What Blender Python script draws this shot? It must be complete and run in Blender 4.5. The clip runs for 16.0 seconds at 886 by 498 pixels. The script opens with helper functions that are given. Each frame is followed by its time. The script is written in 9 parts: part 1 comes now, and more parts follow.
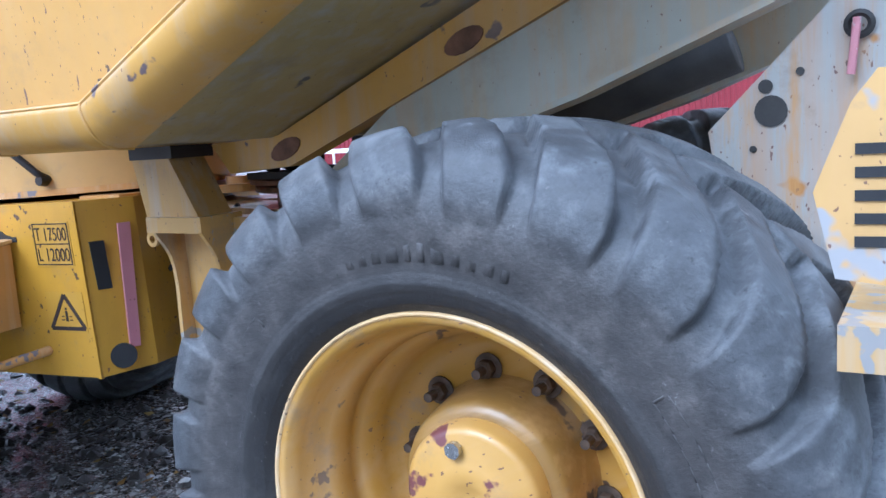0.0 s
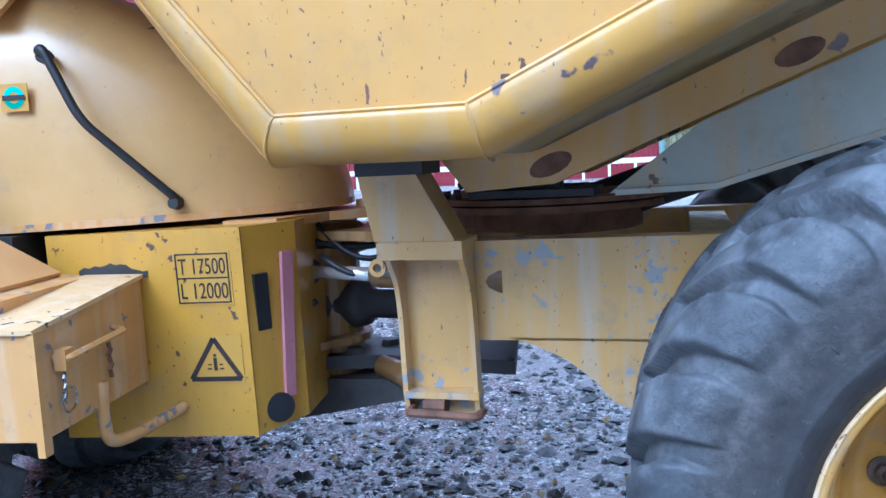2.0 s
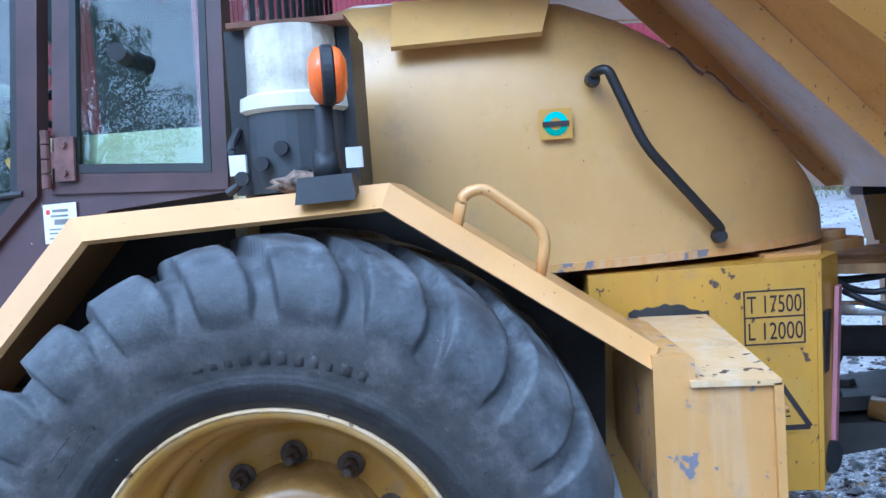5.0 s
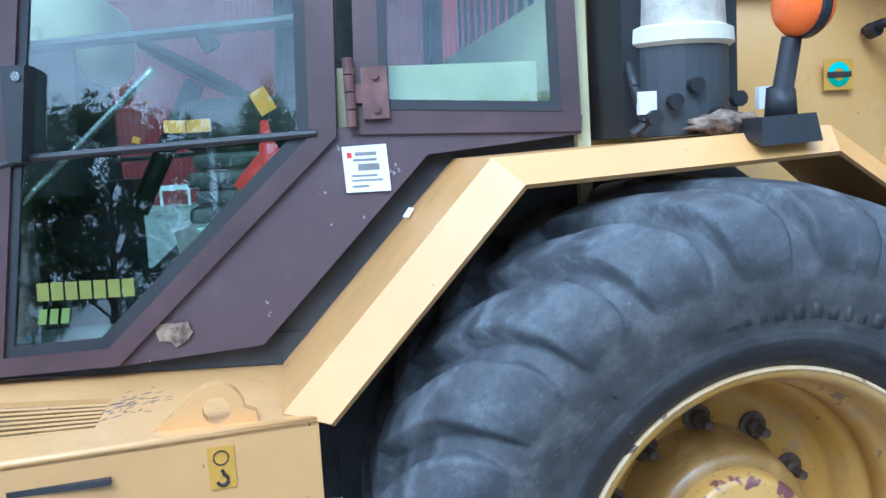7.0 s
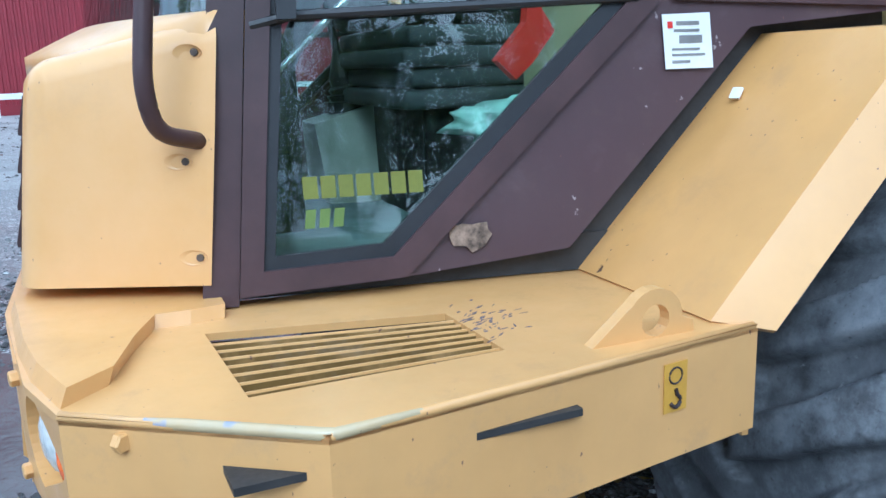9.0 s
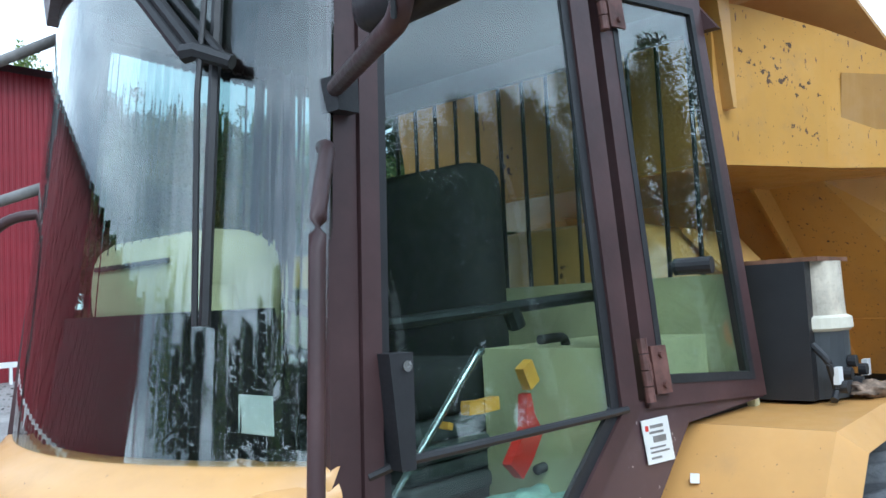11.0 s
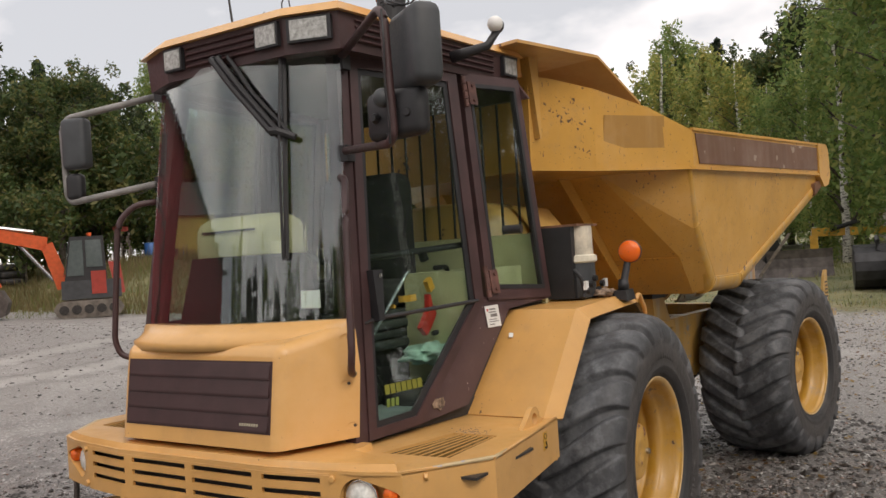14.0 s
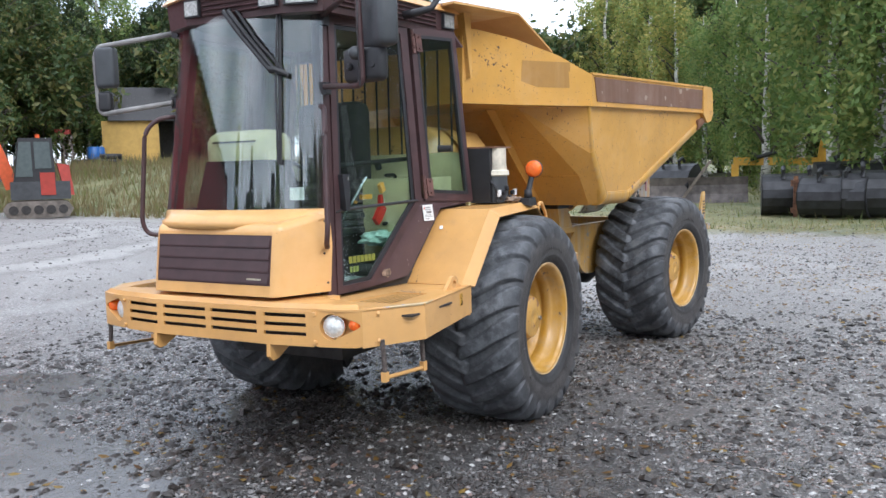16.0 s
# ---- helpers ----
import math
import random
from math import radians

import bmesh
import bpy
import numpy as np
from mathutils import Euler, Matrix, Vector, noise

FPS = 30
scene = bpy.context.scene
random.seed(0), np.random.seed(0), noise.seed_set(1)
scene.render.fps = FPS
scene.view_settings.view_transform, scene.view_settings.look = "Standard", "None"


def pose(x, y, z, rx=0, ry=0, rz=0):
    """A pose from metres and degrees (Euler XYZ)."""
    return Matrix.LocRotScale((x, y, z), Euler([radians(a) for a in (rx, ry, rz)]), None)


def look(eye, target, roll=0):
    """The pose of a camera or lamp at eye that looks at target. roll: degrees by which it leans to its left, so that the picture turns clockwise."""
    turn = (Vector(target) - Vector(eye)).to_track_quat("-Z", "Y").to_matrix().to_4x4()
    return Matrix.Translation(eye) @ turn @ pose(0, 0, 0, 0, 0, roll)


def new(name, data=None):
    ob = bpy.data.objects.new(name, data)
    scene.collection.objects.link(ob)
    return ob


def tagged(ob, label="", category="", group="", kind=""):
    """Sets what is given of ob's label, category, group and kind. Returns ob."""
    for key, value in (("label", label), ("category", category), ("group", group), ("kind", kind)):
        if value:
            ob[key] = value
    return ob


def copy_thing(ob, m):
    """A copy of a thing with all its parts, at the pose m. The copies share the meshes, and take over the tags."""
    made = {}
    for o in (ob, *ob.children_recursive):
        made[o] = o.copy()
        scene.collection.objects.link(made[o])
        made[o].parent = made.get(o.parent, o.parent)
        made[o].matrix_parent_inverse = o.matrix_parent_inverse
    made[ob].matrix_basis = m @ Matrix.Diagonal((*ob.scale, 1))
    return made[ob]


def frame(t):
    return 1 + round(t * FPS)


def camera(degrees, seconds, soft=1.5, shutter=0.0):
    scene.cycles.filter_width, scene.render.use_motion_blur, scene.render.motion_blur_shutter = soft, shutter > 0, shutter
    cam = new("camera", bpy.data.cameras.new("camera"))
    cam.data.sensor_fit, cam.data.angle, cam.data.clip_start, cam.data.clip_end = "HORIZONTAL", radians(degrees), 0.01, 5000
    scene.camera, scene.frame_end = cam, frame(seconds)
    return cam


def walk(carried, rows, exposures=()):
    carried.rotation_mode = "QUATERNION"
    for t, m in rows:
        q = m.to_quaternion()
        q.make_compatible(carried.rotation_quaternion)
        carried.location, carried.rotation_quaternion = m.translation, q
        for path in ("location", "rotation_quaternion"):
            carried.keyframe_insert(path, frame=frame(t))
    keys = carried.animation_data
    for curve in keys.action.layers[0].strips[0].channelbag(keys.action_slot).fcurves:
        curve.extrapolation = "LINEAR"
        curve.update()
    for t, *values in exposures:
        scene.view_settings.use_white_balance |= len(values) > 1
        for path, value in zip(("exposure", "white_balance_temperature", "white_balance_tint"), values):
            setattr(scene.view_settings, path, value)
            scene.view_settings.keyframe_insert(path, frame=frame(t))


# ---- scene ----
cam = camera(56.4, 16.0)
PATH = [
    (0, (3.466, -1.434, 1.323), (2.738, 0.408, 1.045), -3.6),
    (0.5, (3.16, -1.561, 1.323), (2.677, 0.363, 1.066), -4.5),
    (1, (2.784, -1.568, 1.333), (2.41, 0.381, 1.081), -5.7),
    (1.5, (2.448, -1.573, 1.341), (2.128, 0.388, 1.118), -3.9),
    (2, (2.146, -1.548, 1.342), (1.909, 0.425, 1.118), -2.9),
    (2.5, (1.858, -1.422, 1.337), (1.68, 0.557, 1.105), -1.3),
    (3, (1.624, -1.376, 1.336), (1.498, 0.606, 1.101), 0.1),
    (3.5, (1.366, -1.401, 1.339), (1.26, 0.582, 1.097), 0.3),
    (4, (1.076, -1.404, 1.329), (0.894, 0.573, 1.089), 0.2),
    (4.5, (0.768, -1.433, 1.363), (0.555, 0.549, 1.19), -1.4),
    (4.7, (0.637, -1.482, 1.386), (0.459, 0.506, 1.258), -2.4),
    (6.8, (-0.701, -1.282, 1.434), (-0.355, 0.678, 1.237), -3.7),
    (7, (-0.793, -1.23, 1.424), (-0.434, 0.724, 1.195), -3.2),
    (7.5, (-1.025, -1.146, 1.384), (-0.592, 0.779, 1.056), -1.8),
    (8, (-1.278, -1.066, 1.359), (-0.784, 0.823, 0.925), -2.0),
    (8.5, (-1.475, -0.891, 1.338), (-0.919, 0.966, 0.848), -2.1),
    (9, (-1.645, -0.731, 1.378), (-0.909, 1.075, 0.938), -2.0),
    (9.5, (-1.889, -0.561, 1.448), (-0.922, 1.158, 1.117), -3.0),
    (10, (-2.085, -0.347, 1.513), (-0.891, 1.247, 1.337), -3.4),
    (10.2, (-2.146, -0.285, 1.568), (-0.858, 1.242, 1.458), -3.3),
    (12.3, (-2.929, -0.739, 1.815), (-1.356, 0.446, 2.166), -3.8),
    (12.5, (-3.059, -0.792, 1.79), (-1.477, 0.378, 2.149), -3.8),
    (13, (-3.325, -0.978, 1.745), (-1.709, 0.165, 2.031), -3.2),
    (13.5, (-3.599, -1.19, 1.713), (-1.95, -0.068, 1.856), -3.0),
    (14, (-3.945, -1.362, 1.695), (-2.268, -0.272, 1.711), -3.7),
    (14.5, (-4.208, -1.605, 1.673), (-2.51, -0.55, 1.607), -2.6),
    (15, (-4.508, -1.789, 1.64), (-2.785, -0.781, 1.518), -1.4),
    (15.5, (-4.819, -1.908, 1.661), (-3.072, -0.949, 1.495), -1.2),
    (16, (-5.082, -2.052, 1.666), (-3.346, -1.079, 1.475), -1.6),
]
EXPOSURES = [(0, 1.22, 4750, 10), (1, 1.21, 4350, 9), (3, 1.10, 4250, 8), (4.7, 0.85, 4250, 7), (7, 0.90, 4400, 2), (9, 0.60, 4600, 1), (10.2, 0.56, 4350, -4), (12.3, 0.04, 6900, 14), (12.8, -0.16, 6700, 13), (13.5, -0.22, 6700, 13), (14, -0.16, 7200, 15), (14.6, 0.14, 7200, 15), (15, 0.42, 6300, 13), (16, 0.60, 5800, 11)]
walk(cam, [(t, look(eye, target, roll)) for t, eye, target, roll in PATH], EXPOSURES)

# ---- light: overcast day, bright cloud, soft high sun ----
world = bpy.data.worlds.new("overcast")
scene.world = world
world.use_nodes = True
wn, wl = world.node_tree.nodes, world.node_tree.links
wn.clear()
w_out = wn.new("ShaderNodeOutputWorld")
w_bg = wn.new("ShaderNodeBackground")
w_sky = wn.new("ShaderNodeTexSky")
w_sky.sky_type, w_sky.sun_disc = "NISHITA", False
w_sky.sun_elevation, w_sky.sun_rotation = radians(35), radians(200)
w_co = wn.new("ShaderNodeTexCoord")
w_map = wn.new("ShaderNodeMapping")
w_map.inputs["Scale"].default_value = (1.6, 1.6, 3.4)
w_noise = wn.new("ShaderNodeTexNoise")
w_noise.inputs["Scale"].default_value, w_noise.inputs["Detail"].default_value = 1.6, 6
w_ramp = wn.new("ShaderNodeValToRGB")
w_ramp.color_ramp.elements[0].position, w_ramp.color_ramp.elements[0].color = 0.40, (8.0, 8.7, 9.6, 1)
w_ramp.color_ramp.elements[1].position, w_ramp.color_ramp.elements[1].color = 0.62, (20.0, 20.0, 20.3, 1)
w_mix = wn.new("ShaderNodeMixRGB")
w_mix.inputs[0].default_value = 0.85
w_bg.inputs["Strength"].default_value = 0.1
wl.new(w_co.outputs["Generated"], w_map.inputs[0])
wl.new(w_map.outputs[0], w_noise.inputs["Vector"])
wl.new(w_noise.outputs["Fac"], w_ramp.inputs[0])
wl.new(w_sky.outputs[0], w_mix.inputs[1])
wl.new(w_ramp.outputs[0], w_mix.inputs[2])
wl.new(w_mix.outputs[0], w_bg.inputs["Color"])
wl.new(w_bg.outputs[0], w_out.inputs[0])
sun = new("sun", bpy.data.lights.new("sun", "SUN"))
sun.data.energy, sun.data.angle, sun.data.color = 1.35, radians(30), (1.0, 0.96, 0.9)
sun.matrix_world = look((-6, -12, 13), (0, 0, 0))


# ---- materials ----
def ramp_node(nt, fac, stops):
    r = nt.nodes.new("ShaderNodeValToRGB")
    els = r.color_ramp.elements
    while len(els) < len(stops):
        els.new(0.5)
    for e, (p, c) in zip(els, stops):
        e.position, e.color = p, (*c, 1)
    nt.links.new(fac, r.inputs[0])
    return r.outputs[0]


def noise_node(nt, vec, scale, detail=4, rough=0.55):
    n = nt.nodes.new("ShaderNodeTexNoise")
    n.inputs["Scale"].default_value, n.inputs["Detail"].default_value, n.inputs["Roughness"].default_value = scale, detail, rough
    nt.links.new(vec, n.inputs["Vector"])
    return n.outputs["Fac"]


def mix_node(nt, fac, a, b, kind="MIX"):
    m = nt.nodes.new("ShaderNodeMixRGB")
    m.blend_type = kind
    for k, v in ((0, fac), (1, a), (2, b)):
        if isinstance(v, (int, float)):
            m.inputs[k].default_value = v if k == 0 else (v, v, v, 1)
        elif isinstance(v, tuple):
            m.inputs[k].default_value = (*v, 1)
        else:
            nt.links.new(v, m.inputs[k])
    return m.outputs[0]


def base_mat(name, rough=0.5, metal=0.0):
    m = bpy.data.materials.new(name)
    m.use_nodes = True
    nt = m.node_tree
    b = nt.nodes["Principled BSDF"]
    b.inputs["Roughness"].default_value, b.inputs["Metallic"].default_value = rough, metal
    tc = nt.nodes.new("ShaderNodeTexCoord")
    return m, nt, b, tc.outputs["Object"]


def bump_to(nt, b, height, strength, dist=0.01):
    n = nt.nodes.new("ShaderNodeBump")
    n.inputs["Strength"].default_value, n.inputs["Distance"].default_value = strength, dist
    nt.links.new(height, n.inputs["Height"])
    nt.links.new(n.outputs[0], b.inputs["Normal"])


def plain(name, col, rough=0.5, metal=0.0, vary=0.25, scale=9.0, bump=0.15):
    """A painted, plastic or metal surface with blotches and fine grain."""
    m, nt, b, co = base_mat(name, rough, metal)
    big = noise_node(nt, co, scale, 5)
    fine = noise_node(nt, co, scale * 14, 3)
    dark, light = tuple(c * (1 - vary) for c in col), tuple(min(1, c * (1 + vary)) for c in col)
    c1 = ramp_node(nt, big, [(0.3, dark), (0.7, light)])
    nt.links.new(mix_node(nt, 0.12, c1, fine, "OVERLAY"), b.inputs["Base Color"])
    nt.links.new(ramp_node(nt, fine, [(0.2, (rough * 0.8,) * 3), (0.8, (min(1, rough * 1.2),) * 3)]), b.inputs["Roughness"])
    if bump:
        bump_to(nt, b, fine, bump, 0.002)
    return m


def paint(name, col, dirt=0.35, chips=0.5, rough=0.38, chip_scale=22.0, chip_col=(0.10, 0.055, 0.035), fade=(0.55, 0.33, 0.12), specks=0.25, runs=0.0, dashes=0.0):
    """Old yellow machine paint: faded patches, rust specks, drips and grime."""
    m, nt, b, co = base_mat(name, rough)
    blotch = noise_node(nt, co, 2.2, 6, 0.6)
    c = ramp_node(nt, blotch, [(0.25, tuple(x * 0.80 for x in col)), (0.75, tuple(min(1, x * 1.10) for x in col))])
    mp = nt.nodes.new("ShaderNodeMapping")
    mp.inputs["Scale"].default_value = (16, 16, 1.2)
    nt.links.new(co, mp.inputs[0])
    streak = noise_node(nt, mp.outputs[0], 1.0, 4, 0.6)
    c = mix_node(nt, ramp_node(nt, streak, [(0.47, (0, 0, 0)), (0.70, (dirt * 0.6,) * 3)]), c, fade)
    grime = noise_node(nt, co, 6.5, 8, 0.7)
    c = mix_node(nt, ramp_node(nt, grime, [(0.55, (0, 0, 0)), (0.8, (dirt,) * 3)]), c, (0.25, 0.20, 0.14))
    chip = noise_node(nt, co, chip_scale, 3, 0.5)
    where = noise_node(nt, co, 3.1, 3, 0.5)
    thr = nt.nodes.new("ShaderNodeMath")
    thr.operation = "MULTIPLY"
    nt.links.new(chip, thr.inputs[0])
    nt.links.new(where, thr.inputs[1])
    edge = 0.46 - 0.10 * chips
    cf = ramp_node(nt, thr.outputs[0], [(edge, (0, 0, 0)), (edge + 0.02, (1, 1, 1))])
    c = mix_node(nt, cf, c, chip_col)
    # small rust specks and a pale rubbed haze
    mq = nt.nodes.new("ShaderNodeMapping")
    mq.inputs["Scale"].default_value = (105, 105, 60)
    nt.links.new(co, mq.inputs[0])
    speck = noise_node(nt, mq.outputs[0], 1.0, 2, 0.4)
    lim = 0.775 - 0.09 * specks
    c = mix_node(nt, ramp_node(nt, speck, [(lim, (0, 0, 0)), (lim + 0.025, (0.85, 0.85, 0.85))]), c, (0.13, 0.06, 0.045))
    if dashes:
        # upright gouges rusted dark
        md = nt.nodes.new("ShaderNodeMapping")
        md.inputs["Scale"].default_value = (44, 44, 13)
        nt.links.new(co, md.inputs[0])
        dn = noise_node(nt, md.outputs[0], 1.0, 4, 0.6)
        lim = 0.735 - 0.06 * dashes
        c = mix_node(nt, ramp_node(nt, dn, [(lim, (0, 0, 0)), (lim + 0.02, (0.9, 0.9, 0.9))]), c, (0.12, 0.055, 0.05))
    if runs:
        # rust runs down from bolts and seams
        mr = nt.nodes.new("ShaderNodeMapping")
        mr.inputs["Scale"].default_value = (13, 13, 1.6)
        nt.links.new(co, mr.inputs[0])
        rn = noise_node(nt, mr.outputs[0], 1.0, 6, 0.68)
        c = mix_node(nt, ramp_node(nt, rn, [(0.50, (0, 0, 0)), (0.62, (0.75 * runs,) * 3)]), c, (0.50, 0.26, 0.07))
        c = mix_node(nt, ramp_node(nt, rn, [(0.66, (0, 0, 0)), (0.72, (0.6 * runs,) * 3)]), c, (0.20, 0.09, 0.04))
    haze = noise_node(nt, co, 1.1, 7, 0.7)
    c = mix_node(nt, ramp_node(nt, haze, [(0.52, (0, 0, 0)), (0.75, (0.22 + 0.25 * dirt,) * 3)]), c, tuple(min(1, x * 0.55 + 0.22) for x in col))
    nt.links.new(c, b.inputs["Base Color"])
    nt.links.new(ramp_node(nt, grime, [(0.3, (rough * 0.85,) * 3), (0.8, (min(1, rough * 1.6),) * 3)]), b.inputs["Roughness"])
    b.inputs["Coat Weight"].default_value, b.inputs["Coat Roughness"].default_value = 0.35, 0.22
    bump_to(nt, b, noise_node(nt, co, 60, 3), 0.06, 0.002)
    return m


M_cab_yellow = paint("repainted_yellow", (0.67, 0.36, 0.11), dirt=0.22, chips=0.1, rough=0.36)
M_yellow = paint("old_yellow", (0.57, 0.305, 0.022), dirt=0.55, chips=0.55, chip_scale=30, specks=0.7, dashes=0.5, fade=(0.40, 0.20, 0.03))
M_bucket = paint("bucket_yellow", (0.63, 0.335, 0.068), dirt=0.4, chips=0.5, rough=0.34, chip_scale=36, specks=0.8, dashes=1.0)
M_greasy = paint("oily_yellow", (0.17, 0.088, 0.022), dirt=1.0, chips=1.2, rough=0.30, chip_col=(0.05, 0.04, 0.03), fade=(0.12, 0.08, 0.04), specks=0.8, dashes=0.4)
M_chassis = paint("worn_frame_yellow", (0.54, 0.315, 0.08), dirt=0.9, chips=1.1, chip_col=(0.27, 0.26, 0.25), fade=(0.42, 0.40, 0.36), specks=0.6, runs=0.2, dashes=0.6)
M_brown = plain("brown_cab_paint", (0.060, 0.030, 0.030), 0.45, vary=0.3, scale=5)

def rubber_mat():
    """Tyre rubber: grey dusty crown, browner scuffed sidewall, black ring at the bead."""
    m, nt, b, co = base_mat("tyre_rubber", 0.6)
    sq = nt.nodes.new("ShaderNodeVectorMath")
    sq.operation = "MULTIPLY"
    sq.inputs[1].default_value = (1, 0, 1)
    nt.links.new(co, sq.inputs[0])
    ln = nt.nodes.new("ShaderNodeVectorMath")
    ln.operation = "LENGTH"
    nt.links.new(sq.outputs[0], ln.inputs[0])
    rad = ln.outputs["Value"]
    big, mid, fine = noise_node(nt, co, 4.0, 7, 0.7), noise_node(nt, co, 16, 8, 0.72), noise_node(nt, co, 140, 4, 0.7)
    side = ramp_node(nt, mid, [(0.30, (0.026, 0.024, 0.024)), (0.52, (0.056, 0.051, 0.049)), (0.75, (0.115, 0.105, 0.10))])
    tread = ramp_node(nt, mid, [(0.30, (0.032, 0.033, 0.036)), (0.52, (0.070, 0.073, 0.079)), (0.75, (0.155, 0.160, 0.168))])
    c = mix_node(nt, ramp_node(nt, rad, [(0.52, (0, 0, 0)), (0.60, (1, 1, 1))]), side, tread)
    # rubbed pale patches on top of the lugs, dark dirt low between them
    rub = mix_node(nt, ramp_node(nt, rad, [(0.640, (0, 0, 0)), (0.672, (1, 1, 1))]), 0.0, ramp_node(nt, big, [(0.46, (0, 0, 0)), (0.70, (0.75, 0.75, 0.75))]))
    c = mix_node(nt, rub, c, (0.21, 0.225, 0.24))
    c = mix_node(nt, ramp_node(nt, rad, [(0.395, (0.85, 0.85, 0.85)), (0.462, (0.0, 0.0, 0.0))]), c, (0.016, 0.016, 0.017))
    c = mix_node(nt, ramp_node(nt, big, [(0.55, (0, 0, 0)), (0.78, (0.45, 0.45, 0.45))]), c, (0.135, 0.118, 0.105))
    grit = noise_node(nt, co, 75, 5, 0.75)
    c = mix_node(nt, ramp_node(nt, grit, [(0.64, (0, 0, 0)), (0.72, (0.45, 0.45, 0.45))]), c, (0.22, 0.215, 0.21))
    c = mix_node(nt, ramp_node(nt, grit, [(0.30, (0.7, 0.7, 0.7)), (0.40, (0, 0, 0))]), c, (0.018, 0.018, 0.018))
    scuff = noise_node(nt, co, 27, 6, 0.8)
    c = mix_node(nt, ramp_node(nt, scuff, [(0.66, (0, 0, 0)), (0.72, (0.7, 0.7, 0.7))]), c, (0.27, 0.27, 0.275))
    nt.links.new(c, b.inputs["Base Color"])
    nt.links.new(ramp_node(nt, mid, [(0.3, (0.40,) * 3), (0.7, (0.72,) * 3)]), b.inputs["Roughness"])
    wave = nt.nodes.new("ShaderNodeMath")
    wave.operation = "SINE"
    sc = nt.nodes.new("ShaderNodeMath")
    sc.operation = "MULTIPLY"
    sc.inputs[1].default_value = 520.0
    nt.links.new(rad, sc.inputs[0])
    nt.links.new(sc.outputs[0], wave.inputs[0])
    rings = mix_node(nt, ramp_node(nt, rad, [(0.44, (0.05, 0.05, 0.05)), (0.47, (0, 0, 0))]), mix_node(nt, 0.5, fine, mid), wave.outputs[0])
    bump_to(nt, b, mix_node(nt, 0.35, rings, grit), 0.55, 0.007)
    return m


M_rubber = rubber_mat()
M_black = plain("black_plastic", (0.018, 0.018, 0.020), 0.5)
M_dark = plain("dark_greasy_steel", (0.030, 0.027, 0.025), 0.6, vary=0.5)
M_steel = plain("bare_steel", (0.45, 0.45, 0.45), 0.25, 1.0, vary=0.15)
M_rust = plain("rusty_steel", (0.16, 0.075, 0.04), 0.75, vary=0.5, scale=14, bump=0.4)
M_red = plain("red_cladding", (0.22, 0.018, 0.028), 0.5, vary=0.12, scale=1.5)
M_white = plain("white_paint", (0.75, 0.75, 0.73), 0.5, vary=0.08)


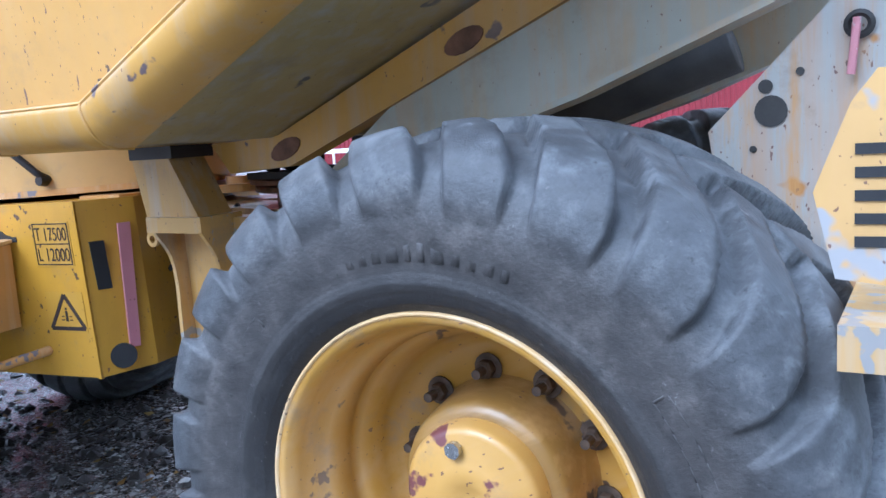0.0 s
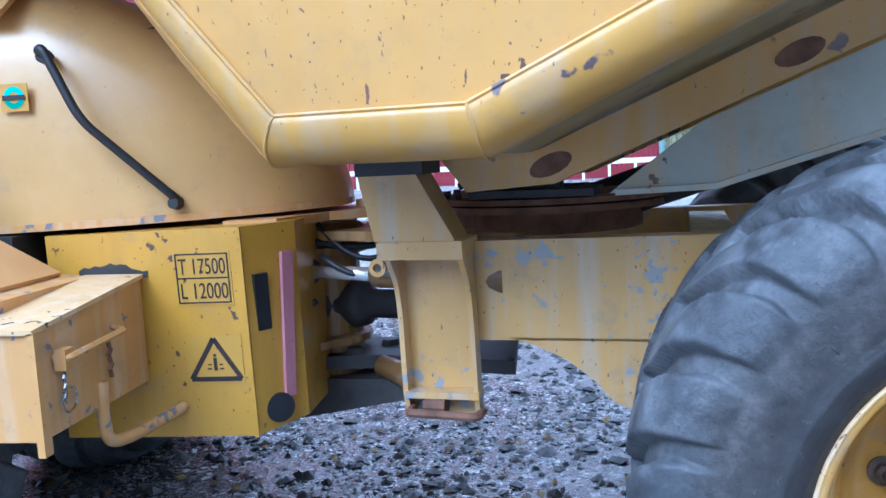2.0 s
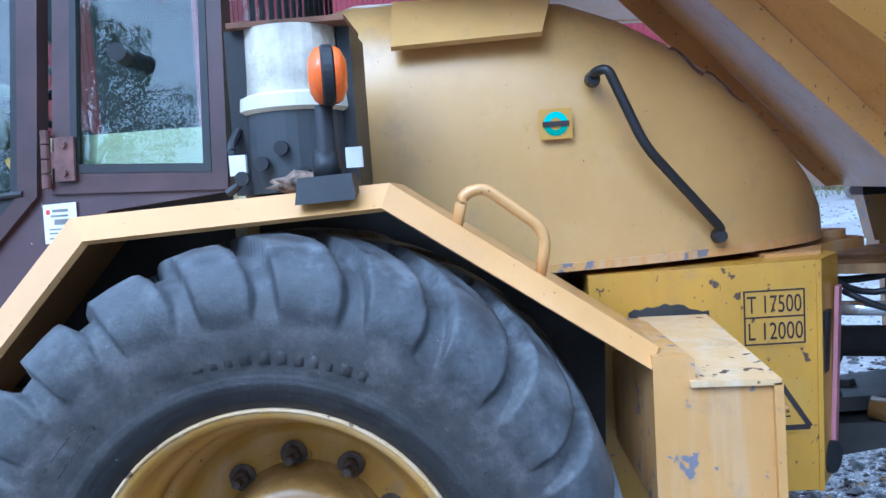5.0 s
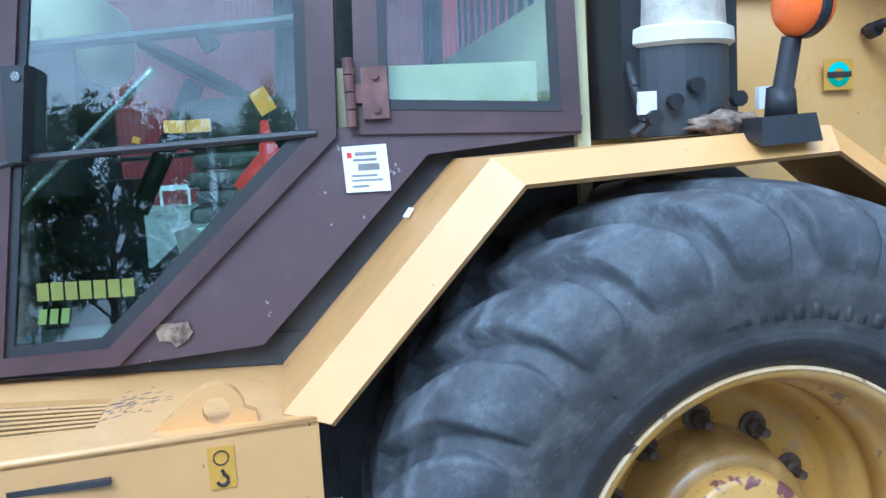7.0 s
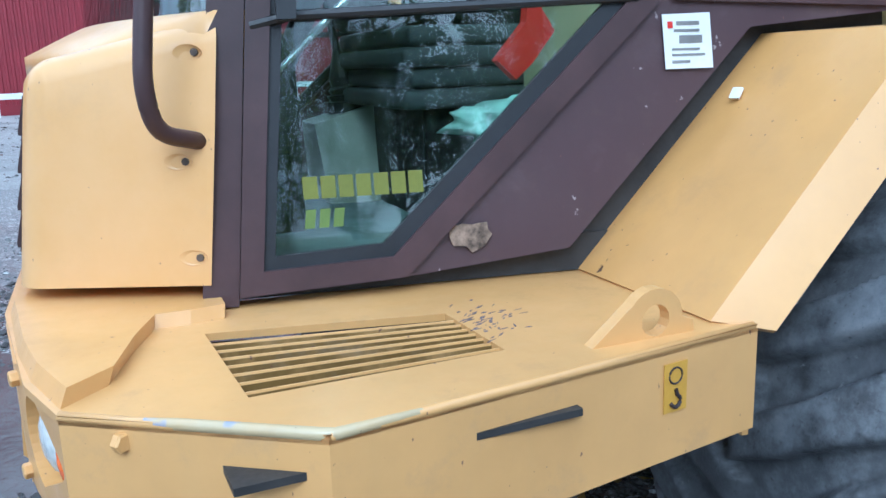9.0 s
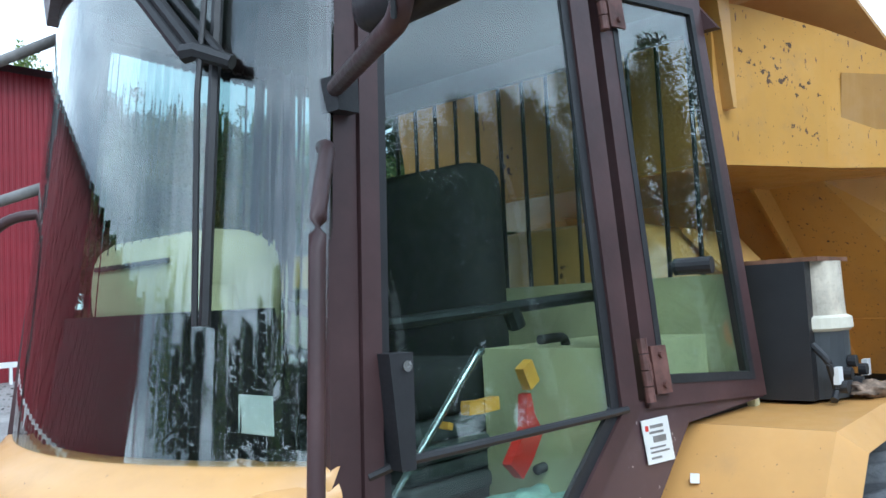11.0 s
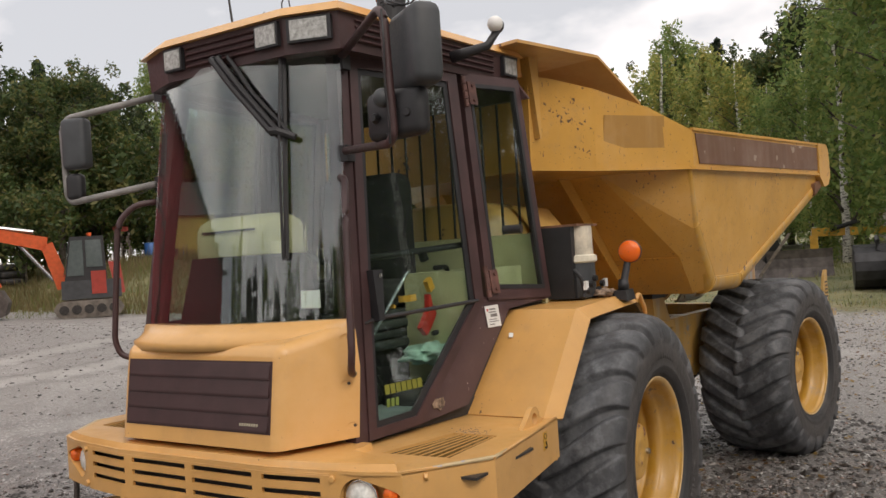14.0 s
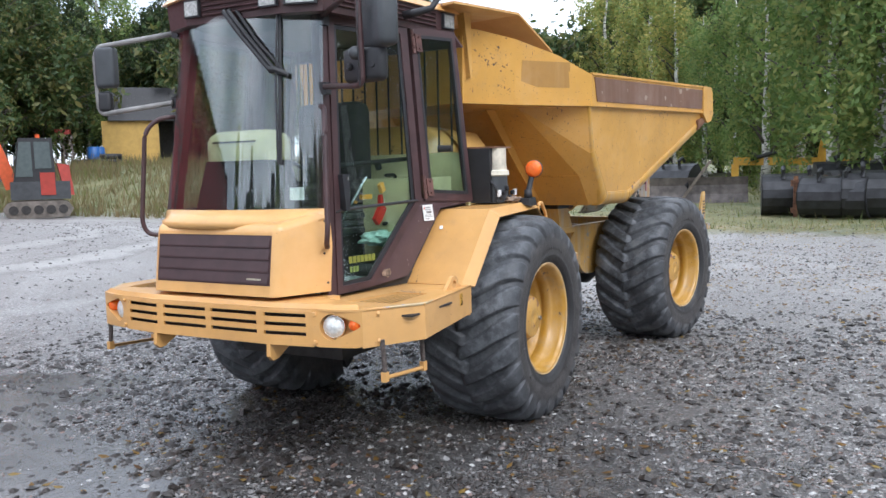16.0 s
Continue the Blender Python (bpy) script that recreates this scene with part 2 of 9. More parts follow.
def ground_mat():
    """Wet gravel and mud with puddles near by, pale packed gravel farther off, grass on the verge and the bank."""
    m, nt, b, co = base_mat("wet_gravel", 0.6)
    sep = nt.nodes.new("ShaderNodeSeparateXYZ")
    nt.links.new(co, sep.inputs[0])

    def mth(op, a, c):
        n = nt.nodes.new("ShaderNodeMath")
        n.operation = op
        for k, v in ((0, a), (1, c)):
            if isinstance(v, (int, float)):
                n.inputs[k].default_value = v
            else:
                nt.links.new(v, n.inputs[k])
        return n.outputs[0]

    def cells(scale):
        n = nt.nodes.new("ShaderNodeTexVoronoi")
        n.inputs["Scale"].default_value = scale
        nt.links.new(co, n.inputs["Vector"])
        g = nt.nodes.new("ShaderNodeSeparateColor")
        nt.links.new(n.outputs["Color"], g.inputs[0])
        return n.outputs["Distance"], g.outputs[0], g.outputs[1]

    d1, r1, q1 = cells(95)
    d2, r2, q2 = cells(38)
    n1 = noise_node(nt, co, 0.28, 5, 0.6)
    n2 = noise_node(nt, co, 60, 4, 0.7)
    n3 = noise_node(nt, co, 1.3, 7, 0.62)
    n4 = noise_node(nt, co, 7.5, 6, 0.68)
    stops = [(0.0, (0.014, 0.013, 0.012)), (0.42, (0.072, 0.066, 0.061)), (0.68, (0.20, 0.185, 0.175)), (0.81, (0.17, 0.105, 0.082)), (0.89, (0.40, 0.385, 0.365)), (1.0, (0.60, 0.58, 0.56))]
    small, large = ramp_node(nt, r1, stops), ramp_node(nt, r2, stops)
    c = mix_node(nt, ramp_node(nt, q2, [(0.60, (0, 0, 0)), (0.64, (1, 1, 1))]), small, large)
    mud = ramp_node(nt, n4, [(0.35, (0.028, 0.025, 0.023)), (0.7, (0.085, 0.074, 0.066))])
    c = mix_node(nt, ramp_node(nt, mth("ADD", mth("MULTIPLY", n4, 0.6), mth("MULTIPLY", n3, 0.4)), [(0.50, (0, 0, 0)), (0.58, (0.8, 0.8, 0.8))]), c, mud)
    far = nt.nodes.new("ShaderNodeVectorMath")
    far.operation = "LENGTH"
    nt.links.new(co, far.inputs[0])
    shift = nt.nodes.new("ShaderNodeVectorMath")
    shift.inputs[1].default_value = (1.4, -1.9, 0.0)
    nt.links.new(co, shift.inputs[0])
    near = nt.nodes.new("ShaderNodeVectorMath")
    near.operation = "LENGTH"
    nt.links.new(shift.outputs[0], near.inputs[0])
    d = mth("ADD", near.outputs["Value"], mth("MULTIPLY", n3, 6.0))
    # wet mud darkened further with painted shade under the truck's front
    shade_spot = nt.nodes.new("ShaderNodeVectorMath")
    shade_spot.operation = "DISTANCE"
    shade_spot.inputs[1].default_value = (-1.5, 0.4, 0.0)
    nt.links.new(co, shade_spot.inputs[0])
    mire_shade = ramp_node(nt, mth("DIVIDE", mth("ADD", shade_spot.outputs["Value"], mth("MULTIPLY", n4, 2.4)), 10.0), [(0.24, (0.62, 0.62, 0.62)), (0.38, (0, 0, 0))])
    c = mix_node(nt, mire_shade, c, (0.024, 0.021, 0.018))
    dry = ramp_node(nt, mth("DIVIDE", d, 30.0), [(0.19, (0, 0, 0)), (0.38, (1, 1, 1))])
    pale = mix_node(nt, 0.35, ramp_node(nt, mth("ADD", mth("MULTIPLY", n2, 0.5), mth("MULTIPLY", n4, 0.5)), [(0.35, (0.30, 0.285, 0.265)), (0.65, (0.52, 0.50, 0.475))]), small)
    c = mix_node(nt, mth("MULTIPLY", dry, 0.85), c, pale)
    # curved wheel tracks pressed into the dry yard
    turn = nt.nodes.new("ShaderNodeVectorMath")
    turn.operation = "DISTANCE"
    turn.inputs[1].default_value = (3.2, 16.2, 0.4)
    nt.links.new(co, turn.inputs[0])
    ring = mth("ADD", turn.outputs["Value"], mth("MULTIPLY", n3, 1.2))
    for rr, strength in ((5.3, 0.32), (6.9, 0.38), (9.6, 0.2)):
        gap = mth("ABSOLUTE", mth("SUBTRACT", ring, rr), 0.0)
        band = ramp_node(nt, gap, [(0.10, (strength,) * 3), (0.30, (0, 0, 0)), (0.42, (0, 0, 0))])
        rim = ramp_node(nt, gap, [(0.24, (0, 0, 0)), (0.34, (0.35,) * 3), (0.48, (0, 0, 0))])
        c = mix_node(nt, mth("MULTIPLY", band, dry), c, (0.58, 0.56, 0.53))
        c = mix_node(nt, mth("MULTIPLY", rim, dry), c, (0.16, 0.15, 0.135))
    gx = mth("ADD", sep.outputs["X"], mth("MULTIPLY", n3, 5.0))
    edge = ramp_node(nt, mth("DIVIDE", gx, 40.0), [(0.365, (0, 0, 0)), (0.405, (1, 1, 1))])
    bank = ramp_node(nt, mth("DIVIDE", mth("ADD", far.outputs["Value"], mth("MULTIPLY", n3, 5.0)), 60.0), [(0.55, (0, 0, 0)), (0.62, (1, 1, 1))])
    gr = mth("MAXIMUM", edge, bank)
    green = ramp_node(nt, noise_node(nt, co, 0.9, 6, 0.7), [(0.3, (0.07, 0.10, 0.03)), (0.55, (0.17, 0.16, 0.06)), (0.75, (0.30, 0.23, 0.12))])
    c = mix_node(nt, gr, c, green)
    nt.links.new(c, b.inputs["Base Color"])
    # standing water in the hollows, wet stones elsewhere
    low = mth("ADD", mth("MULTIPLY", n3, 0.55), mth("ADD", mth("MULTIPLY", n1, 0.35), mth("MULTIPLY", n4, 0.35)))
    soak = mth("MULTIPLY", ramp_node(nt, mth("ADD", mth("DIVIDE", sep.outputs["Y"], 10.0), mth("MULTIPLY", n1, 0.1)), [(0.12, (0, 0, 0)), (0.24, (1, 1, 1)), (0.55, (1, 1, 1)), (0.80, (0, 0, 0))]), 0.13)
    low = mth("SUBTRACT", low, soak)
    wet = ramp_node(nt, low, [(0.575, (0.17,) * 3), (0.61, (0.25,) * 3), (0.70, (0.5,) * 3)])
    wet = mix_node(nt, 0.3, wet, mth("ADD", 0.1, mth("MULTIPLY", q1, 0.5)))
    nt.links.new(mix_node(nt, mth("MAXIMUM", mth("MULTIPLY", dry, 0.8), gr), wet, (0.8, 0.8, 0.8)), b.inputs["Roughness"])
    b.inputs["Specular IOR Level"].default_value = 0.9
    h = mth("SUBTRACT", mth("ADD", mth("MULTIPLY", n2, 0.3), mth("MULTIPLY", n4, 0.9)), mth("ADD", mth("MULTIPLY", d1, 0.5), mth("MULTIPLY", d2, 0.4)))
    flat = ramp_node(nt, low, [(0.57, (0.22,) * 3), (0.63, (1,) * 3)])
    bump_to(nt, b, mth("MULTIPLY", h, flat), 1.0, 0.022)
    return m


M_ground = ground_mat()


def water_mat():
    """Still rain water over mud: dark, with a faint ripple."""
    m, nt, b, co = base_mat("muddy_water", 0.08)
    n = noise_node(nt, co, 1.6, 4)
    nt.links.new(ramp_node(nt, n, [(0.35, (0.075, 0.068, 0.062)), (0.65, (0.13, 0.12, 0.112))]), b.inputs["Base Color"])
    b.inputs["IOR"].default_value = 1.7
    bump_to(nt, b, noise_node(nt, co, 26, 5, 0.7), 0.3, 0.01)
    return m


M_water = water_mat()


def glass(name, tint=(0.60, 0.73, 0.69), rough=0.0, ior=1.62):
    m = bpy.data.materials.new(name)
    m.use_nodes = True
    nt = m.node_tree
    b = nt.nodes["Principled BSDF"]
    b.inputs["Base Color"].default_value = (*tint, 1)
    b.inputs["Roughness"].default_value = rough
    b.inputs["Transmission Weight"].default_value = 1.0
    b.inputs["IOR"].default_value = ior
    return m


M_glass = glass("green_cab_glass")


# ---- more materials ----
M_rimyellow = paint("rim_yellow", (0.50, 0.265, 0.032), dirt=1.0, specks=0.6, chips=0.35, chip_scale=18)
M_hub = paint("hub_yellow", (0.58, 0.325, 0.07), dirt=0.8, chips=1.5, chip_scale=18, specks=0.9, chip_col=(0.16, 0.05, 0.05))
M_hubring = paint("dark_hub_yellow", (0.30, 0.165, 0.035), dirt=1.0, chips=0.7, chip_scale=14, specks=0.5, chip_col=(0.10, 0.07, 0.05))
M_nut = plain("rusty_nut", (0.10, 0.07, 0.05), 0.7, 0.3, vary=0.5, scale=30)
M_deck = paint("deck_yellow", (0.68, 0.375, 0.125), dirt=0.4, chips=-0.6, rough=0.34, chip_scale=70, chip_col=(0.13, 0.09, 0.10))
# deck yellow darkened to paint in the shade between the grating's slats
M_slat_shaded = paint("shaded_slat_yellow", (0.20, 0.115, 0.03), dirt=0.9, chips=0.6, chip_scale=40)
M_scrape = plain("bared_primer", (0.14, 0.11, 0.13), 0.6, vary=0.4, scale=60)
M_rope = plain("wire_rope", (0.10, 0.08, 0.07), 0.7, 0.2, vary=0.6, scale=60, bump=0.5)
M_nose = paint("nose_yellow", (0.69, 0.38, 0.125), dirt=0.16, chips=0.0, rough=0.34)
M_brown_grille = plain("brown_grille", (0.050, 0.026, 0.026), 0.42, vary=0.2)
M_badge = plain("badge_metal", (0.45, 0.42, 0.30), 0.4, 0.3)
M_rustbrown = plain("rusty_brown", (0.12, 0.055, 0.045), 0.6, vary=0.5, scale=22, bump=0.3)
M_brown_worn = paint("brown_panel", (0.066, 0.034, 0.038), dirt=0.12, chips=0.15, rough=0.42, chip_col=(0.30, 0.25, 0.24), fade=(0.10, 0.06, 0.06), chip_scale=40)
M_filler = plain("crumbling_filler", (0.24, 0.17, 0.12), 0.9, vary=0.85, scale=40, bump=0.9)
M_mat = plain("cab_floor_mat", (0.20, 0.26, 0.25), 0.8, vary=0.3)
M_trim = plain("pale_trim", (0.50, 0.52, 0.44), 0.55, vary=0.10)
M_dashblack = plain("black_moulding", (0.010, 0.009, 0.010), 0.75, vary=0.2)
M_cream = plain("cream_trim", (0.56, 0.53, 0.31), 0.6, vary=0.12)
M_bellows = plain("grey_rubber", (0.05, 0.06, 0.06), 0.6, vary=0.2)
M_darkcloth = plain("dark_cloth", (0.025, 0.024, 0.026), 0.9, vary=0.3, scale=30, bump=0.4)
M_redplastic = plain("red_plastic", (0.55, 0.03, 0.02), 0.45, vary=0.1)
M_teal_cloth = plain("pale_green_cloth", (0.36, 0.55, 0.47), 0.9, vary=0.25, scale=25, bump=0.6)
M_paper = plain("paper", (0.75, 0.82, 0.78), 0.8, vary=0.05)
M_decal_yellow = plain("yellow_film", (0.17, 0.18, 0.025), 0.5, vary=0.1)
M_decal_green = plain("yellow_green_film", (0.14, 0.20, 0.04), 0.5, vary=0.1)
M_ink = plain("dark_ink", (0.035, 0.022, 0.02), 0.6, vary=0.4, scale=30)
M_tag = plain("yellow_tag", (0.75, 0.38, 0.05), 0.6, vary=0.1)
M_greyplastic = plain("grey_plastic", (0.048, 0.052, 0.056), 0.5, vary=0.25, scale=6)
M_greytube = plain("grey_painted_tube", (0.22, 0.21, 0.20), 0.45, vary=0.3)
M_step = paint("step_yellow", (0.61, 0.325, 0.088), dirt=0.8, chips=1.15, rough=0.45, chip_scale=26, chip_col=(0.20, 0.18, 0.20), fade=(0.62, 0.50, 0.36))
M_step_top = paint("step_top_yellow", (0.68, 0.45, 0.20), dirt=0.8, chips=1.0, rough=0.5, chip_scale=34, fade=(0.72, 0.62, 0.48))
M_pinkred = paint("faded_red", (0.52, 0.21, 0.24), dirt=0.4, chips=0.9, rough=0.5, chip_scale=50, chip_col=(0.55, 0.50, 0.50), fade=(0.55, 0.30, 0.34))
M_decalplate = paint("decal_film", (0.56, 0.31, 0.03), dirt=0.3, chips=0.2, rough=0.42)
M_hooksticker = plain("yellow_sticker", (0.56, 0.30, 0.035), 0.45, vary=0.08)
M_hood = paint("hood_yellow", (0.60, 0.36, 0.11), dirt=0.55, chips=0.15, rough=0.30, chip_scale=12)
M_teal = plain("turquoise_film", (0.05, 0.55, 0.52), 0.5, vary=0.1)
M_emgreen = plain("green_film", (0.02, 0.30, 0.20), 0.5, vary=0.1)
M_offwhite = plain("offwhite_plastic", (0.66, 0.62, 0.50), 0.5, vary=0.12)
M_bowl = plain("dirty_bowl", (0.50, 0.45, 0.36), 0.3, vary=0.5, scale=9)
M_hitch = paint("greasy_yellow", (0.24, 0.125, 0.03), dirt=0.9, chips=0.95, rough=0.5, chip_scale=9, chip_col=(0.035, 0.030, 0.026))
M_greyworn = paint("worn_grey", (0.37, 0.35, 0.28), dirt=0.7, chips=0.2, rough=0.5, fade=(0.50, 0.30, 0.10), chip_scale=40, runs=0.35)
M_greyrust = paint("rust_streaked_grey", (0.38, 0.37, 0.34), dirt=1.0, chips=1.25, rough=0.55, fade=(0.50, 0.23, 0.05), chip_scale=8, chip_col=(0.40, 0.19, 0.05), specks=0.8, runs=1.0)
M_guard = paint("chipped_guard", (0.56, 0.34, 0.11), dirt=0.8, chips=1.45, rough=0.5, chip_scale=10, chip_col=(0.34, 0.33, 0.33), specks=0.9)
M_flange = paint("scraped_yellow", (0.56, 0.30, 0.045), dirt=0.6, chips=0.7, rough=0.42, chip_scale=14, chip_col=(0.12, 0.08, 0.08), fade=(0.42, 0.36, 0.28))
M_rustpaint = paint("rust_brown_strip", (0.17, 0.085, 0.05), dirt=0.5, chips=0.8, rough=0.6, chip_scale=10, chip_col=(0.34, 0.26, 0.20), fade=(0.26, 0.17, 0.12))
M_patch = paint("scraped_patch", (0.40, 0.21, 0.05), dirt=0.5, chips=0.6, rough=0.45, chip_scale=7, chip_col=(0.26, 0.13, 0.05))
M_underside = paint("dirty_underside", (0.38, 0.28, 0.10), dirt=0.9, chips=0.8, rough=0.6, chip_scale=8, chip_col=(0.10, 0.09, 0.085), fade=(0.34, 0.33, 0.31))
M_canopy = paint("canopy_yellow", (0.60, 0.33, 0.10), dirt=0.3, chips=0.45, rough=0.4, fade=(0.45, 0.24, 0.08))
M_brightrod = plain("bright_rod", (0.80, 0.82, 0.84), 0.22, 0.8, vary=0.05, bump=0)
M_chrome = plain("reflector_metal", (0.85, 0.85, 0.85), 0.08, 1.0, vary=0.05, bump=0)
M_workglass = plain("dusty_lamp_glass", (0.40, 0.40, 0.38), 0.12, 0.3, vary=0.35, scale=60, bump=0.6)
M_screen = glass("windscreen_glass", (0.72, 0.82, 0.79), ior=1.75)
M_lens = glass("clear_lens", (0.95, 0.97, 1.0), 0.03)
M_lampglass = plain("fluted_glass", (0.74, 0.74, 0.70), 0.15, 0.3, vary=0.25, scale=60, bump=0.6)


def tinted(name, col):
    m, nt, b, co = base_mat(name, 0.18)
    b.inputs["Base Color"].default_value = (*col, 1)
    b.inputs["Subsurface Weight"].default_value = 0.35
    b.inputs["Subsurface Radius"].default_value = (0.03, 0.012, 0.004)
    n = nt.nodes.new("ShaderNodeTexWave")
    n.inputs["Scale"].default_value = 60
    nt.links.new(co, n.inputs["Vector"])
    bump_to(nt, b, n.outputs["Fac"], 0.25, 0.002)
    return m


M_orange = tinted("orange_lens", (0.85, 0.16, 0.015))


def leaf_mat(name, a, b, c):
    m, nt, bs, co = base_mat(name, 0.55)
    n1 = noise_node(nt, co, 0.55, 3)
    g = nt.nodes.new("ShaderNodeNewGeometry")
    col = ramp_node(nt, g.outputs["Random Per Island"], [(0.0, a), (0.55, b), (0.95, c)])
    col = mix_node(nt, ramp_node(nt, n1, [(0.4, (0, 0, 0)), (0.7, (0.55, 0.55, 0.55))]), col, a)
    nt.links.new(col, bs.inputs["Base Color"])
    bs.inputs["Transmission Weight"].default_value = 0.0
    bs.inputs["Subsurface Weight"].default_value = 0.0
    tr = nt.nodes.new("ShaderNodeBsdfTranslucent")
    nt.links.new(col, tr.inputs["Color"])
    mx = nt.nodes.new("ShaderNodeMixShader")
    mx.inputs[0].default_value = 0.5
    nt.links.new(bs.outputs[0], mx.inputs[1])
    nt.links.new(tr.outputs[0], mx.inputs[2])
    nt.links.new(mx.outputs[0], nt.nodes["Material Output"].inputs[0])
    return m


M_birchleaf = leaf_mat("birch_leaf", (0.12, 0.20, 0.055), (0.24, 0.33, 0.10), (0.38, 0.38, 0.12))
M_birchgold = leaf_mat("birch_leaf_gold", (0.20, 0.28, 0.08), (0.40, 0.40, 0.12), (0.56, 0.46, 0.14))
M_darkleaf = leaf_mat("dark_leaf", (0.024, 0.046, 0.018), (0.046, 0.076, 0.026), (0.095, 0.10, 0.033))
M_shadeleaf = leaf_mat("birch_leaf_shade", (0.05, 0.085, 0.025), (0.10, 0.14, 0.045), (0.18, 0.18, 0.06))
M_midleaf = leaf_mat("mid_leaf", (0.045, 0.082, 0.027), (0.095, 0.14, 0.042), (0.20, 0.18, 0.055))
M_spruce = leaf_mat("spruce_needles", (0.015, 0.032, 0.018), (0.028, 0.050, 0.026), (0.05, 0.07, 0.03))
M_grassblade = leaf_mat("grass_blade", (0.10, 0.14, 0.04), (0.22, 0.23, 0.08), (0.38, 0.31, 0.15))
M_drygrass = leaf_mat("dry_grass", (0.16, 0.13, 0.06), (0.30, 0.23, 0.12), (0.17, 0.20, 0.06))
M_litter = leaf_mat("leaf_litter", (0.10, 0.05, 0.02), (0.30, 0.17, 0.04), (0.42, 0.30, 0.08))
M_bark = plain("grey_bark", (0.10, 0.085, 0.07), 0.9, vary=0.5, scale=6, bump=0.6)


def birch_bark():
    m, nt, b, co = base_mat("birch_bark", 0.75)
    mp = nt.nodes.new("ShaderNodeMapping")
    mp.inputs["Scale"].default_value = (3, 3, 9)
    nt.links.new(co, mp.inputs[0])
    n = noise_node(nt, mp.outputs[0], 1.4, 5, 0.7)
    nt.links.new(ramp_node(nt, n, [(0.50, (0.62, 0.60, 0.55)), (0.60, (0.05, 0.045, 0.04))]), b.inputs["Base Color"])
    return m


def stone_mat():
    m, nt, b, co = base_mat("gravel_stone", 0.24)
    g = nt.nodes.new("ShaderNodeNewGeometry")
    c = ramp_node(nt, g.outputs["Random Per Island"], [(0.0, (0.03, 0.028, 0.026)), (0.35, (0.09, 0.085, 0.08)), (0.7, (0.22, 0.21, 0.20)), (0.86, (0.17, 0.10, 0.075)), (0.93, (0.40, 0.39, 0.37))])
    nt.links.new(c, b.inputs["Base Color"])
    bump_to(nt, b, noise_node(nt, co, 160, 3), 0.4, 0.003)
    return m


M_birchbark = birch_bark()
M_stone = stone_mat()
M_blacktin = plain("black_tin", (0.02, 0.02, 0.022), 0.45, 0.3, vary=0.3)
M_bingreen = plain("grey_green_plastic", (0.16, 0.26, 0.23), 0.5, vary=0.15)
M_trackrubber = plain("dusty_track", (0.16, 0.14, 0.12), 0.9, vary=0.4, scale=5)
M_excred = plain("excavator_red", (0.36, 0.045, 0.03), 0.4, vary=0.15)
M_excorange = plain("excavator_orange", (0.68, 0.12, 0.035), 0.4, vary=0.15)
M_darkglass = plain("far_pane", (0.10, 0.12, 0.12), 0.05, vary=0.1, bump=0)
M_rustgrey = plain("rusty_grey", (0.13, 0.11, 0.10), 0.6, 0.2, vary=0.5, scale=4)
M_shedyellow = plain("shed_yellow", (0.56, 0.36, 0.10), 0.7, vary=0.12, scale=3)
M_greywood = plain("weathered_wood", (0.24, 0.20, 0.17), 0.85, vary=0.4, scale=8)
M_blue = plain("blue_plastic", (0.03, 0.12, 0.35), 0.45, vary=0.15)
M_attyellow = plain("attachment_yellow", (0.62, 0.34, 0.04), 0.45, vary=0.2, scale=3)
M_attblack = plain("attachment_black", (0.022, 0.022, 0.024), 0.42, 0.1, vary=0.6, scale=5)
M_edge = paint("worn_edge", (0.52, 0.40, 0.22), dirt=0.5, chips=1.0, rough=0.35, chip_scale=12, chip_col=(0.30, 0.30, 0.36))

M_clod = plain("wet_earth", (0.030, 0.024, 0.020), 0.45, vary=0.5, scale=30, bump=0.5)


# ---- mesh helpers ----
def finish(name, bm, mat, smooth=False):
    me = bpy.data.meshes.new(name)
    bmesh.ops.recalc_face_normals(bm, faces=bm.faces)
    bm.to_mesh(me)
    bm.free()
    me.materials.append(mat)
    if smooth:
        for p in me.polygons:
            p.use_smooth = True
    return me


def part(name, bm, mat, parent=None, label="", m=None, smooth=False):
    ob = new(name, finish(name, bm, mat, smooth))
    if m is not None:
        ob.matrix_world = m
    if parent is not None:
        ob.parent = parent
    if label:
        ob["label"] = label
    return ob


def box(bm, x0, x1, y0, y1, z0, z1):
    vs = [bm.verts.new((x, y, z)) for x in (x0, x1) for y in (y0, y1) for z in (z0, z1)]
    for f in ((0, 1, 3, 2), (4, 6, 7, 5), (0, 4, 5, 1), (2, 3, 7, 6), (0, 2, 6, 4), (1, 5, 7, 3)):
        bm.faces.new([vs[i] for i in f])
    return vs


def hull8(bm, a, b):
    """A solid between two outlines of as many points."""
    va, vb = [bm.verts.new(p) for p in a], [bm.verts.new(p) for p in b]
    n = len(a)
    bm.faces.new(va)
    bm.faces.new(vb[::-1])
    for i in range(n):
        bm.faces.new((va[i], vb[i], vb[(i + 1) % n], va[(i + 1) % n]))
    return va + vb


def plate(bm, pts, off):
    """A flat outline thickened by the vector off."""
    return hull8(bm, pts, [tuple(Vector(p) + Vector(off)) for p in pts])


def bevelled(bm, w, seg=2, angle=20):
    es = [e for e in bm.edges if len(e.link_faces) == 2 and e.calc_face_angle(0) > radians(angle)]
    bmesh.ops.recalc_face_normals(bm, faces=bm.faces)
    bmesh.ops.bevel(bm, geom=es, offset=w, segments=seg, affect="EDGES", profile=0.6, clamp_overlap=True)
    return bm


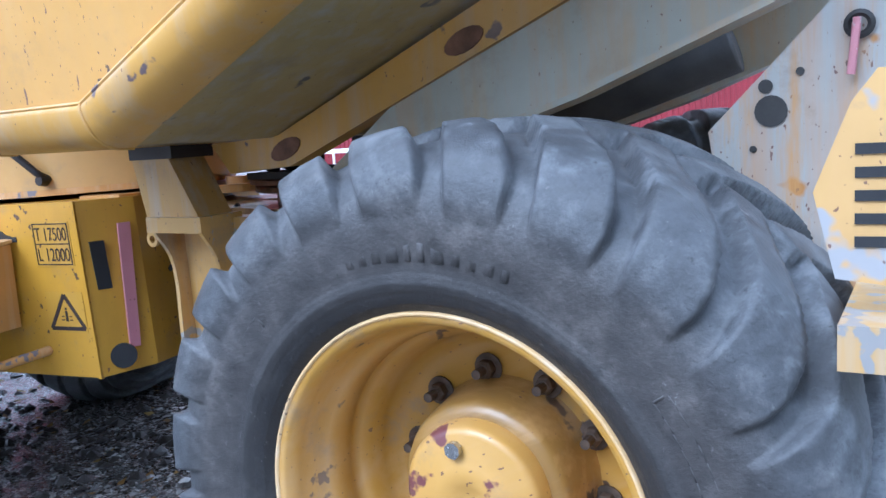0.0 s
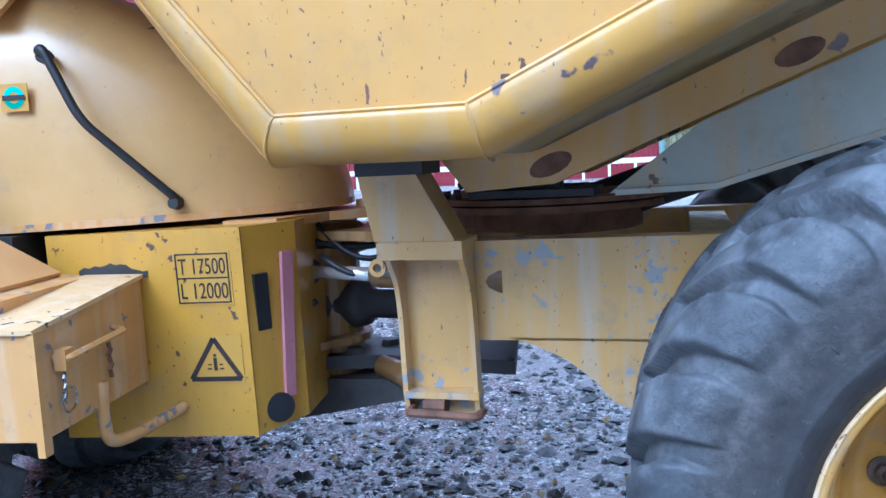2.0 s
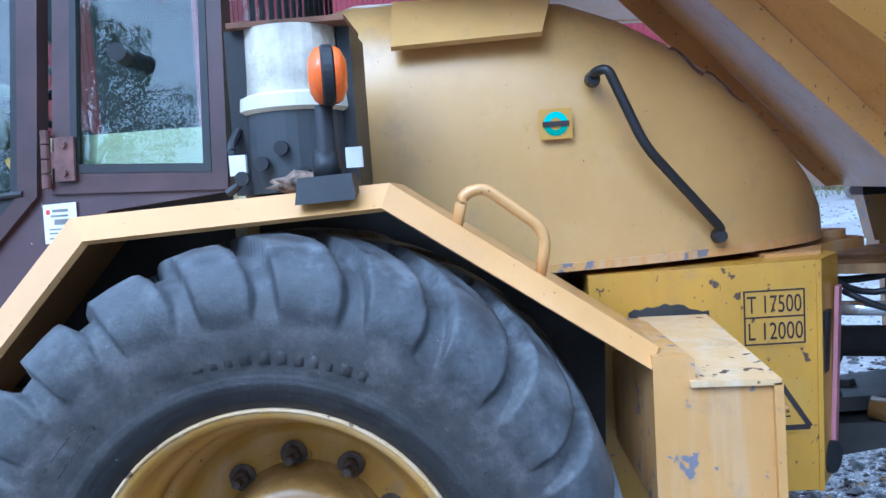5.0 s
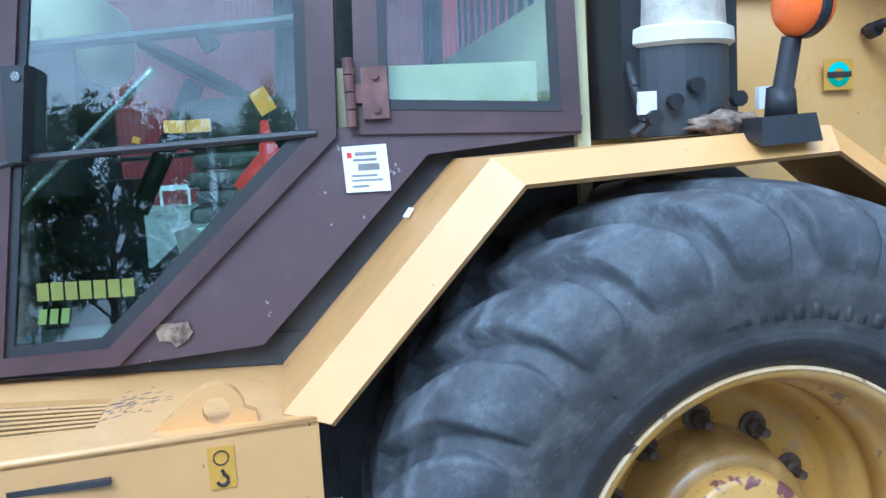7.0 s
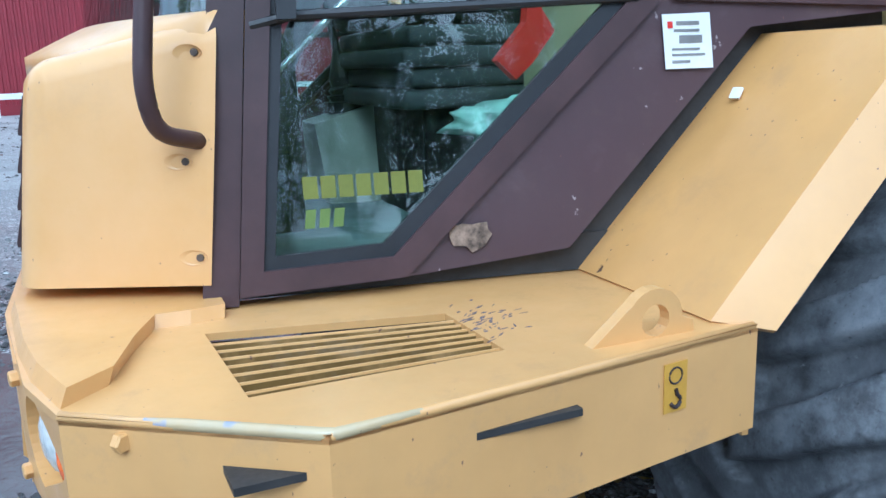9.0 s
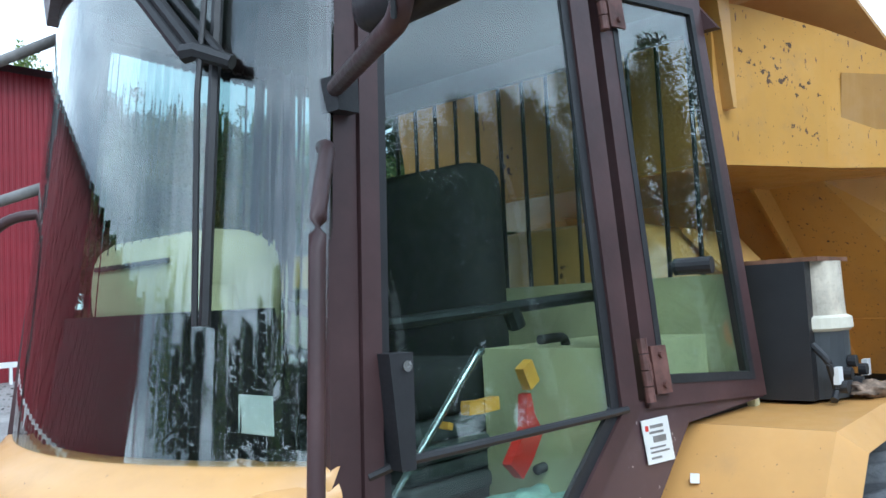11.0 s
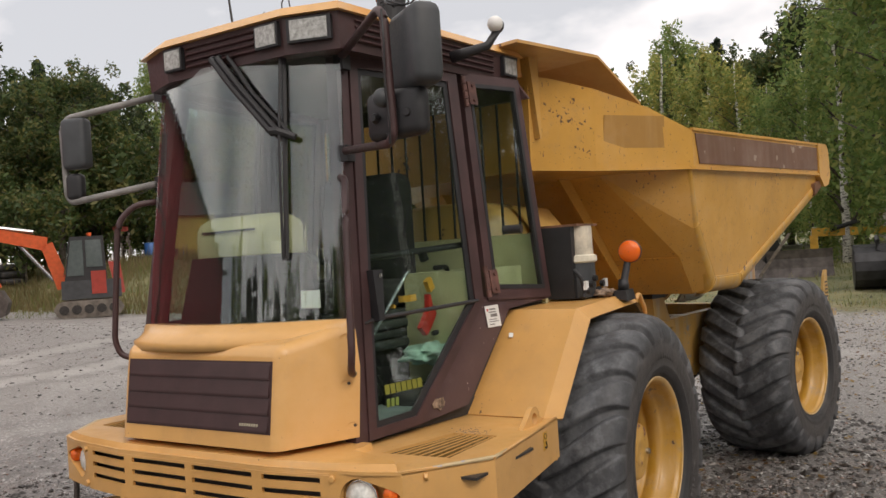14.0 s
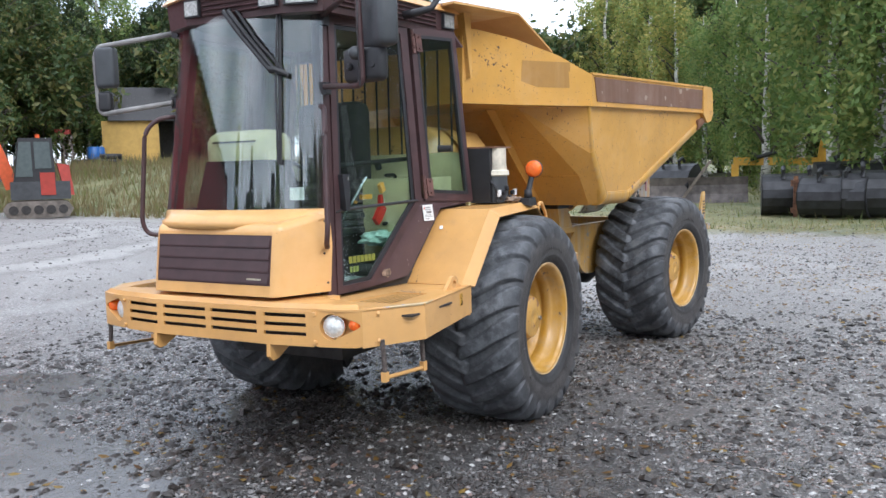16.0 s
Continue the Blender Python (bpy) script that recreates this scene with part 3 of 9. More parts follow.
def tube(bm, pts, r, seg=10, close=True):
    """A round bar along points."""
    P = [Vector(p) for p in pts]
    rings = []
    up = Vector((0, 0, 1))
    for i, p in enumerate(P):
        d = (P[min(i + 1, len(P) - 1)] - P[max(i - 1, 0)]).normalized()
        ref = up if abs(d.z) < 0.95 else Vector((1, 0, 0))
        a = d.cross(ref).normalized()
        c = d.cross(a)
        rr = r[i] if isinstance(r, (list, tuple)) else r
        rings.append([bm.verts.new(p + rr * (math.cos(t) * a + math.sin(t) * c)) for t in (2 * math.pi * k / seg for k in range(seg))])
    for s, t in zip(rings, rings[1:]):
        for k in range(seg):
            bm.faces.new((s[k], s[(k + 1) % seg], t[(k + 1) % seg], t[k]))
    if close:
        bm.faces.new(rings[0][::-1])
        bm.faces.new(rings[-1])
    return bm


def bend(pts, r=0.05, n=5):
    """Points with rounded corners."""
    P = [Vector(p) for p in pts]
    out = [P[0]]
    for a, b, c in zip(P, P[1:], P[2:]):
        u, v = (a - b), (c - b)
        d = min(r, u.length * 0.45, v.length * 0.45)
        s, e = b + u.normalized() * d, b + v.normalized() * d
        out += [s.lerp(b, t).lerp(b.lerp(e, t), t) for t in (k / n for k in range(n + 1))]
    return out + [P[-1]]


def lathe(bm, profile, seg=48, ang=2 * math.pi):
    """A turned body round the y axis: profile rows are (y, radius)."""
    rings = []
    for y, r in profile:
        rings.append([bm.verts.new((r * math.cos(t), y, r * math.sin(t))) for t in (ang * k / seg for k in range(seg))])
    for s, t in zip(rings, rings[1:]):
        for k in range(seg):
            bm.faces.new((s[k], s[(k + 1) % seg], t[(k + 1) % seg], t[k]))
    return rings


def B():
    return bmesh.new()


# ---- ground ----
def smooth_step(a, b, t):
    t = min(1.0, max(0.0, (t - a) / (b - a)))
    return t * t * (3 - 2 * t)


# hollows in the mud: place, radius, depth
PUDDLES = [(-1.05, 4.05, 0.62, 0.016), (-0.75, 3.25, 0.34, 0.012), (-1.85, 2.25, 0.36, 0.016), (-2.35, 2.05, 0.34, 0.016), (-0.95, 2.10, 0.20, 0.012), (-1.55, 3.05, 0.30, 0.012), (-2.1, 1.40, 0.25, 0.012), (-2.3, 3.2, 0.5, 0.014)]


def ground_z(x, y):
    """The yard: level by the truck, rising slowly, with a bank behind the far yard."""
    r = math.hypot(x, y)
    az = math.degrees(math.atan2(y + 2, x + 5))
    z = 0.026 * max(0.0, r - 6.0) if r < 40 else 0.026 * 34 + 0.004 * (r - 40)
    z += 0.45 * smooth_step(6, 14, y) * smooth_step(12, 4, x)
    z += 1.5 * max(smooth_step(31, 40, r) * smooth_step(22, 34, az) * smooth_step(95, 80, az), smooth_step(12.8, 21.0, x) * smooth_step(10.5, 16.0, y))
    k = smooth_step(2.0, 5.0, r)
    for px, py, pr, deep in PUDDLES:
        d = math.hypot(x - px, (y - py) * 0.8) / pr
        if d < 1.6:
            z -= deep * smooth_step(1.6, 0.3, d + 0.35 * noise.noise(Vector((x * 4.0, y * 4.0, 5))))
    if abs(x + 1.2) < 4 and abs(y - 2) < 4:
        z += 0.005 * noise.noise(Vector((x * 9.0, y * 9.0, 7)))
    z += 0.02 * noise.noise(Vector((x * 0.5, y * 0.5, 0))) * (0.3 + 0.7 * k) + 0.012 * noise.noise(Vector((x * 1.7, y * 1.7, 3)))
    return z


WATER = -0.0085                          # level of the rain water in the hollows
bm = B()
radii = [0.0]
step = 0.05
while radii[-1] < 900:
    radii.append(radii[-1] + step)
    step *= 1.026
NA = 320
GX, GY = -1.3, 2.2
prev = None
centre = bm.verts.new((GX, GY, ground_z(GX, GY)))
for r in radii[1:]:
    ring = []
    for k in range(NA):
        t = 2 * math.pi * k / NA
        x, y = GX + r * math.cos(t), GY + r * math.sin(t)
        ring.append(bm.verts.new((x, y, ground_z(x, y))))
    if prev is None:
        for k in range(NA):
            bm.faces.new((centre, ring[k], ring[(k + 1) % NA]))
    else:
        for k in range(NA):
            bm.faces.new((prev[k], ring[k], ring[(k + 1) % NA], prev[(k + 1) % NA]))
    prev = ring
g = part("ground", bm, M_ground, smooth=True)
tagged(g, "wet gravel yard with puddles, mud and a grassy edge", "ground", kind="structure")


bm = B()
pw = [(-1.75 + 1.9 * math.cos(t) * (1 + 0.12 * math.sin(3 * t)), 3.1 + 1.9 * math.sin(t) * (1 + 0.10 * math.sin(2 * t + 1))) for t in np.linspace(0, 2 * math.pi, 40, endpoint=False)]
bm.faces.new([bm.verts.new((x, y, WATER)) for x, y in pw])
tagged(part("water", bm, M_water), "shallow muddy puddles reflecting the sky", "puddle", kind="structure")


# ---- gravel, leaves and grass ----
def scatter_mesh(name, n, place, shape, mat, label, category, seed):
    """Many small pieces joined into one mesh: shape gives the corners and faces of one."""
    r = np.random.RandomState(seed)
    base_v, base_f = shape
    base_v = np.array(base_v, float)
    k = len(base_v)
    V, F = [], []
    for i in range(n):
        got = place(r)
        if got is None:
            continue
        (x, y, z), size, flat = got
        a = r.rand() * 6.283
        tx, ty = (r.rand(2) - 0.5) * flat
        v = base_v * size * (0.7 + 0.6 * r.rand(1, 3)) * (1 + 0.25 * (r.rand(k, 1) - 0.5))
        c, s = math.cos(a), math.sin(a)
        v = v @ np.array([[c, s, 0], [-s, c, 0], [0, 0, 1]])
        v[:, 2] += v[:, 0] * tx + v[:, 1] * ty
        F += [[j + len(V) * k for j in f] for f in base_f]
        V.append(v + (x, y, z))
    me = bpy.data.meshes.new(name)
    me.from_pydata(np.concatenate(V).tolist(), [], F)
    me.materials.append(mat)
    return tagged(new(name, me), label, category, kind="stuff")


STONE = ([(1, 0, 0.1), (0.4, 0.9, 0.15), (-0.6, 0.8, 0), (-1, -0.1, 0.2), (-0.4, -0.9, 0), (0.6, -0.8, 0.1), (0.1, 0.1, 0.62), (0, 0, -0.5)],
         [(0, 1, 6), (1, 2, 6), (2, 3, 6), (3, 4, 6), (4, 5, 6), (5, 0, 6), (1, 0, 7), (2, 1, 7), (3, 2, 7), (4, 3, 7), (5, 4, 7), (0, 5, 7)])
LEAF = ([(1, 0, 0.12), (0.2, 0.5, 0.02), (-0.9, 0, 0.1), (0.2, -0.5, 0.02)], [(0, 1, 2), (0, 2, 3)])
BLADE = ([(-0.06, 0, 0), (0.06, 0, 0), (0.25, 0.12, 1.0)], [(0, 1, 2)])


def near_yard(r):
    t = r.rand()
    if t < 0.55:
        x, y = -6.5 + 11 * r.rand(), -3.5 + 6.5 * r.rand()
    else:
        x, y = -5 + 16 * r.rand(), -5 + 12 * r.rand()
    clump = noise.noise(Vector((x * 0.9, y * 0.9, 7)))
    if clump + 0.3 * r.rand() < -0.10:
        return None
    return (x, y, ground_z(x, y) + 0.002), 0.006 + 0.014 * r.rand() ** 2.5 + (0.014 if r.rand() < 0.03 else 0), 0.4


scatter_mesh("gravel", 60000, near_yard, STONE, M_stone, "loose wet grey and reddish gravel", "gravel", 3)


def clods(r):
    x, y = -4.5 + 10 * r.rand(), 1.0 + 4.5 * r.rand()
    if r.rand() < 0.4:
        x, y = -4.5 + 9 * r.rand(), -3.5 + 5 * r.rand()
    return (x, y, ground_z(x, y) + 0.002), 0.010 + 0.030 * r.rand() ** 2, 0.6


scatter_mesh("clods", 9500, clods, STONE, M_clod, "dark wet clods of earth and rotten leaves", "clods", 4)


def far_yard(r):
    a, d = r.rand() * 2.2 - 0.5, 9 + 14 * r.rand()
    x, y = -3 + d * math.cos(a), d * math.sin(a)
    return (x, y, ground_z(x, y)), 0.010 + 0.02 * r.rand() ** 2, 0.4


scatter_mesh("gravel", 9000, far_yard, STONE, M_stone, "coarser loose gravel farther off", "gravel", 5)


def litter(r):
    if r.rand() < 0.35:
        x, y = -6 + 14 * r.rand(), -3.5 + 6 * r.rand()
    else:
        x, y = 6 + 12 * r.rand(), -7 + 13 * r.rand()
    return (x, y, ground_z(x, y) + 0.008), 0.018 + 0.02 * r.rand(), 0.5


scatter_mesh("fallen_leaves", 7000, litter, LEAF, M_litter, "fallen yellow and brown leaves", "leaves", 8)


def verge(r):
    if r.rand() < 0.6:
        x, y = 13.5 + 26 * r.rand() ** 1.2, -14 + 26 * r.rand()
    else:
        d, a = 30 + 14 * r.rand(), math.radians(30 + 45 * r.rand())
        x, y = -5 + d * math.cos(a), -2 + d * math.sin(a)
    if noise.noise(Vector((x * 0.6, y * 0.6, 1))) + 0.6 * r.rand() < 0.1:
        return None
    return (x, y, ground_z(x, y) - 0.01), 0.06 + 0.16 * r.rand() ** 2, 0.9


scatter_mesh("grass", 40000, verge, BLADE, M_grassblade, "uneven grass and weeds at the yard's edge", "grass", 9)


def bank_place(r):
    x, y = 12.6 + 12 * r.rand() ** 1.2, 11.5 + 22 * r.rand()
    if r.rand() < 0.25:
        d, a = 31 + 8 * r.rand(), math.radians(55 + 25 * r.rand())
        x, y = d * math.cos(a), d * math.sin(a)
    if noise.noise(Vector((x * 0.5, y * 0.5, 5))) + 0.7 * r.rand() < 0.12:
        return None
    return (x, y, ground_z(x, y) - 0.02), 0.16 + 0.38 * r.rand() ** 2, 1.4


scatter_mesh("dry_grass", 26000, bank_place, BLADE, M_drygrass, "matted dry grass and weeds on the bank", "grass", 10)


# ---- trees ----
def leaf_cloud(bm_v, bm_f, centre, rad, n, size, r, droop=0.0):
    for _ in range(n):
        d = r.normal(size=3)
        d /= np.linalg.norm(d) + 1e-6
        p = centre + d * rad * (0.35 + 0.65 * r.rand() ** 0.5)
        p[2] -= droop * r.rand()
        a = r.normal(size=3)
        a /= np.linalg.norm(a)
        b = np.cross(a, r.normal(size=3))
        b /= np.linalg.norm(b) + 1e-6
        s = size * (0.6 + 0.8 * r.rand())
        i = len(bm_v)
        bm_v += [p + a * s, p + b * s * 0.45, p - a * s, p - b * s * 0.45]
        bm_f.append((i, i + 1, i + 2, i + 3))


def make_tree(kind, seed, mat_bark, mat_leaf, height, spread, leaves, size):
    r = np.random.RandomState(seed)
    t = bpy.data.objects.new(kind, None)
    scene.collection.objects.link(t)
    bm = B()
    tr = [(0.12 * math.sin(k * 1.3 + seed) * k / 8, 0.12 * math.cos(k * 1.7 + seed) * k / 8, height * k / 10) for k in range(10)]
    rad = [0.016 * height * (1 - 0.093 * k) + 0.01 for k in range(10)]
    rad[0] *= 1.35
    tube(bm, tr, rad, 9)
    n_trunk = len(bm.faces)
    V, F = [], []
    birch = kind == "birch_tree"
    spruce = kind == "spruce_tree"
    n_l = 90 if spruce else 34 if birch else 58
    for k in range(n_l):
        f = (0.09 if birch else 0.13) + (0.87 if birch else 0.83) * (k + r.rand()) / n_l if not spruce else 0.08 + 0.90 * (k + r.rand()) / n_l
        a = k * 2.4 + r.rand()
        if spruce:
            reach = spread * (1 - f) ** 0.8 * (0.75 + 0.4 * r.rand()) + 0.15
            rise = -0.18 * reach
        else:
            reach = spread * (math.sin(math.pi * min(1, f * 0.95 + 0.06)) ** 0.7) * (0.55 + 0.6 * r.rand())
            rise = reach * (0.55 + 0.4 * r.rand()) * (1.1 - 0.5 * f)
        z0 = height * f * 0.93
        p0 = np.array((tr[min(9, int(f * 9))][0], tr[min(9, int(f * 9))][1], z0))
        p2 = p0 + (reach * math.cos(a), reach * math.sin(a), rise)
        p1 = (p0 + p2) / 2 + (0, 0, 0.15 * reach)
        rr = max(0.012, rad[min(9, int(f * 9))] * 0.4)
        tube(bm, [p0, p1, p2], [rr, rr * 0.6, 0.008], 5)
        if spruce:
            for u in (0.25, 0.45, 0.62, 0.78, 0.92, 1.0):
                q = p0 + (p2 - p0) * u + (0, 0, -0.10 * u)
                leaf_cloud(V, F, q, np.array((0.16 + 0.14 * reach * (1.1 - u), 0.16 + 0.14 * reach * (1.1 - u), 0.13)), int(leaves / (6 * n_l)), size, r, 0.22)
            continue
        clumps = [(p1, 0.45), (p2, 0.8), ((p1 + p2) / 2, 0.6)]
        if not birch:
            clumps += [(p2 + r.normal(size=3) * 0.22 * spread, 0.55), (p1 + r.normal(size=3) * 0.20 * spread, 0.5)]
        for q, w in clumps:
            leaf_cloud(V, F, q, np.array((0.50, 0.50, 0.55)) * (0.25 + 0.30 * spread) * w * (0.7 + 0.5 * r.rand()), int(leaves / (len(clumps) * n_l) * w * 1.6), size, r, 2.0 if birch else 0.4)
    me = finish("trunk", bm, mat_bark, True)
    me.materials.append(M_bark)
    for p in me.polygons[n_trunk:]:
        p.material_index = 1
    o = new("trunk", me)
    o.parent = t
    me = bpy.data.meshes.new("crown")
    me.from_pydata([tuple(v) for v in V], [], F)
    me.materials.append(mat_leaf)
    o = new("crown", me)
    o.parent = t
    return t


TREES = {
    "b1": make_tree("birch_tree", 11, M_birchbark, M_birchleaf, 15, 2.7, 12000, 0.12),
    "b2": make_tree("birch_tree", 12, M_birchbark, M_birchleaf, 12.5, 3.0, 12000, 0.115),
    "b3": make_tree("birch_tree", 17, M_birchbark, M_birchgold, 13.5, 2.4, 10000, 0.12),
    "b4": make_tree("birch_tree", 19, M_birchbark, M_shadeleaf, 14.5, 3.1, 30000, 0.065),
    "d1": make_tree("broadleaf_tree", 13, M_bark, M_darkleaf, 13, 3.6, 24000, 0.125),
    "d2": make_tree("broadleaf_tree", 14, M_bark, M_midleaf, 9.5, 3.2, 20000, 0.11),
    "s1": make_tree("spruce_tree", 15, M_bark, M_spruce, 16, 2.4, 26000, 0.10),
    "u1": make_tree("shrub", 16, M_bark, M_midleaf, 3.6, 1.9, 6000, 0.10),
}
TL = {"b1": ("tall white-trunked birch with hanging green leaves", "tree", "birches at the yard's edge"), "b2": ("broad white-trunked birch with hanging green leaves", "tree", "birches at the yard's edge"),
      "b4": ("large leafy birch behind the yard", "tree", "birches at the yard's edge"), "b3": ("slender birch turning yellow at the top", "tree", "birches at the yard's edge"), "d1": ("dark green leafy tree in the wood's edge", "tree", "trees behind the far yard"),
      "d2": ("bushy green tree with some yellow leaves", "tree", "trees behind the far yard"), "s1": ("dark spruce standing in the wood's edge", "tree", "trees behind the far yard"),
      "u1": ("green shrub on the grassy bank", "shrub", "shrubs on the bank")}
EX, EY = -5.0, -2.0
rng = random.Random(21)
spots = []
# wood behind the far yard
for k in range(46):
    az, d = 33 + 46 * (k * 0.618 % 1.0), 46 + 20 * rng.random()
    d = max(d, 54) if 44.5 < az < 54 else d
    spots.append(("d1 d2 s1 d1 d2 b1 d1".split()[k % 7], az, d, 0.68 + 0.36 * rng.random()))
for az, d in ((36, 44), (40.5, 45), (43.5, 52), (55.5, 46), (57, 44), (62, 43), (66, 45), (70, 44), (50, 57), (47, 57)):
    spots.append(("d2", az, d, 0.75 + 0.3 * rng.random()))
for az, d in ((59, 40), (64, 41), (43, 42), (68, 40)):
    spots.append(("u1", az, d, 0.9 + 0.3 * rng.random()))
for k in range(18):
    spots.append(("u1", 33 + 46 * (k * 0.618 % 1.0), (44 if not 45 < 33 + 46 * (k * 0.618 % 1.0) < 54.5 else 53) + 5 * rng.random(), 1.2 + 0.7 * rng.random()))
# birches on the right
for az, d, kd, s in ((3.9, 27, "b2", 1.0), (7.8, 33, "b1", 0.68), (9.6, 36, "b2", 0.68), (1.2, 25, "b2", 0.95), (-1.5, 24, "b1", 1.0), (5.8, 38, "b1", 0.95), (11.6, 40, "b1", 0.56), (13.4, 42, "b3", 0.74), (15.0, 44, "b3", 0.85),
                     (17.0, 52, "b1", 0.95), (17.9, 47, "b3", 0.86), (20.0, 56, "d2", 0.52), (21.6, 58, "d2", 0.5), (23.5, 57, "d2", 0.52), (26, 58, "d2", 0.55), (29, 58, "d2", 0.7), (12.4, 50, "d2", 1.2), (8.8, 52, "d1", 1.1), (4.6, 50, "d1", 1.1),
                     (2.4, 44, "b1", 1.1), (0.0, 40, "b1", 1.1), (-3.5, 30, "b2", 1.1), (-6, 36, "b1", 1.1), (14.2, 56, "s1", 0.9), (16, 60, "d1", 1.0), (10.6, 60, "d1", 0.9), (6.6, 60, "s1", 1.1)):
    spots.append((kd, az, d, s))
for k in range(22):
    spots.append(("u1", -12 + 40 * (k * 0.618 % 1.0), 46 + 26 * rng.random(), 1.3 + 0.9 * rng.random()))
# round the rest of the yard, behind the camera
for k in range(30):
    az, d = -168 + 158 * k / 29 + 2 * rng.random(), 19 + 16 * rng.random() + (8 if k % 3 else 0)
    spots.append(("b4 b2 b4 d2 b4 b1".split()[k % 6], az, d + 4, 0.8 + 0.35 * rng.random()))
for az, d, sc_ in ((-34, 27, 1.0), (-40, 31, 1.1), (-45, 26, 0.95), (-50, 30, 1.1), (-55, 25, 1.0), (-60, 30, 1.15), (-66, 27, 1.0), (-72, 31, 1.1), (-47, 38, 1.3), (-58, 38, 1.3), (-68, 40, 1.3)):
    spots.append(("b4", az, d, sc_))
for k in range(26):
    az, d = (80 + 34 * k / 13 if k < 14 else 150 + 42 * (k - 14) / 11) + 2 * rng.random(), 58 + 20 * rng.random()
    spots.append(("d1 s1 b1 d2".split()[k % 4], az, d, 1.0 + 0.3 * rng.random()))
used = set()
for key, az, d, s in spots:
    x, y = EX + d * math.cos(radians(az)), EY + d * math.sin(radians(az))
    m = pose(x, y, ground_z(x, y) - 0.05, 0, 0, rng.random() * 360) @ Matrix.Scale(s, 4)
    src = TREES[key]
    if key not in used:
        used.add(key)
        src.matrix_world = m
        ob = src
    else:
        keep = src.scale.copy()
        src.scale = (s, s, s)
        ob = copy_thing(src, pose(x, y, ground_z(x, y) - 0.05, 0, 0, rng.random() * 360))
        src.scale = keep
    tagged(ob, TL[key][0], TL[key][1], TL[key][2])


# ---- far things ----
def at(az, d, dz=0.0):
    x, y = EX + d * math.cos(radians(az)), EY + d * math.sin(radians(az))
    return x, y, ground_z(x, y) + dz


def thing(name, label, category, m, group=""):
    o = tagged(new(name), label, category, group)
    o.matrix_world = m
    return o


def sub(name, bm, mat, parent, label="", m=None, smooth=False):
    ob = new(name, finish(name, bm, mat, smooth))
    if m is not None:
        ob.matrix_basis = m
    ob.parent = parent
    if label:
        ob["label"] = label
    return ob


# red hall
hall = thing("red_hall", "long dark red corrugated hall with white rail", "building", pose(0, 0, 0))
hx0, hx1, hy, hz, ht = -24.0, 4.62, 16.0, 0.55, 6.6
bm = B()
n = int((hx1 - hx0) / 0.11)
row0, row1 = [], []
for k in range(n + 1):
    for dx, dy in ((0.0, 0.0), (0.045, 0.0), (0.055, -0.018), (0.10, -0.018)):
        x = hx0 + k * 0.11 + dx
        row0.append(bm.verts.new((x, hy + dy, hz + 0.35)))
        row1.append(bm.verts.new((x, hy + dy, ht)))
for i in range(len(row0) - 1):
    bm.faces.new((row0[i], row0[i + 1], row1[i + 1], row1[i]))
sub("cladding", bm, M_red, hall, "dark red corrugated steel cladding")
bm = B()
box(bm, hx0, hx1, hy + 0.03, hy + 12, hz - 0.6, ht)
sub("wall", bm, M_red, hall)
bm = B()
hull8(bm, [(hx0 - 0.4, hy - 0.5, ht), (hx1 + 0.4, hy - 0.5, ht), (hx1 + 0.4, hy + 12.5, ht), (hx0 - 0.4, hy + 12.5, ht)], [(hx0 - 0.4, hy + 5.9, ht + 1.6), (hx1 + 0.4, hy + 5.9, ht + 1.6), (hx1 + 0.4, hy + 6.1, ht + 1.6), (hx0 - 0.4, hy + 6.1, ht + 1.6)])
sub("roof", bm, M_blacktin, hall)
bm = B()
box(bm, hx0, hx1, hy - 0.02, hy + 0.02, hz - 0.6, hz + 0.35)
sub("plinth", bm, M_red, hall)
fence = thing("white_fence", "low white painted rail fence along the hall", "fence", pose(0, 0, 0))
bm = B()
box(bm, -10.6, 4.5, hy - 0.50, hy - 0.44, hz + 0.46, hz + 0.56)
sub("rail", bm, M_white, fence)
for k in range(29):
    bm = B()
    x = -10.5 + k * 0.52
    box(bm, x, x + 0.05, hy - 0.49, hy - 0.45, hz - 0.55, hz + 0.46)
    sub("post", bm, M_white, fence)
bm = B()
tube(bm, bend([(4.58, 15.90, 5.2), (4.66, 15.86, 5.0), (4.66, 15.86, 0.9), (4.70, 15.70, 0.7)], 0.1), 0.06, 12)
sub("downpipe", bm, M_bingreen, hall, "grey-green downpipe at the corner", smooth=True)

# small excavator
ex = thing("mini_excavator", "orange and dark grey mini excavator with its arm lowered", "excavator", pose(*at(55.3, 29.5), 0, 0, 145))
for sg in (-1, 1):
    bm = B()
    prof = [(-1.0, 0.28), (-0.88, 0.06), (-0.7, 0.0), (0.7, 0.0), (0.88, 0.06), (1.0, 0.28), (0.88, 0.48), (0.7, 0.54), (-0.7, 0.54), (-0.88, 0.48)]
    hull8(bm, [(u, sg * 0.48, z) for u, z in prof], [(u, sg * 0.86, z) for u, z in prof])
    tk = sub("track", bevelled(bm, 0.03, 2), M_trackrubber, ex, "dusty rubber track")
    for k in range(5):
        bm = B()
        cyl0 = 0.14
        tube(bm, [(-0.7 + k * 0.35, sg * 0.84, 0.27), (-0.7 + k * 0.35, sg * 0.89, 0.27)], cyl0, 14)
        sub("roller", bm, M_dark, tk)
bm = B()
box(bm, -0.95, 0.75, -0.8, 0.8, 0.58, 1.15)
sub("house", bevelled(bm, 0.08, 3), M_greyplastic, ex)
bm = B()
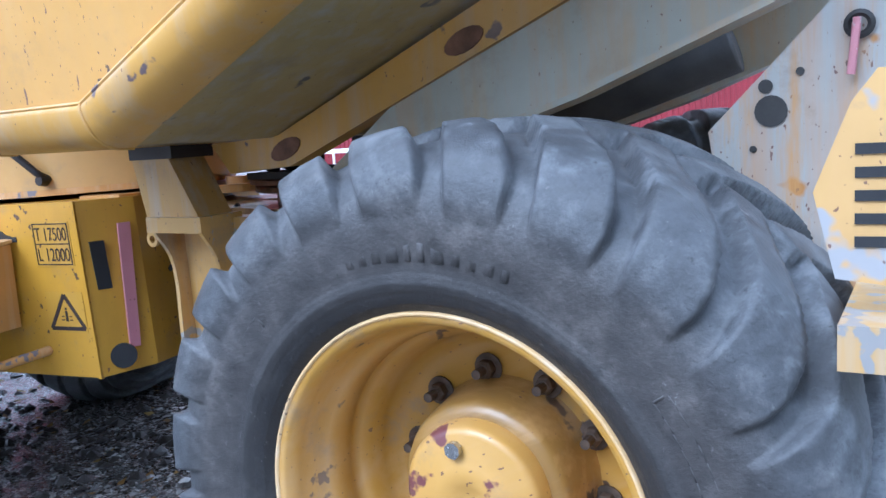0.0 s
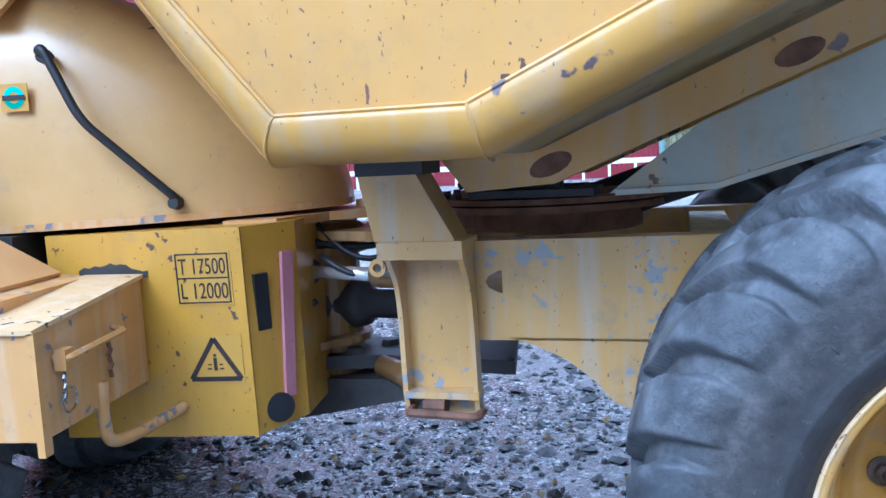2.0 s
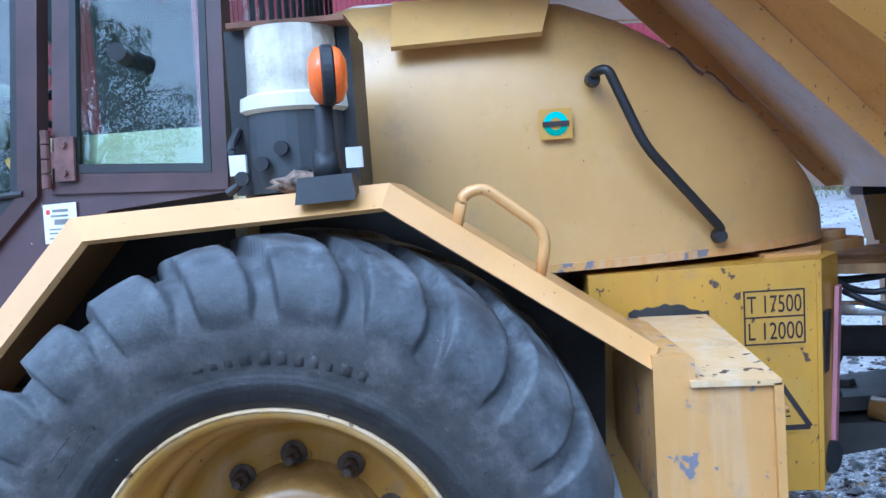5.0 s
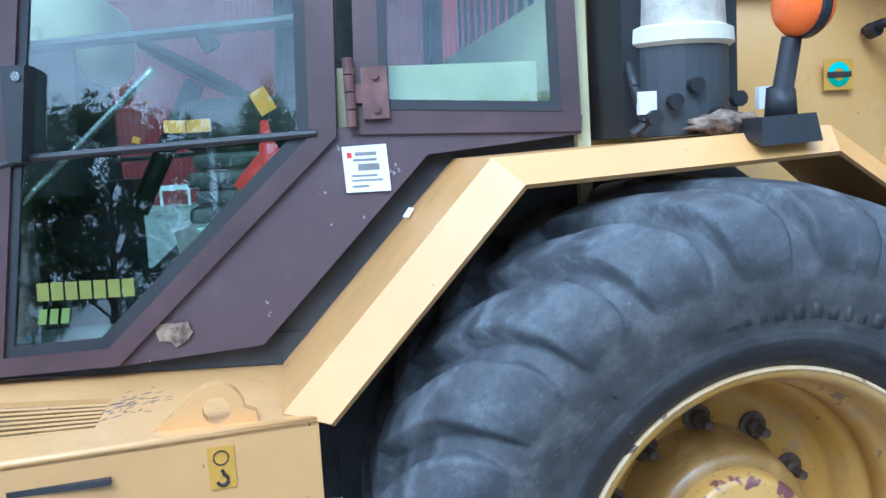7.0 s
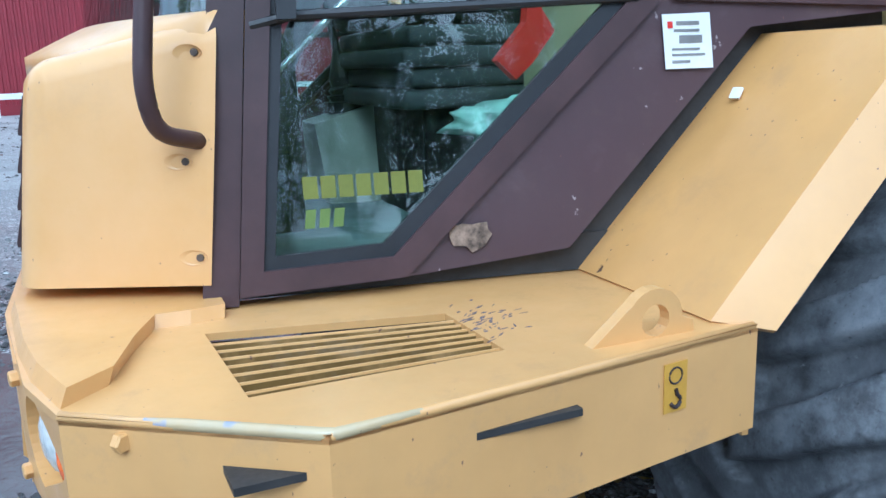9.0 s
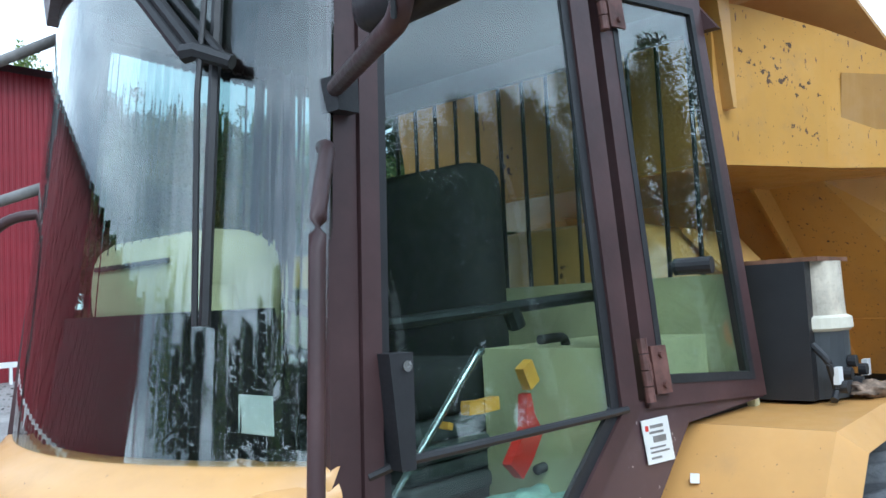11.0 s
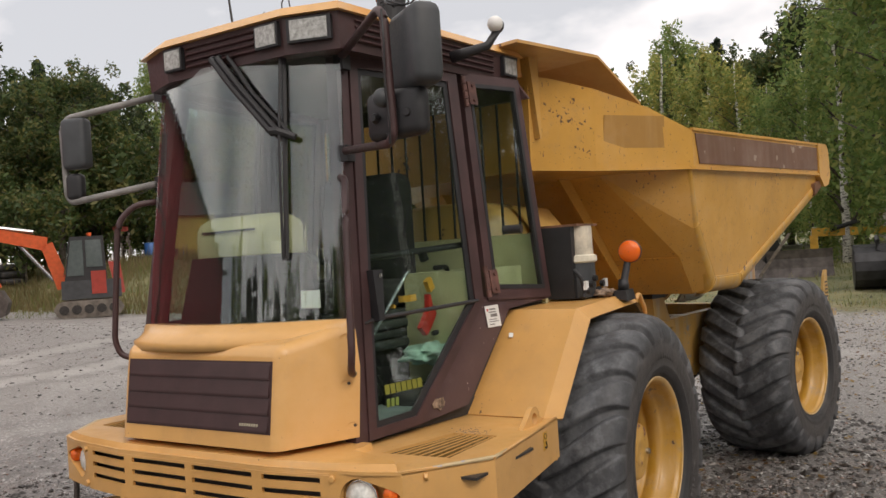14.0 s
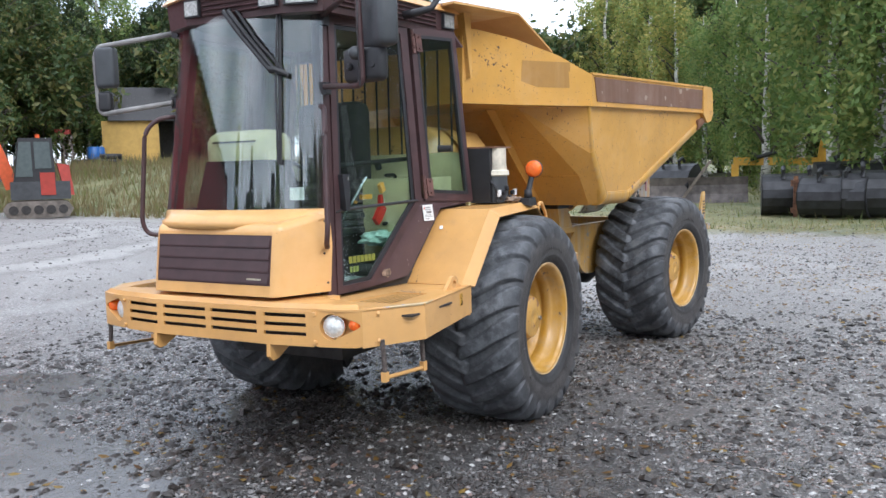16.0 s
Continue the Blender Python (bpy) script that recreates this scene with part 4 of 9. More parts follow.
hull8(bm, [(-1.05, -0.8, 0.70), (-0.8, -0.8, 0.70), (-0.8, 0.8, 0.70), (-1.05, 0.8, 0.70)], [(-0.95, -0.75, 1.65), (-0.6, -0.75, 1.7), (-0.6, 0.75, 1.7), (-0.95, 0.75, 1.65)])
sub("counterweight", bevelled(bm, 0.08, 3), M_excred, ex, "red-orange rear cover")
bm = B()
hull8(bm, [(-0.55, 0.0, 1.15), (0.65, 0.0, 1.15), (0.65, 0.8, 1.15), (-0.55, 0.8, 1.15)], [(-0.5, 0.05, 2.5), (0.45, 0.05, 2.5), (0.45, 0.75, 2.5), (-0.5, 0.75, 2.5)])
ec = sub("cab", bevelled(bm, 0.05, 2), M_black, ex, "black cab with large panes")
for nm, pts in (("pane", [(-0.45, 0.82, 1.55), (0.02, 0.82, 1.55), (0.02, 0.79, 2.38), (-0.42, 0.79, 2.38)]), ("pane", [(0.1, 0.82, 1.3), (0.58, 0.82, 1.3), (0.43, 0.79, 2.38), (0.1, 0.79, 2.38)])):
    bm = B()
    plate(bm, pts, (0, 0.008, 0))
    sub(nm, bm, M_darkglass, ec)
bm = B()
plate(bm, [(-0.52, 0.815, 0.72), (-0.10, 0.815, 0.72), (-0.10, 0.825, 1.42), (-0.52, 0.825, 1.42)], (0, 0.012, 0))
sub("side_cover", bm, M_excred, ex, "red side cover")
bm = B()
plate(bm, [(0.665, 0.08, 1.3), (0.665, 0.72, 1.3), (0.485, 0.70, 2.38), (0.485, 0.10, 2.38)], (0.01, 0, 0))
sub("pane", bm, M_darkglass, ec)
for pts, w, nm in (([(0.7, -0.25, 0.95), (1.15, -0.25, 2.35), (2.75, -0.25, 2.75)], 0.21, "boom"), ([(2.85, -0.25, 2.85), (3.1, -0.25, 2.3), (2.6, -0.25, 1.05)], 0.17, "arm")):
    bm = B()
    for a, b in zip(pts, pts[1:]):
        a, b = Vector(a), Vector(b)
        d = (b - a).normalized()
        nn = Vector((d.z, 0, -d.x)) * w
        q = [a + nn, a - nn, b - nn * 0.85, b + nn * 0.85]
        hull8(bm, [(p.x, -0.36, p.z) for p in q], [(p.x, -0.14, p.z) for p in q])
    sub(nm, bevelled(bm, 0.02, 1), M_excorange, ex, "orange " + nm)
bm = B()
tube(bm, [(1.0, -0.25, 1.2), (1.9, -0.25, 2.35)], 0.06, 10)
tube(bm, [(1.5, -0.25, 2.75), (2.9, -0.25, 3.0)], 0.06, 10)
sub("ram", bm, M_steel, ex)
bm = B()
prof = [(2.45, 1.0), (2.25, 0.62), (2.35, 0.25), (2.7, 0.08), (3.05, 0.12), (2.95, 0.35), (2.75, 0.95)]
hull8(bm, [(u, -0.75, z) for u, z in prof], [(u, 0.25, z) for u, z in prof])
sub("digging_bucket", bevelled(bm, 0.03, 2), M_rustgrey, ex, "worn grey digging bucket")
bm = B()
tube(bm, [(-0.1, 0.4, 2.5), (-0.1, 0.4, 2.62)], 0.07, 12)
sub("beacon", bm, M_excorange, ex)

# shed with black tin roof
sx, sy, sz = at(49.4, 47)
shed = thing("shed", "yellow boarded shed under a black corrugated lean-to", "shed", pose(sx, sy, sz - 0.2, 0, 0, -41))
bm = B()
box(bm, -1.6, 1.2, 0, 2.4, 0, 2.5)
sub("wall", bm, M_shedyellow, shed)
for k in range(15):
    bm = B()
    box(bm, -1.6 + k * 0.19, -1.6 + k * 0.19 + 0.17, -0.03, 0.0, 0.05, 2.5)
    sub("board", bm, M_shedyellow, shed)
bm = B()
box(bm, 1.2, 8.0, 2.0, 2.2, 0, 2.6)
sub("back_wall", bm, M_dark, shed)
bm = B()
for k in range(56):
    x = -1.2 + k * 0.17
    hull8(bm, [(x, -0.3, 2.5), (x + 0.11, -0.3, 2.5), (x + 0.11, -0.25, 2.5), (x, -0.25, 2.5)], [(x, 0.5, 4.3), (x + 0.11, 0.5, 4.3), (x + 0.11, 0.55, 4.3), (x, 0.55, 4.3)])
hull8(bm, [(-1.25, -0.22, 2.5), (8.3, -0.22, 2.5), (8.3, 3.0, 2.5), (-1.25, 3.0, 2.5)], [(-1.25, 0.58, 4.3), (8.3, 0.58, 4.3), (8.3, 3.0, 4.3), (-1.25, 3.0, 4.3)])
sub("roof", bm, M_blacktin, shed, "black ribbed tin roof")
for k in range(3):
    bm = B()
    box(bm, 2.0 + k * 2.8, 2.15 + k * 2.8, -0.1, 0.05, 0, 2.5)
    sub("post", bm, M_dark, shed)
# pallets, drums and tyres on the bank
pl = thing("pallet_stack", "leaning stack of weathered wooden pallets", "pallets", pose(*at(53.6, 45), 0, 0, 50))
for k in range(9):
    bm = B()
    z = k * 0.16
    for j in range(5):
        box(bm, -0.6, 0.6, -0.4 + j * 0.18, -0.4 + j * 0.18 + 0.1, z + 0.115, z + 0.135)
    for j in range(3):
        box(bm, -0.6, 0.6, -0.4 + j * 0.36, -0.4 + j * 0.36 + 0.09, z, z + 0.115)
    sub("pallet", bm, M_greywood, pl, m=pose(0.05 * math.sin(k * 2.1), 0.04 * math.cos(k), 0, 0, 0, 4 * math.sin(k * 1.7)))
bm = B()
box(bm, -0.5, 0.5, -0.35, 0.35, 1.5, 1.75)
sub("red_crate", bm, M_excred, pl)
dr = None
for k, (az, d) in enumerate(((51.9, 45), (51.6, 45.6))):
    if dr is None:
        dr = thing("barrel", "blue plastic barrel on the bank", "barrel", pose(*at(az, d)), "barrels by the shed")
        bm = B()
        tube(bm, [(0, 0, 0), (0, 0, 0.05), (0, 0, 0.3), (0, 0, 0.33), (0, 0, 0.6), (0, 0, 0.63), (0, 0, 0.86), (0, 0, 0.9)], [0.26, 0.29, 0.29, 0.305, 0.305, 0.29, 0.29, 0.25], 18)
        sub("drum", bm, M_blue, dr, smooth=True)
    else:
        copy_thing(dr, pose(*at(az, d)))
ty = None
for k, (az, d, h) in enumerate(((52.6, 44, 0.0), (51.6, 43.5, 0.0), (50.9, 43.6, 0.0), (50.9, 43.6, 0.26), (59.8, 40, 0.0), (59.8, 40, 0.3), (59.9, 40, 0.6), (60.8, 40, 0.0), (60.8, 40, 0.3))):
    x, y, z = at(az, d, h)
    if ty is None:
        ty = thing("old_tyre", "discarded black tyre lying on the bank", "tyre", pose(x, y, z + 0.13), "old tyres on the bank")
        bm = B()
        rings = []
        for yy, rr in ((-0.13, 0.30), (-0.14, 0.38), (-0.12, 0.50), (0, 0.53), (0.12, 0.50), (0.14, 0.38), (0.13, 0.30), (0.0, 0.29)):
            rings.append([bm.verts.new((rr * math.cos(t), rr * math.sin(t), yy)) for t in (2 * math.pi * q / 24 for q in range(24))])
        for a, b in zip(rings, rings[1:] + rings[:1]):
            for q in range(24):
                bm.faces.new((a[q], a[(q + 1) % 24], b[(q + 1) % 24], b[q]))
        sub("casing", bm, M_rubber, ty, smooth=True)
    else:
        copy_thing(ty, pose(x, y, z + 0.13))

# attachments on the verge
yf = thing("levelling_blade", "yellow steel levelling frame with a hydraulic ram", "attachment", pose(*at(6.3, 33.0), 0, 0, -82))
bm = B()
hull8(bm, [(-2.0, -0.12, 0.95), (-2.0, 0.12, 0.95), (-2.0, 0.12, 1.25), (-2.0, -0.12, 1.25)], [(2.6, -0.12, 0.85), (2.6, 0.12, 0.85), (2.6, 0.12, 1.1), (2.6, -0.12, 1.1)])
sub("beam", bevelled(bm, 0.02, 1), M_attyellow, yf)
for x, z1 in ((-1.95, 1.0), (1.0, 1.0)):
    bm = B()
    box(bm, x - 0.12, x + 0.14, -0.14, 0.14, 0.0, z1)
    sub("leg", bevelled(bm, 0.015, 1), M_attyellow, yf)
bm = B()
hull8(bm, [(0.85, -0.1, 1.0), (1.2, -0.1, 1.0), (1.2, 0.1, 1.0), (0.85, 0.1, 1.0)], [(1.0, -0.08, 1.95), (1.2, -0.08, 1.95), (1.2, 0.08, 1.95), (1.0, 0.08, 1.95)])
sub("mast", bevelled(bm, 0.015, 1), M_attyellow, yf)
bm = B()
tube(bm, [(1.05, -0.16, 1.85), (0.0, -0.16, 1.55)], 0.04, 10)
sub("ram_rod", bm, M_steel, yf)
bm = B()
tube(bm, [(0.0, -0.16, 1.55), (-1.4, -0.16, 1.15)], 0.075, 12)
sub("ram_barrel", bm, M_black, yf)


def dig_bucket(name, label, m, w, r0, mat, tilt=0.0):
    o = thing(name, label, "bucket attachment", m, "loader buckets on the verge")
    bm = B()
    prof = [(r0 * math.cos(t) * 1.1, r0 * (1 + math.sin(t))) for t in np.linspace(-2.6, 1.5, 11)]
    inn = [(x * 0.94 + 0.02, r0 + (z - r0) * 0.94) for x, z in prof]
    lo_, hi_ = prof + inn[::-1], None
    hull8(bm, [(-w / 2, x, z) for x, z in lo_], [(w / 2, x, z) for x, z in lo_])
    sub("shell", bm, mat, o, smooth=False)
    for sx_ in (-w / 2, w / 2 - 0.03):
        bm = B()
        hull8(bm, [(sx_, x, z) for x, z in prof], [(sx_ + 0.03, x, z) for x, z in prof])
        sub("cheek", bm, mat, o)
    for sx_ in (-0.3, 0.3):
        bm = B()
        tube(bm, [(sx_, r0 * 0.7, r0 * 1.75), (sx_, r0 * 0.75, r0 * 2.15), (sx_, r0 * 0.45, r0 * 2.3), (sx_, r0 * 0.2, r0 * 2.1)], 0.05, 8)
        sub("hook", bm, mat, o)
    return o


dig_bucket("loader_bucket", "black loader bucket with two hooks", pose(*at(6.0, 22.5), 0, 0, 100), 1.6, 0.52, M_attblack)
dig_bucket("loader_bucket", "wide rusty black bucket among the attachments", pose(*at(3.6, 21.5), 0, 0, 78), 1.5, 0.50, M_attblack)
dig_bucket("loader_bucket", "rounded dark bucket near the birch", pose(*at(3.2, 24.5), 0, 0, 110), 1.6, 0.62, M_attblack)
dig_bucket("loader_bucket", "rounded dark bucket at the end of the row", pose(*at(1.4, 21.5), 0, 0, 95), 1.5, 0.55, M_attblack)
dig_bucket("loader_bucket", "dark bucket with hooks farther along the verge", pose(*at(13.2, 28), 0, 0, 70), 1.5, 0.6, M_attblack)
fk = thing("fork_frame", "rusty brown fork carrier with bars", "attachment", pose(*at(4.7, 21.8), 0, 0, 100))
bm = B()
box(bm, -0.6, 0.6, -0.05, 0.05, 0.75, 0.9)
box(bm, -0.6, 0.6, -0.05, 0.05, 0.1, 0.22)
sub("carrier", bm, M_rust, fk)
for k in range(4):
    bm = B()
    hull8(bm, [(-0.55 + k * 0.33, -0.08, 0.0), (-0.45 + k * 0.33, -0.08, 0.0), (-0.45 + k * 0.33, 0.0, 0.0), (-0.55 + k * 0.33, 0.0, 0.0)], [(-0.55 + k * 0.33, 0.05, 1.0), (-0.45 + k * 0.33, 0.05, 1.0), (-0.45 + k * 0.33, 0.13, 1.0), (-0.55 + k * 0.33, 0.13, 1.0)])
    sub("tine", bm, M_rust, fk)
bl = thing("plough_blade", "long dark steel blade lying on the verge", "attachment", pose(*at(12.0, 27), 0, 0, -75))
bm = B()
prof = [(0.0, 0.0), (0.15, 0.25), (0.18, 0.55), (0.08, 0.8), (0.03, 0.8), (0.12, 0.55), (0.09, 0.27), (-0.06, 0.0)]
hull8(bm, [(-1.5, x, z) for x, z in prof], [(1.5, x, z) for x, z in prof])
sub("blade", bm, M_rustgrey, bl)
bm = B()
hull8(bm, [(-0.6, 0.0, 0.0), (-0.5, 0.0, 0.0), (-0.5, 0.06, 0.0), (-0.6, 0.06, 0.0)], [(0.3, -0.5, 1.3), (0.4, -0.5, 1.3), (0.4, -0.44, 1.3), (0.3, -0.44, 1.3)])
sub("prop", bm, M_greywood, bl)

# ---- dump truck ----
YC = 1.25                                # centre line of the front unit
REAR = pose(1.42, 1.27, 0, 0, 0, -9.5)   # the rear unit, turned at the hitch: x to the tail, y from its centre line
truck = tagged(new("dump_truck"), "yellow articulated dump truck with brown cab and wide tyres", "dump truck")


def tp(name, bm, mat, label="", m=None, smooth=False, parent=None):
    return part(name, bm, mat, parent or truck, label, m, smooth)


def mir(p):
    return (p[0], 2 * YC - p[1], p[2])


def both(make):
    """Runs make(f) for the left side and, mirrored, for the right side."""
    make(lambda p: tuple(p))
    make(mir)


def cyl(bm, a, b, r, seg=16):
    return tube(bm, [a, b], r, seg)


def bolt_mesh(r=0.012, h=0.012, axis="y"):
    bm = B()
    d = {"x": (-h, 0, 0), "y": (0, -h, 0), "z": (0, 0, h)}[axis]
    tube(bm, [(0, 0, 0), tuple(0.8 * c for c in d), d], [r, r, r * 0.8], 6)
    return bm


# wheels
TYRE = [(0.03, 0.352), (0.0, 0.372), (-0.022, 0.392), (-0.030, 0.414), (-0.036, 0.420), (-0.037, 0.432), (-0.033, 0.438), (-0.037, 0.46), (-0.041, 0.49), (-0.042, 0.515), (-0.040, 0.538), (-0.035, 0.56),
        (-0.026, 0.584), (-0.010, 0.608), (0.015, 0.628), (0.045, 0.641), (0.08, 0.648), (0.18, 0.654), (0.29, 0.656)]
TYRE = TYRE + [(0.58 - y, r) for y, r in TYRE[-2:8:-1]] + [(0.62, 0.48), (0.605, 0.42), (0.56, 0.36)]
RIM = [(0.03, 0.352), (0.003, 0.372), (-0.004, 0.366), (0.002, 0.352), (0.03, 0.342), (0.085, 0.338), (0.095, 0.326), (0.105, 0.318), (0.150, 0.312), (0.158, 0.318), (0.172, 0.318),
       (0.180, 0.306), (0.195, 0.290), (0.235, 0.284), (0.246, 0.276), (0.258, 0.262), (0.262, 0.25), (0.262, 0.15), (0.50, 0.15), (0.52, 0.352)]
LUGS = 23


def tyre_bm(sgn):
    """A carcass with rounded, worn chevron lugs raised out of it; the middle leads the shoulder."""
    bm = B()
    # profile resampled along its length
    P = np.array(TYRE)
    L = np.concatenate([[0], np.cumsum(np.hypot(*np.diff(P, axis=0).T))])
    pos = np.concatenate([np.linspace(0, L[9], 16, endpoint=False), np.linspace(L[9], L[-4], 62), np.linspace(L[-4], L[-1], 5)[1:]])
    py, pr = np.interp(pos, L, P[:, 0]), np.interp(pos, L, P[:, 1])
    dy, dr = np.gradient(py, pos), np.gradient(pr, pos)
    ny, nr = -dr, dy
    # along each lug, from its tip on the sidewall to past the middle: way, advance, half width, height
    way = [0.0, 0.012, 0.055, 0.085, 0.125, 0.20, 0.29, 0.395, 0.415, 0.425]
    adv = [0.0, 0.004, 0.012, 0.030, 0.068, 0.150, 0.245, 0.325, 0.345, 0.355]
    wid = [0.036, 0.050, 0.060, 0.062, 0.060, 0.052, 0.045, 0.042, 0.040, 0.034]
    hgt = [0.0, 0.009, 0.021, 0.031, 0.036, 0.036, 0.035, 0.033, 0.028, 0.0]
    tip = np.interp(0.54, [0.52, 0.56], [float(np.interp(0.52, pr[:40], pos[:40])), float(np.interp(0.56, pr[:40], pos[:40]))])
    far_tip = L[-1] - (L[-1] - L[-4]) - 0.0
    total = (far_tip + tip)
    NS = LUGS * 36
    pitch = 2 * math.pi / LUGS
    rings = []
    for j in range(len(pos)):
        ring = []
        d1, d2 = pos[j] - tip, total - pos[j] - tip
        for k in range(NS):
            a = 2 * math.pi * k / NS
            h = 0.0
            for row, d in ((0, d1), (1, d2)):
                if not 0.0 < d < 0.425:
                    continue
                u = a - sgn * np.interp(d, way, adv) - (0.5 * pitch if row else 0.0)
                n = round(u / pitch)
                x = abs(u - n * pitch) * pr[j]
                w = float(np.interp(d, way, wid)) * (1 + 0.07 * math.sin(n * 2.7 + row))
                t = min(1.0, max(0.0, (w + 0.005 - x) / 0.010))
                h = max(h, float(np.interp(d, way, hgt)) * (1 + 0.10 * math.sin(n * 1.9 + row * 2)) * t * t * (3 - 2 * t))
            c, s = math.cos(a), math.sin(a)
            if pr[j] > 0.45:
                q = Vector((c * pr[j], py[j], s * pr[j]))
                h += 0.0022 * noise.noise(q * 9) + 0.0012 * noise.noise(q * 31) + min(0.0, 0.006 * (noise.noise(q * 18) + 0.45) if h > 0.012 else 0.0)
            r = pr[j] + nr[j] * h
            ring.append(bm.verts.new((r * c, py[j] + ny[j] * h, r * s)))
        rings.append(ring)
    for s, t in zip(rings, rings[1:]):
        for k in range(NS):
            bm.faces.new((s[k], s[(k + 1) % NS], t[(k + 1) % NS], t[k]))
    # raised marks on the sidewall: two rows of bars and two long ovals
    rr = random.Random(31)

    def mark(a0, a1, r0, r1):
        y = float(np.interp((r0 + r1) / 2, [p[1] for p in TYRE[4:12]], [p[0] for p in TYRE[4:12]]))
        n = max(1, int((a1 - a0) / 0.05))
        for i in range(n):
            t0, t1 = a0 + (a1 - a0) * i / n, a0 + (a1 - a0) * (i + 1) / n
            hull8(bm, [(r * math.cos(t), y + 0.003, r * math.sin(t)) for r, t in ((r0, t0), (r0, t1), (r1, t1), (r1, t0))],
                  [(r * math.cos(t), y - 0.0004, r * math.sin(t)) for r, t in ((r0 + 0.0015, t0), (r0 + 0.0015, t1), (r1 - 0.0015, t1), (r1 - 0.0015, t0))])
    for base in (0.2, 2.3, 4.4):
        a = base
        for k in range(11):
            w = 0.022 + 0.024 * rr.random()
            mark(a, a + w, 0.462, 0.498)
            a += w + 0.030
    for base in (1.35, 3.45, 5.55):
        mark(base, base + 0.36, 0.468, 0.472)
        mark(base, base + 0.36, 0.494, 0.498)
        mark(base - 0.008, base, 0.470, 0.496)
        mark(base + 0.36, base + 0.368, 0.470, 0.496)
    return bm


def wheel_meshes(sgn):
    bm = B()
    lathe(bm, RIM, 72)
    rim = finish("rim", bm, M_rimyellow, True)
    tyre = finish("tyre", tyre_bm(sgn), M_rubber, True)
    bm = B()
    lathe(bm, [(0.262, 0.190), (0.250, 0.182), (0.20, 0.178), (0.160, 0.172), (0.142, 0.164), (0.138, 0.140), (0.138, 0.10)], 40)
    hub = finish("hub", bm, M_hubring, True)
    bm = B()
    lathe(bm, [(0.139, 0.143), (0.108, 0.140), (0.098, 0.134), (0.094, 0.124), (0.0945, 0.075), (0.0910, 0.070), (0.0905, 0.030), (0.0935, 0.026), (0.094, 0.0)], 40)
    cap = finish("hub_cap", bm, M_hub, True)
    bm = B()
    tube(bm, [(0, 0, 0), (0, -0.004, 0), (0, -0.0045, 0)], [0.030, 0.030, 0.022], 14)
    tube(bm, [(0, -0.004, 0), (0, -0.022, 0), (0, -0.028, 0)], [0.019, 0.019, 0.014], 6)
    tube(bm, [(0, -0.02, 0), (0, -0.055, 0)], 0.010, 8)
    nut = finish("wheel_nut", bm, M_nut)
    bm = B()
    tube(bm, [(0, 0, 0), (0, -0.02, 0)], 0.016, 8)
    plug = finish("drain_plug", bm, M_steel)
    return rim, tyre, hub, cap, nut, plug


def put_wheel(meshes, m, turn):
    w = new("wheel")
    w.matrix_world = m
    w.parent = truck
    rim, tyre, hub, cap, nut, plug = meshes
    made = []
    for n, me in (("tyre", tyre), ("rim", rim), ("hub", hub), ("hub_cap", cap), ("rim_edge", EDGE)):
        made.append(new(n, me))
    for k in range(10):
        a = 2 * math.pi * (k + 0.5) / 10 + turn
        o = new("wheel_nut", nut)
        o.location = (0.205 * math.cos(a), 0.258, 0.205 * math.sin(a))
        made.append(o)
    o = new("drain_plug", plug)
    o.location = (0.10 * math.cos(2.9 + turn), 0.10, 0.10 * math.sin(2.9 + turn))
    made.append(o)
    for o in made:
        o.parent = w
    made[0]["label"] = "wide worn black tyre with chevron lugs"
    made[1]["label"] = "deep yellow steel rim"


bm = B()
lathe(bm, [(0.001, 0.3745), (-0.0075, 0.3725), (-0.0085, 0.368), (-0.004, 0.3655)], 72)
EDGE = finish("rim_edge", bm, M_step_top, True)
WL, WR = wheel_meshes(1), wheel_meshes(-1)
put_wheel(WL, pose(0, 0.02, 0.66, 0, 187.8, 0), 0.2)
put_wheel(WL, REAR @ pose(1.75, -1.20, 0.66, 0, 62.6, 0), 0.0)
put_wheel(WR, pose(0, 2 * YC - 0.02, 0.66, 0, 0, 180), 0.3)
put_wheel(WR, REAR @ pose(1.75, 1.20, 0.66, 0, 0, 180), 0.6)
for m in (Matrix.Translation((0, YC, 0.66)), REAR @ pose(1.75, 0, 0.66)):
    bm = B()
    tube(bm, [(0, -0.72, 0), (0, -0.40, 0), (0, -0.26, 0.0), (0, -0.16, 0), (0, 0.16, 0), (0, 0.26, 0), (0, 0.40, 0), (0, 0.72, 0)], [0.12, 0.10, 0.12, 0.21, 0.21, 0.12, 0.10, 0.12], 18)
    tp("axle", bm, M_dark, "dark greasy axle housing", m, True)

# ---- front deck and bumper ----
FRONT = [(0.30, -1.73), (0.43, -1.775), (0.56, -1.797), (0.82, -1.83)]
FRONT = FRONT + [(2 * YC - y, x) for y, x in FRONT[::-1]]


def xf(y):
    return float(np.interp(y, [a for a, _ in FRONT], [b for _, b in FRONT]))


out = [(-0.77, 0.181), (-1.45, 0.100), (-1.73, 0.30), (-1.775, 0.43), (-1.83, 0.82)]
hole = [(-1.530, 0.538), (-1.162, 0.455), (-1.154, 0.256), (-1.512, 0.250)]


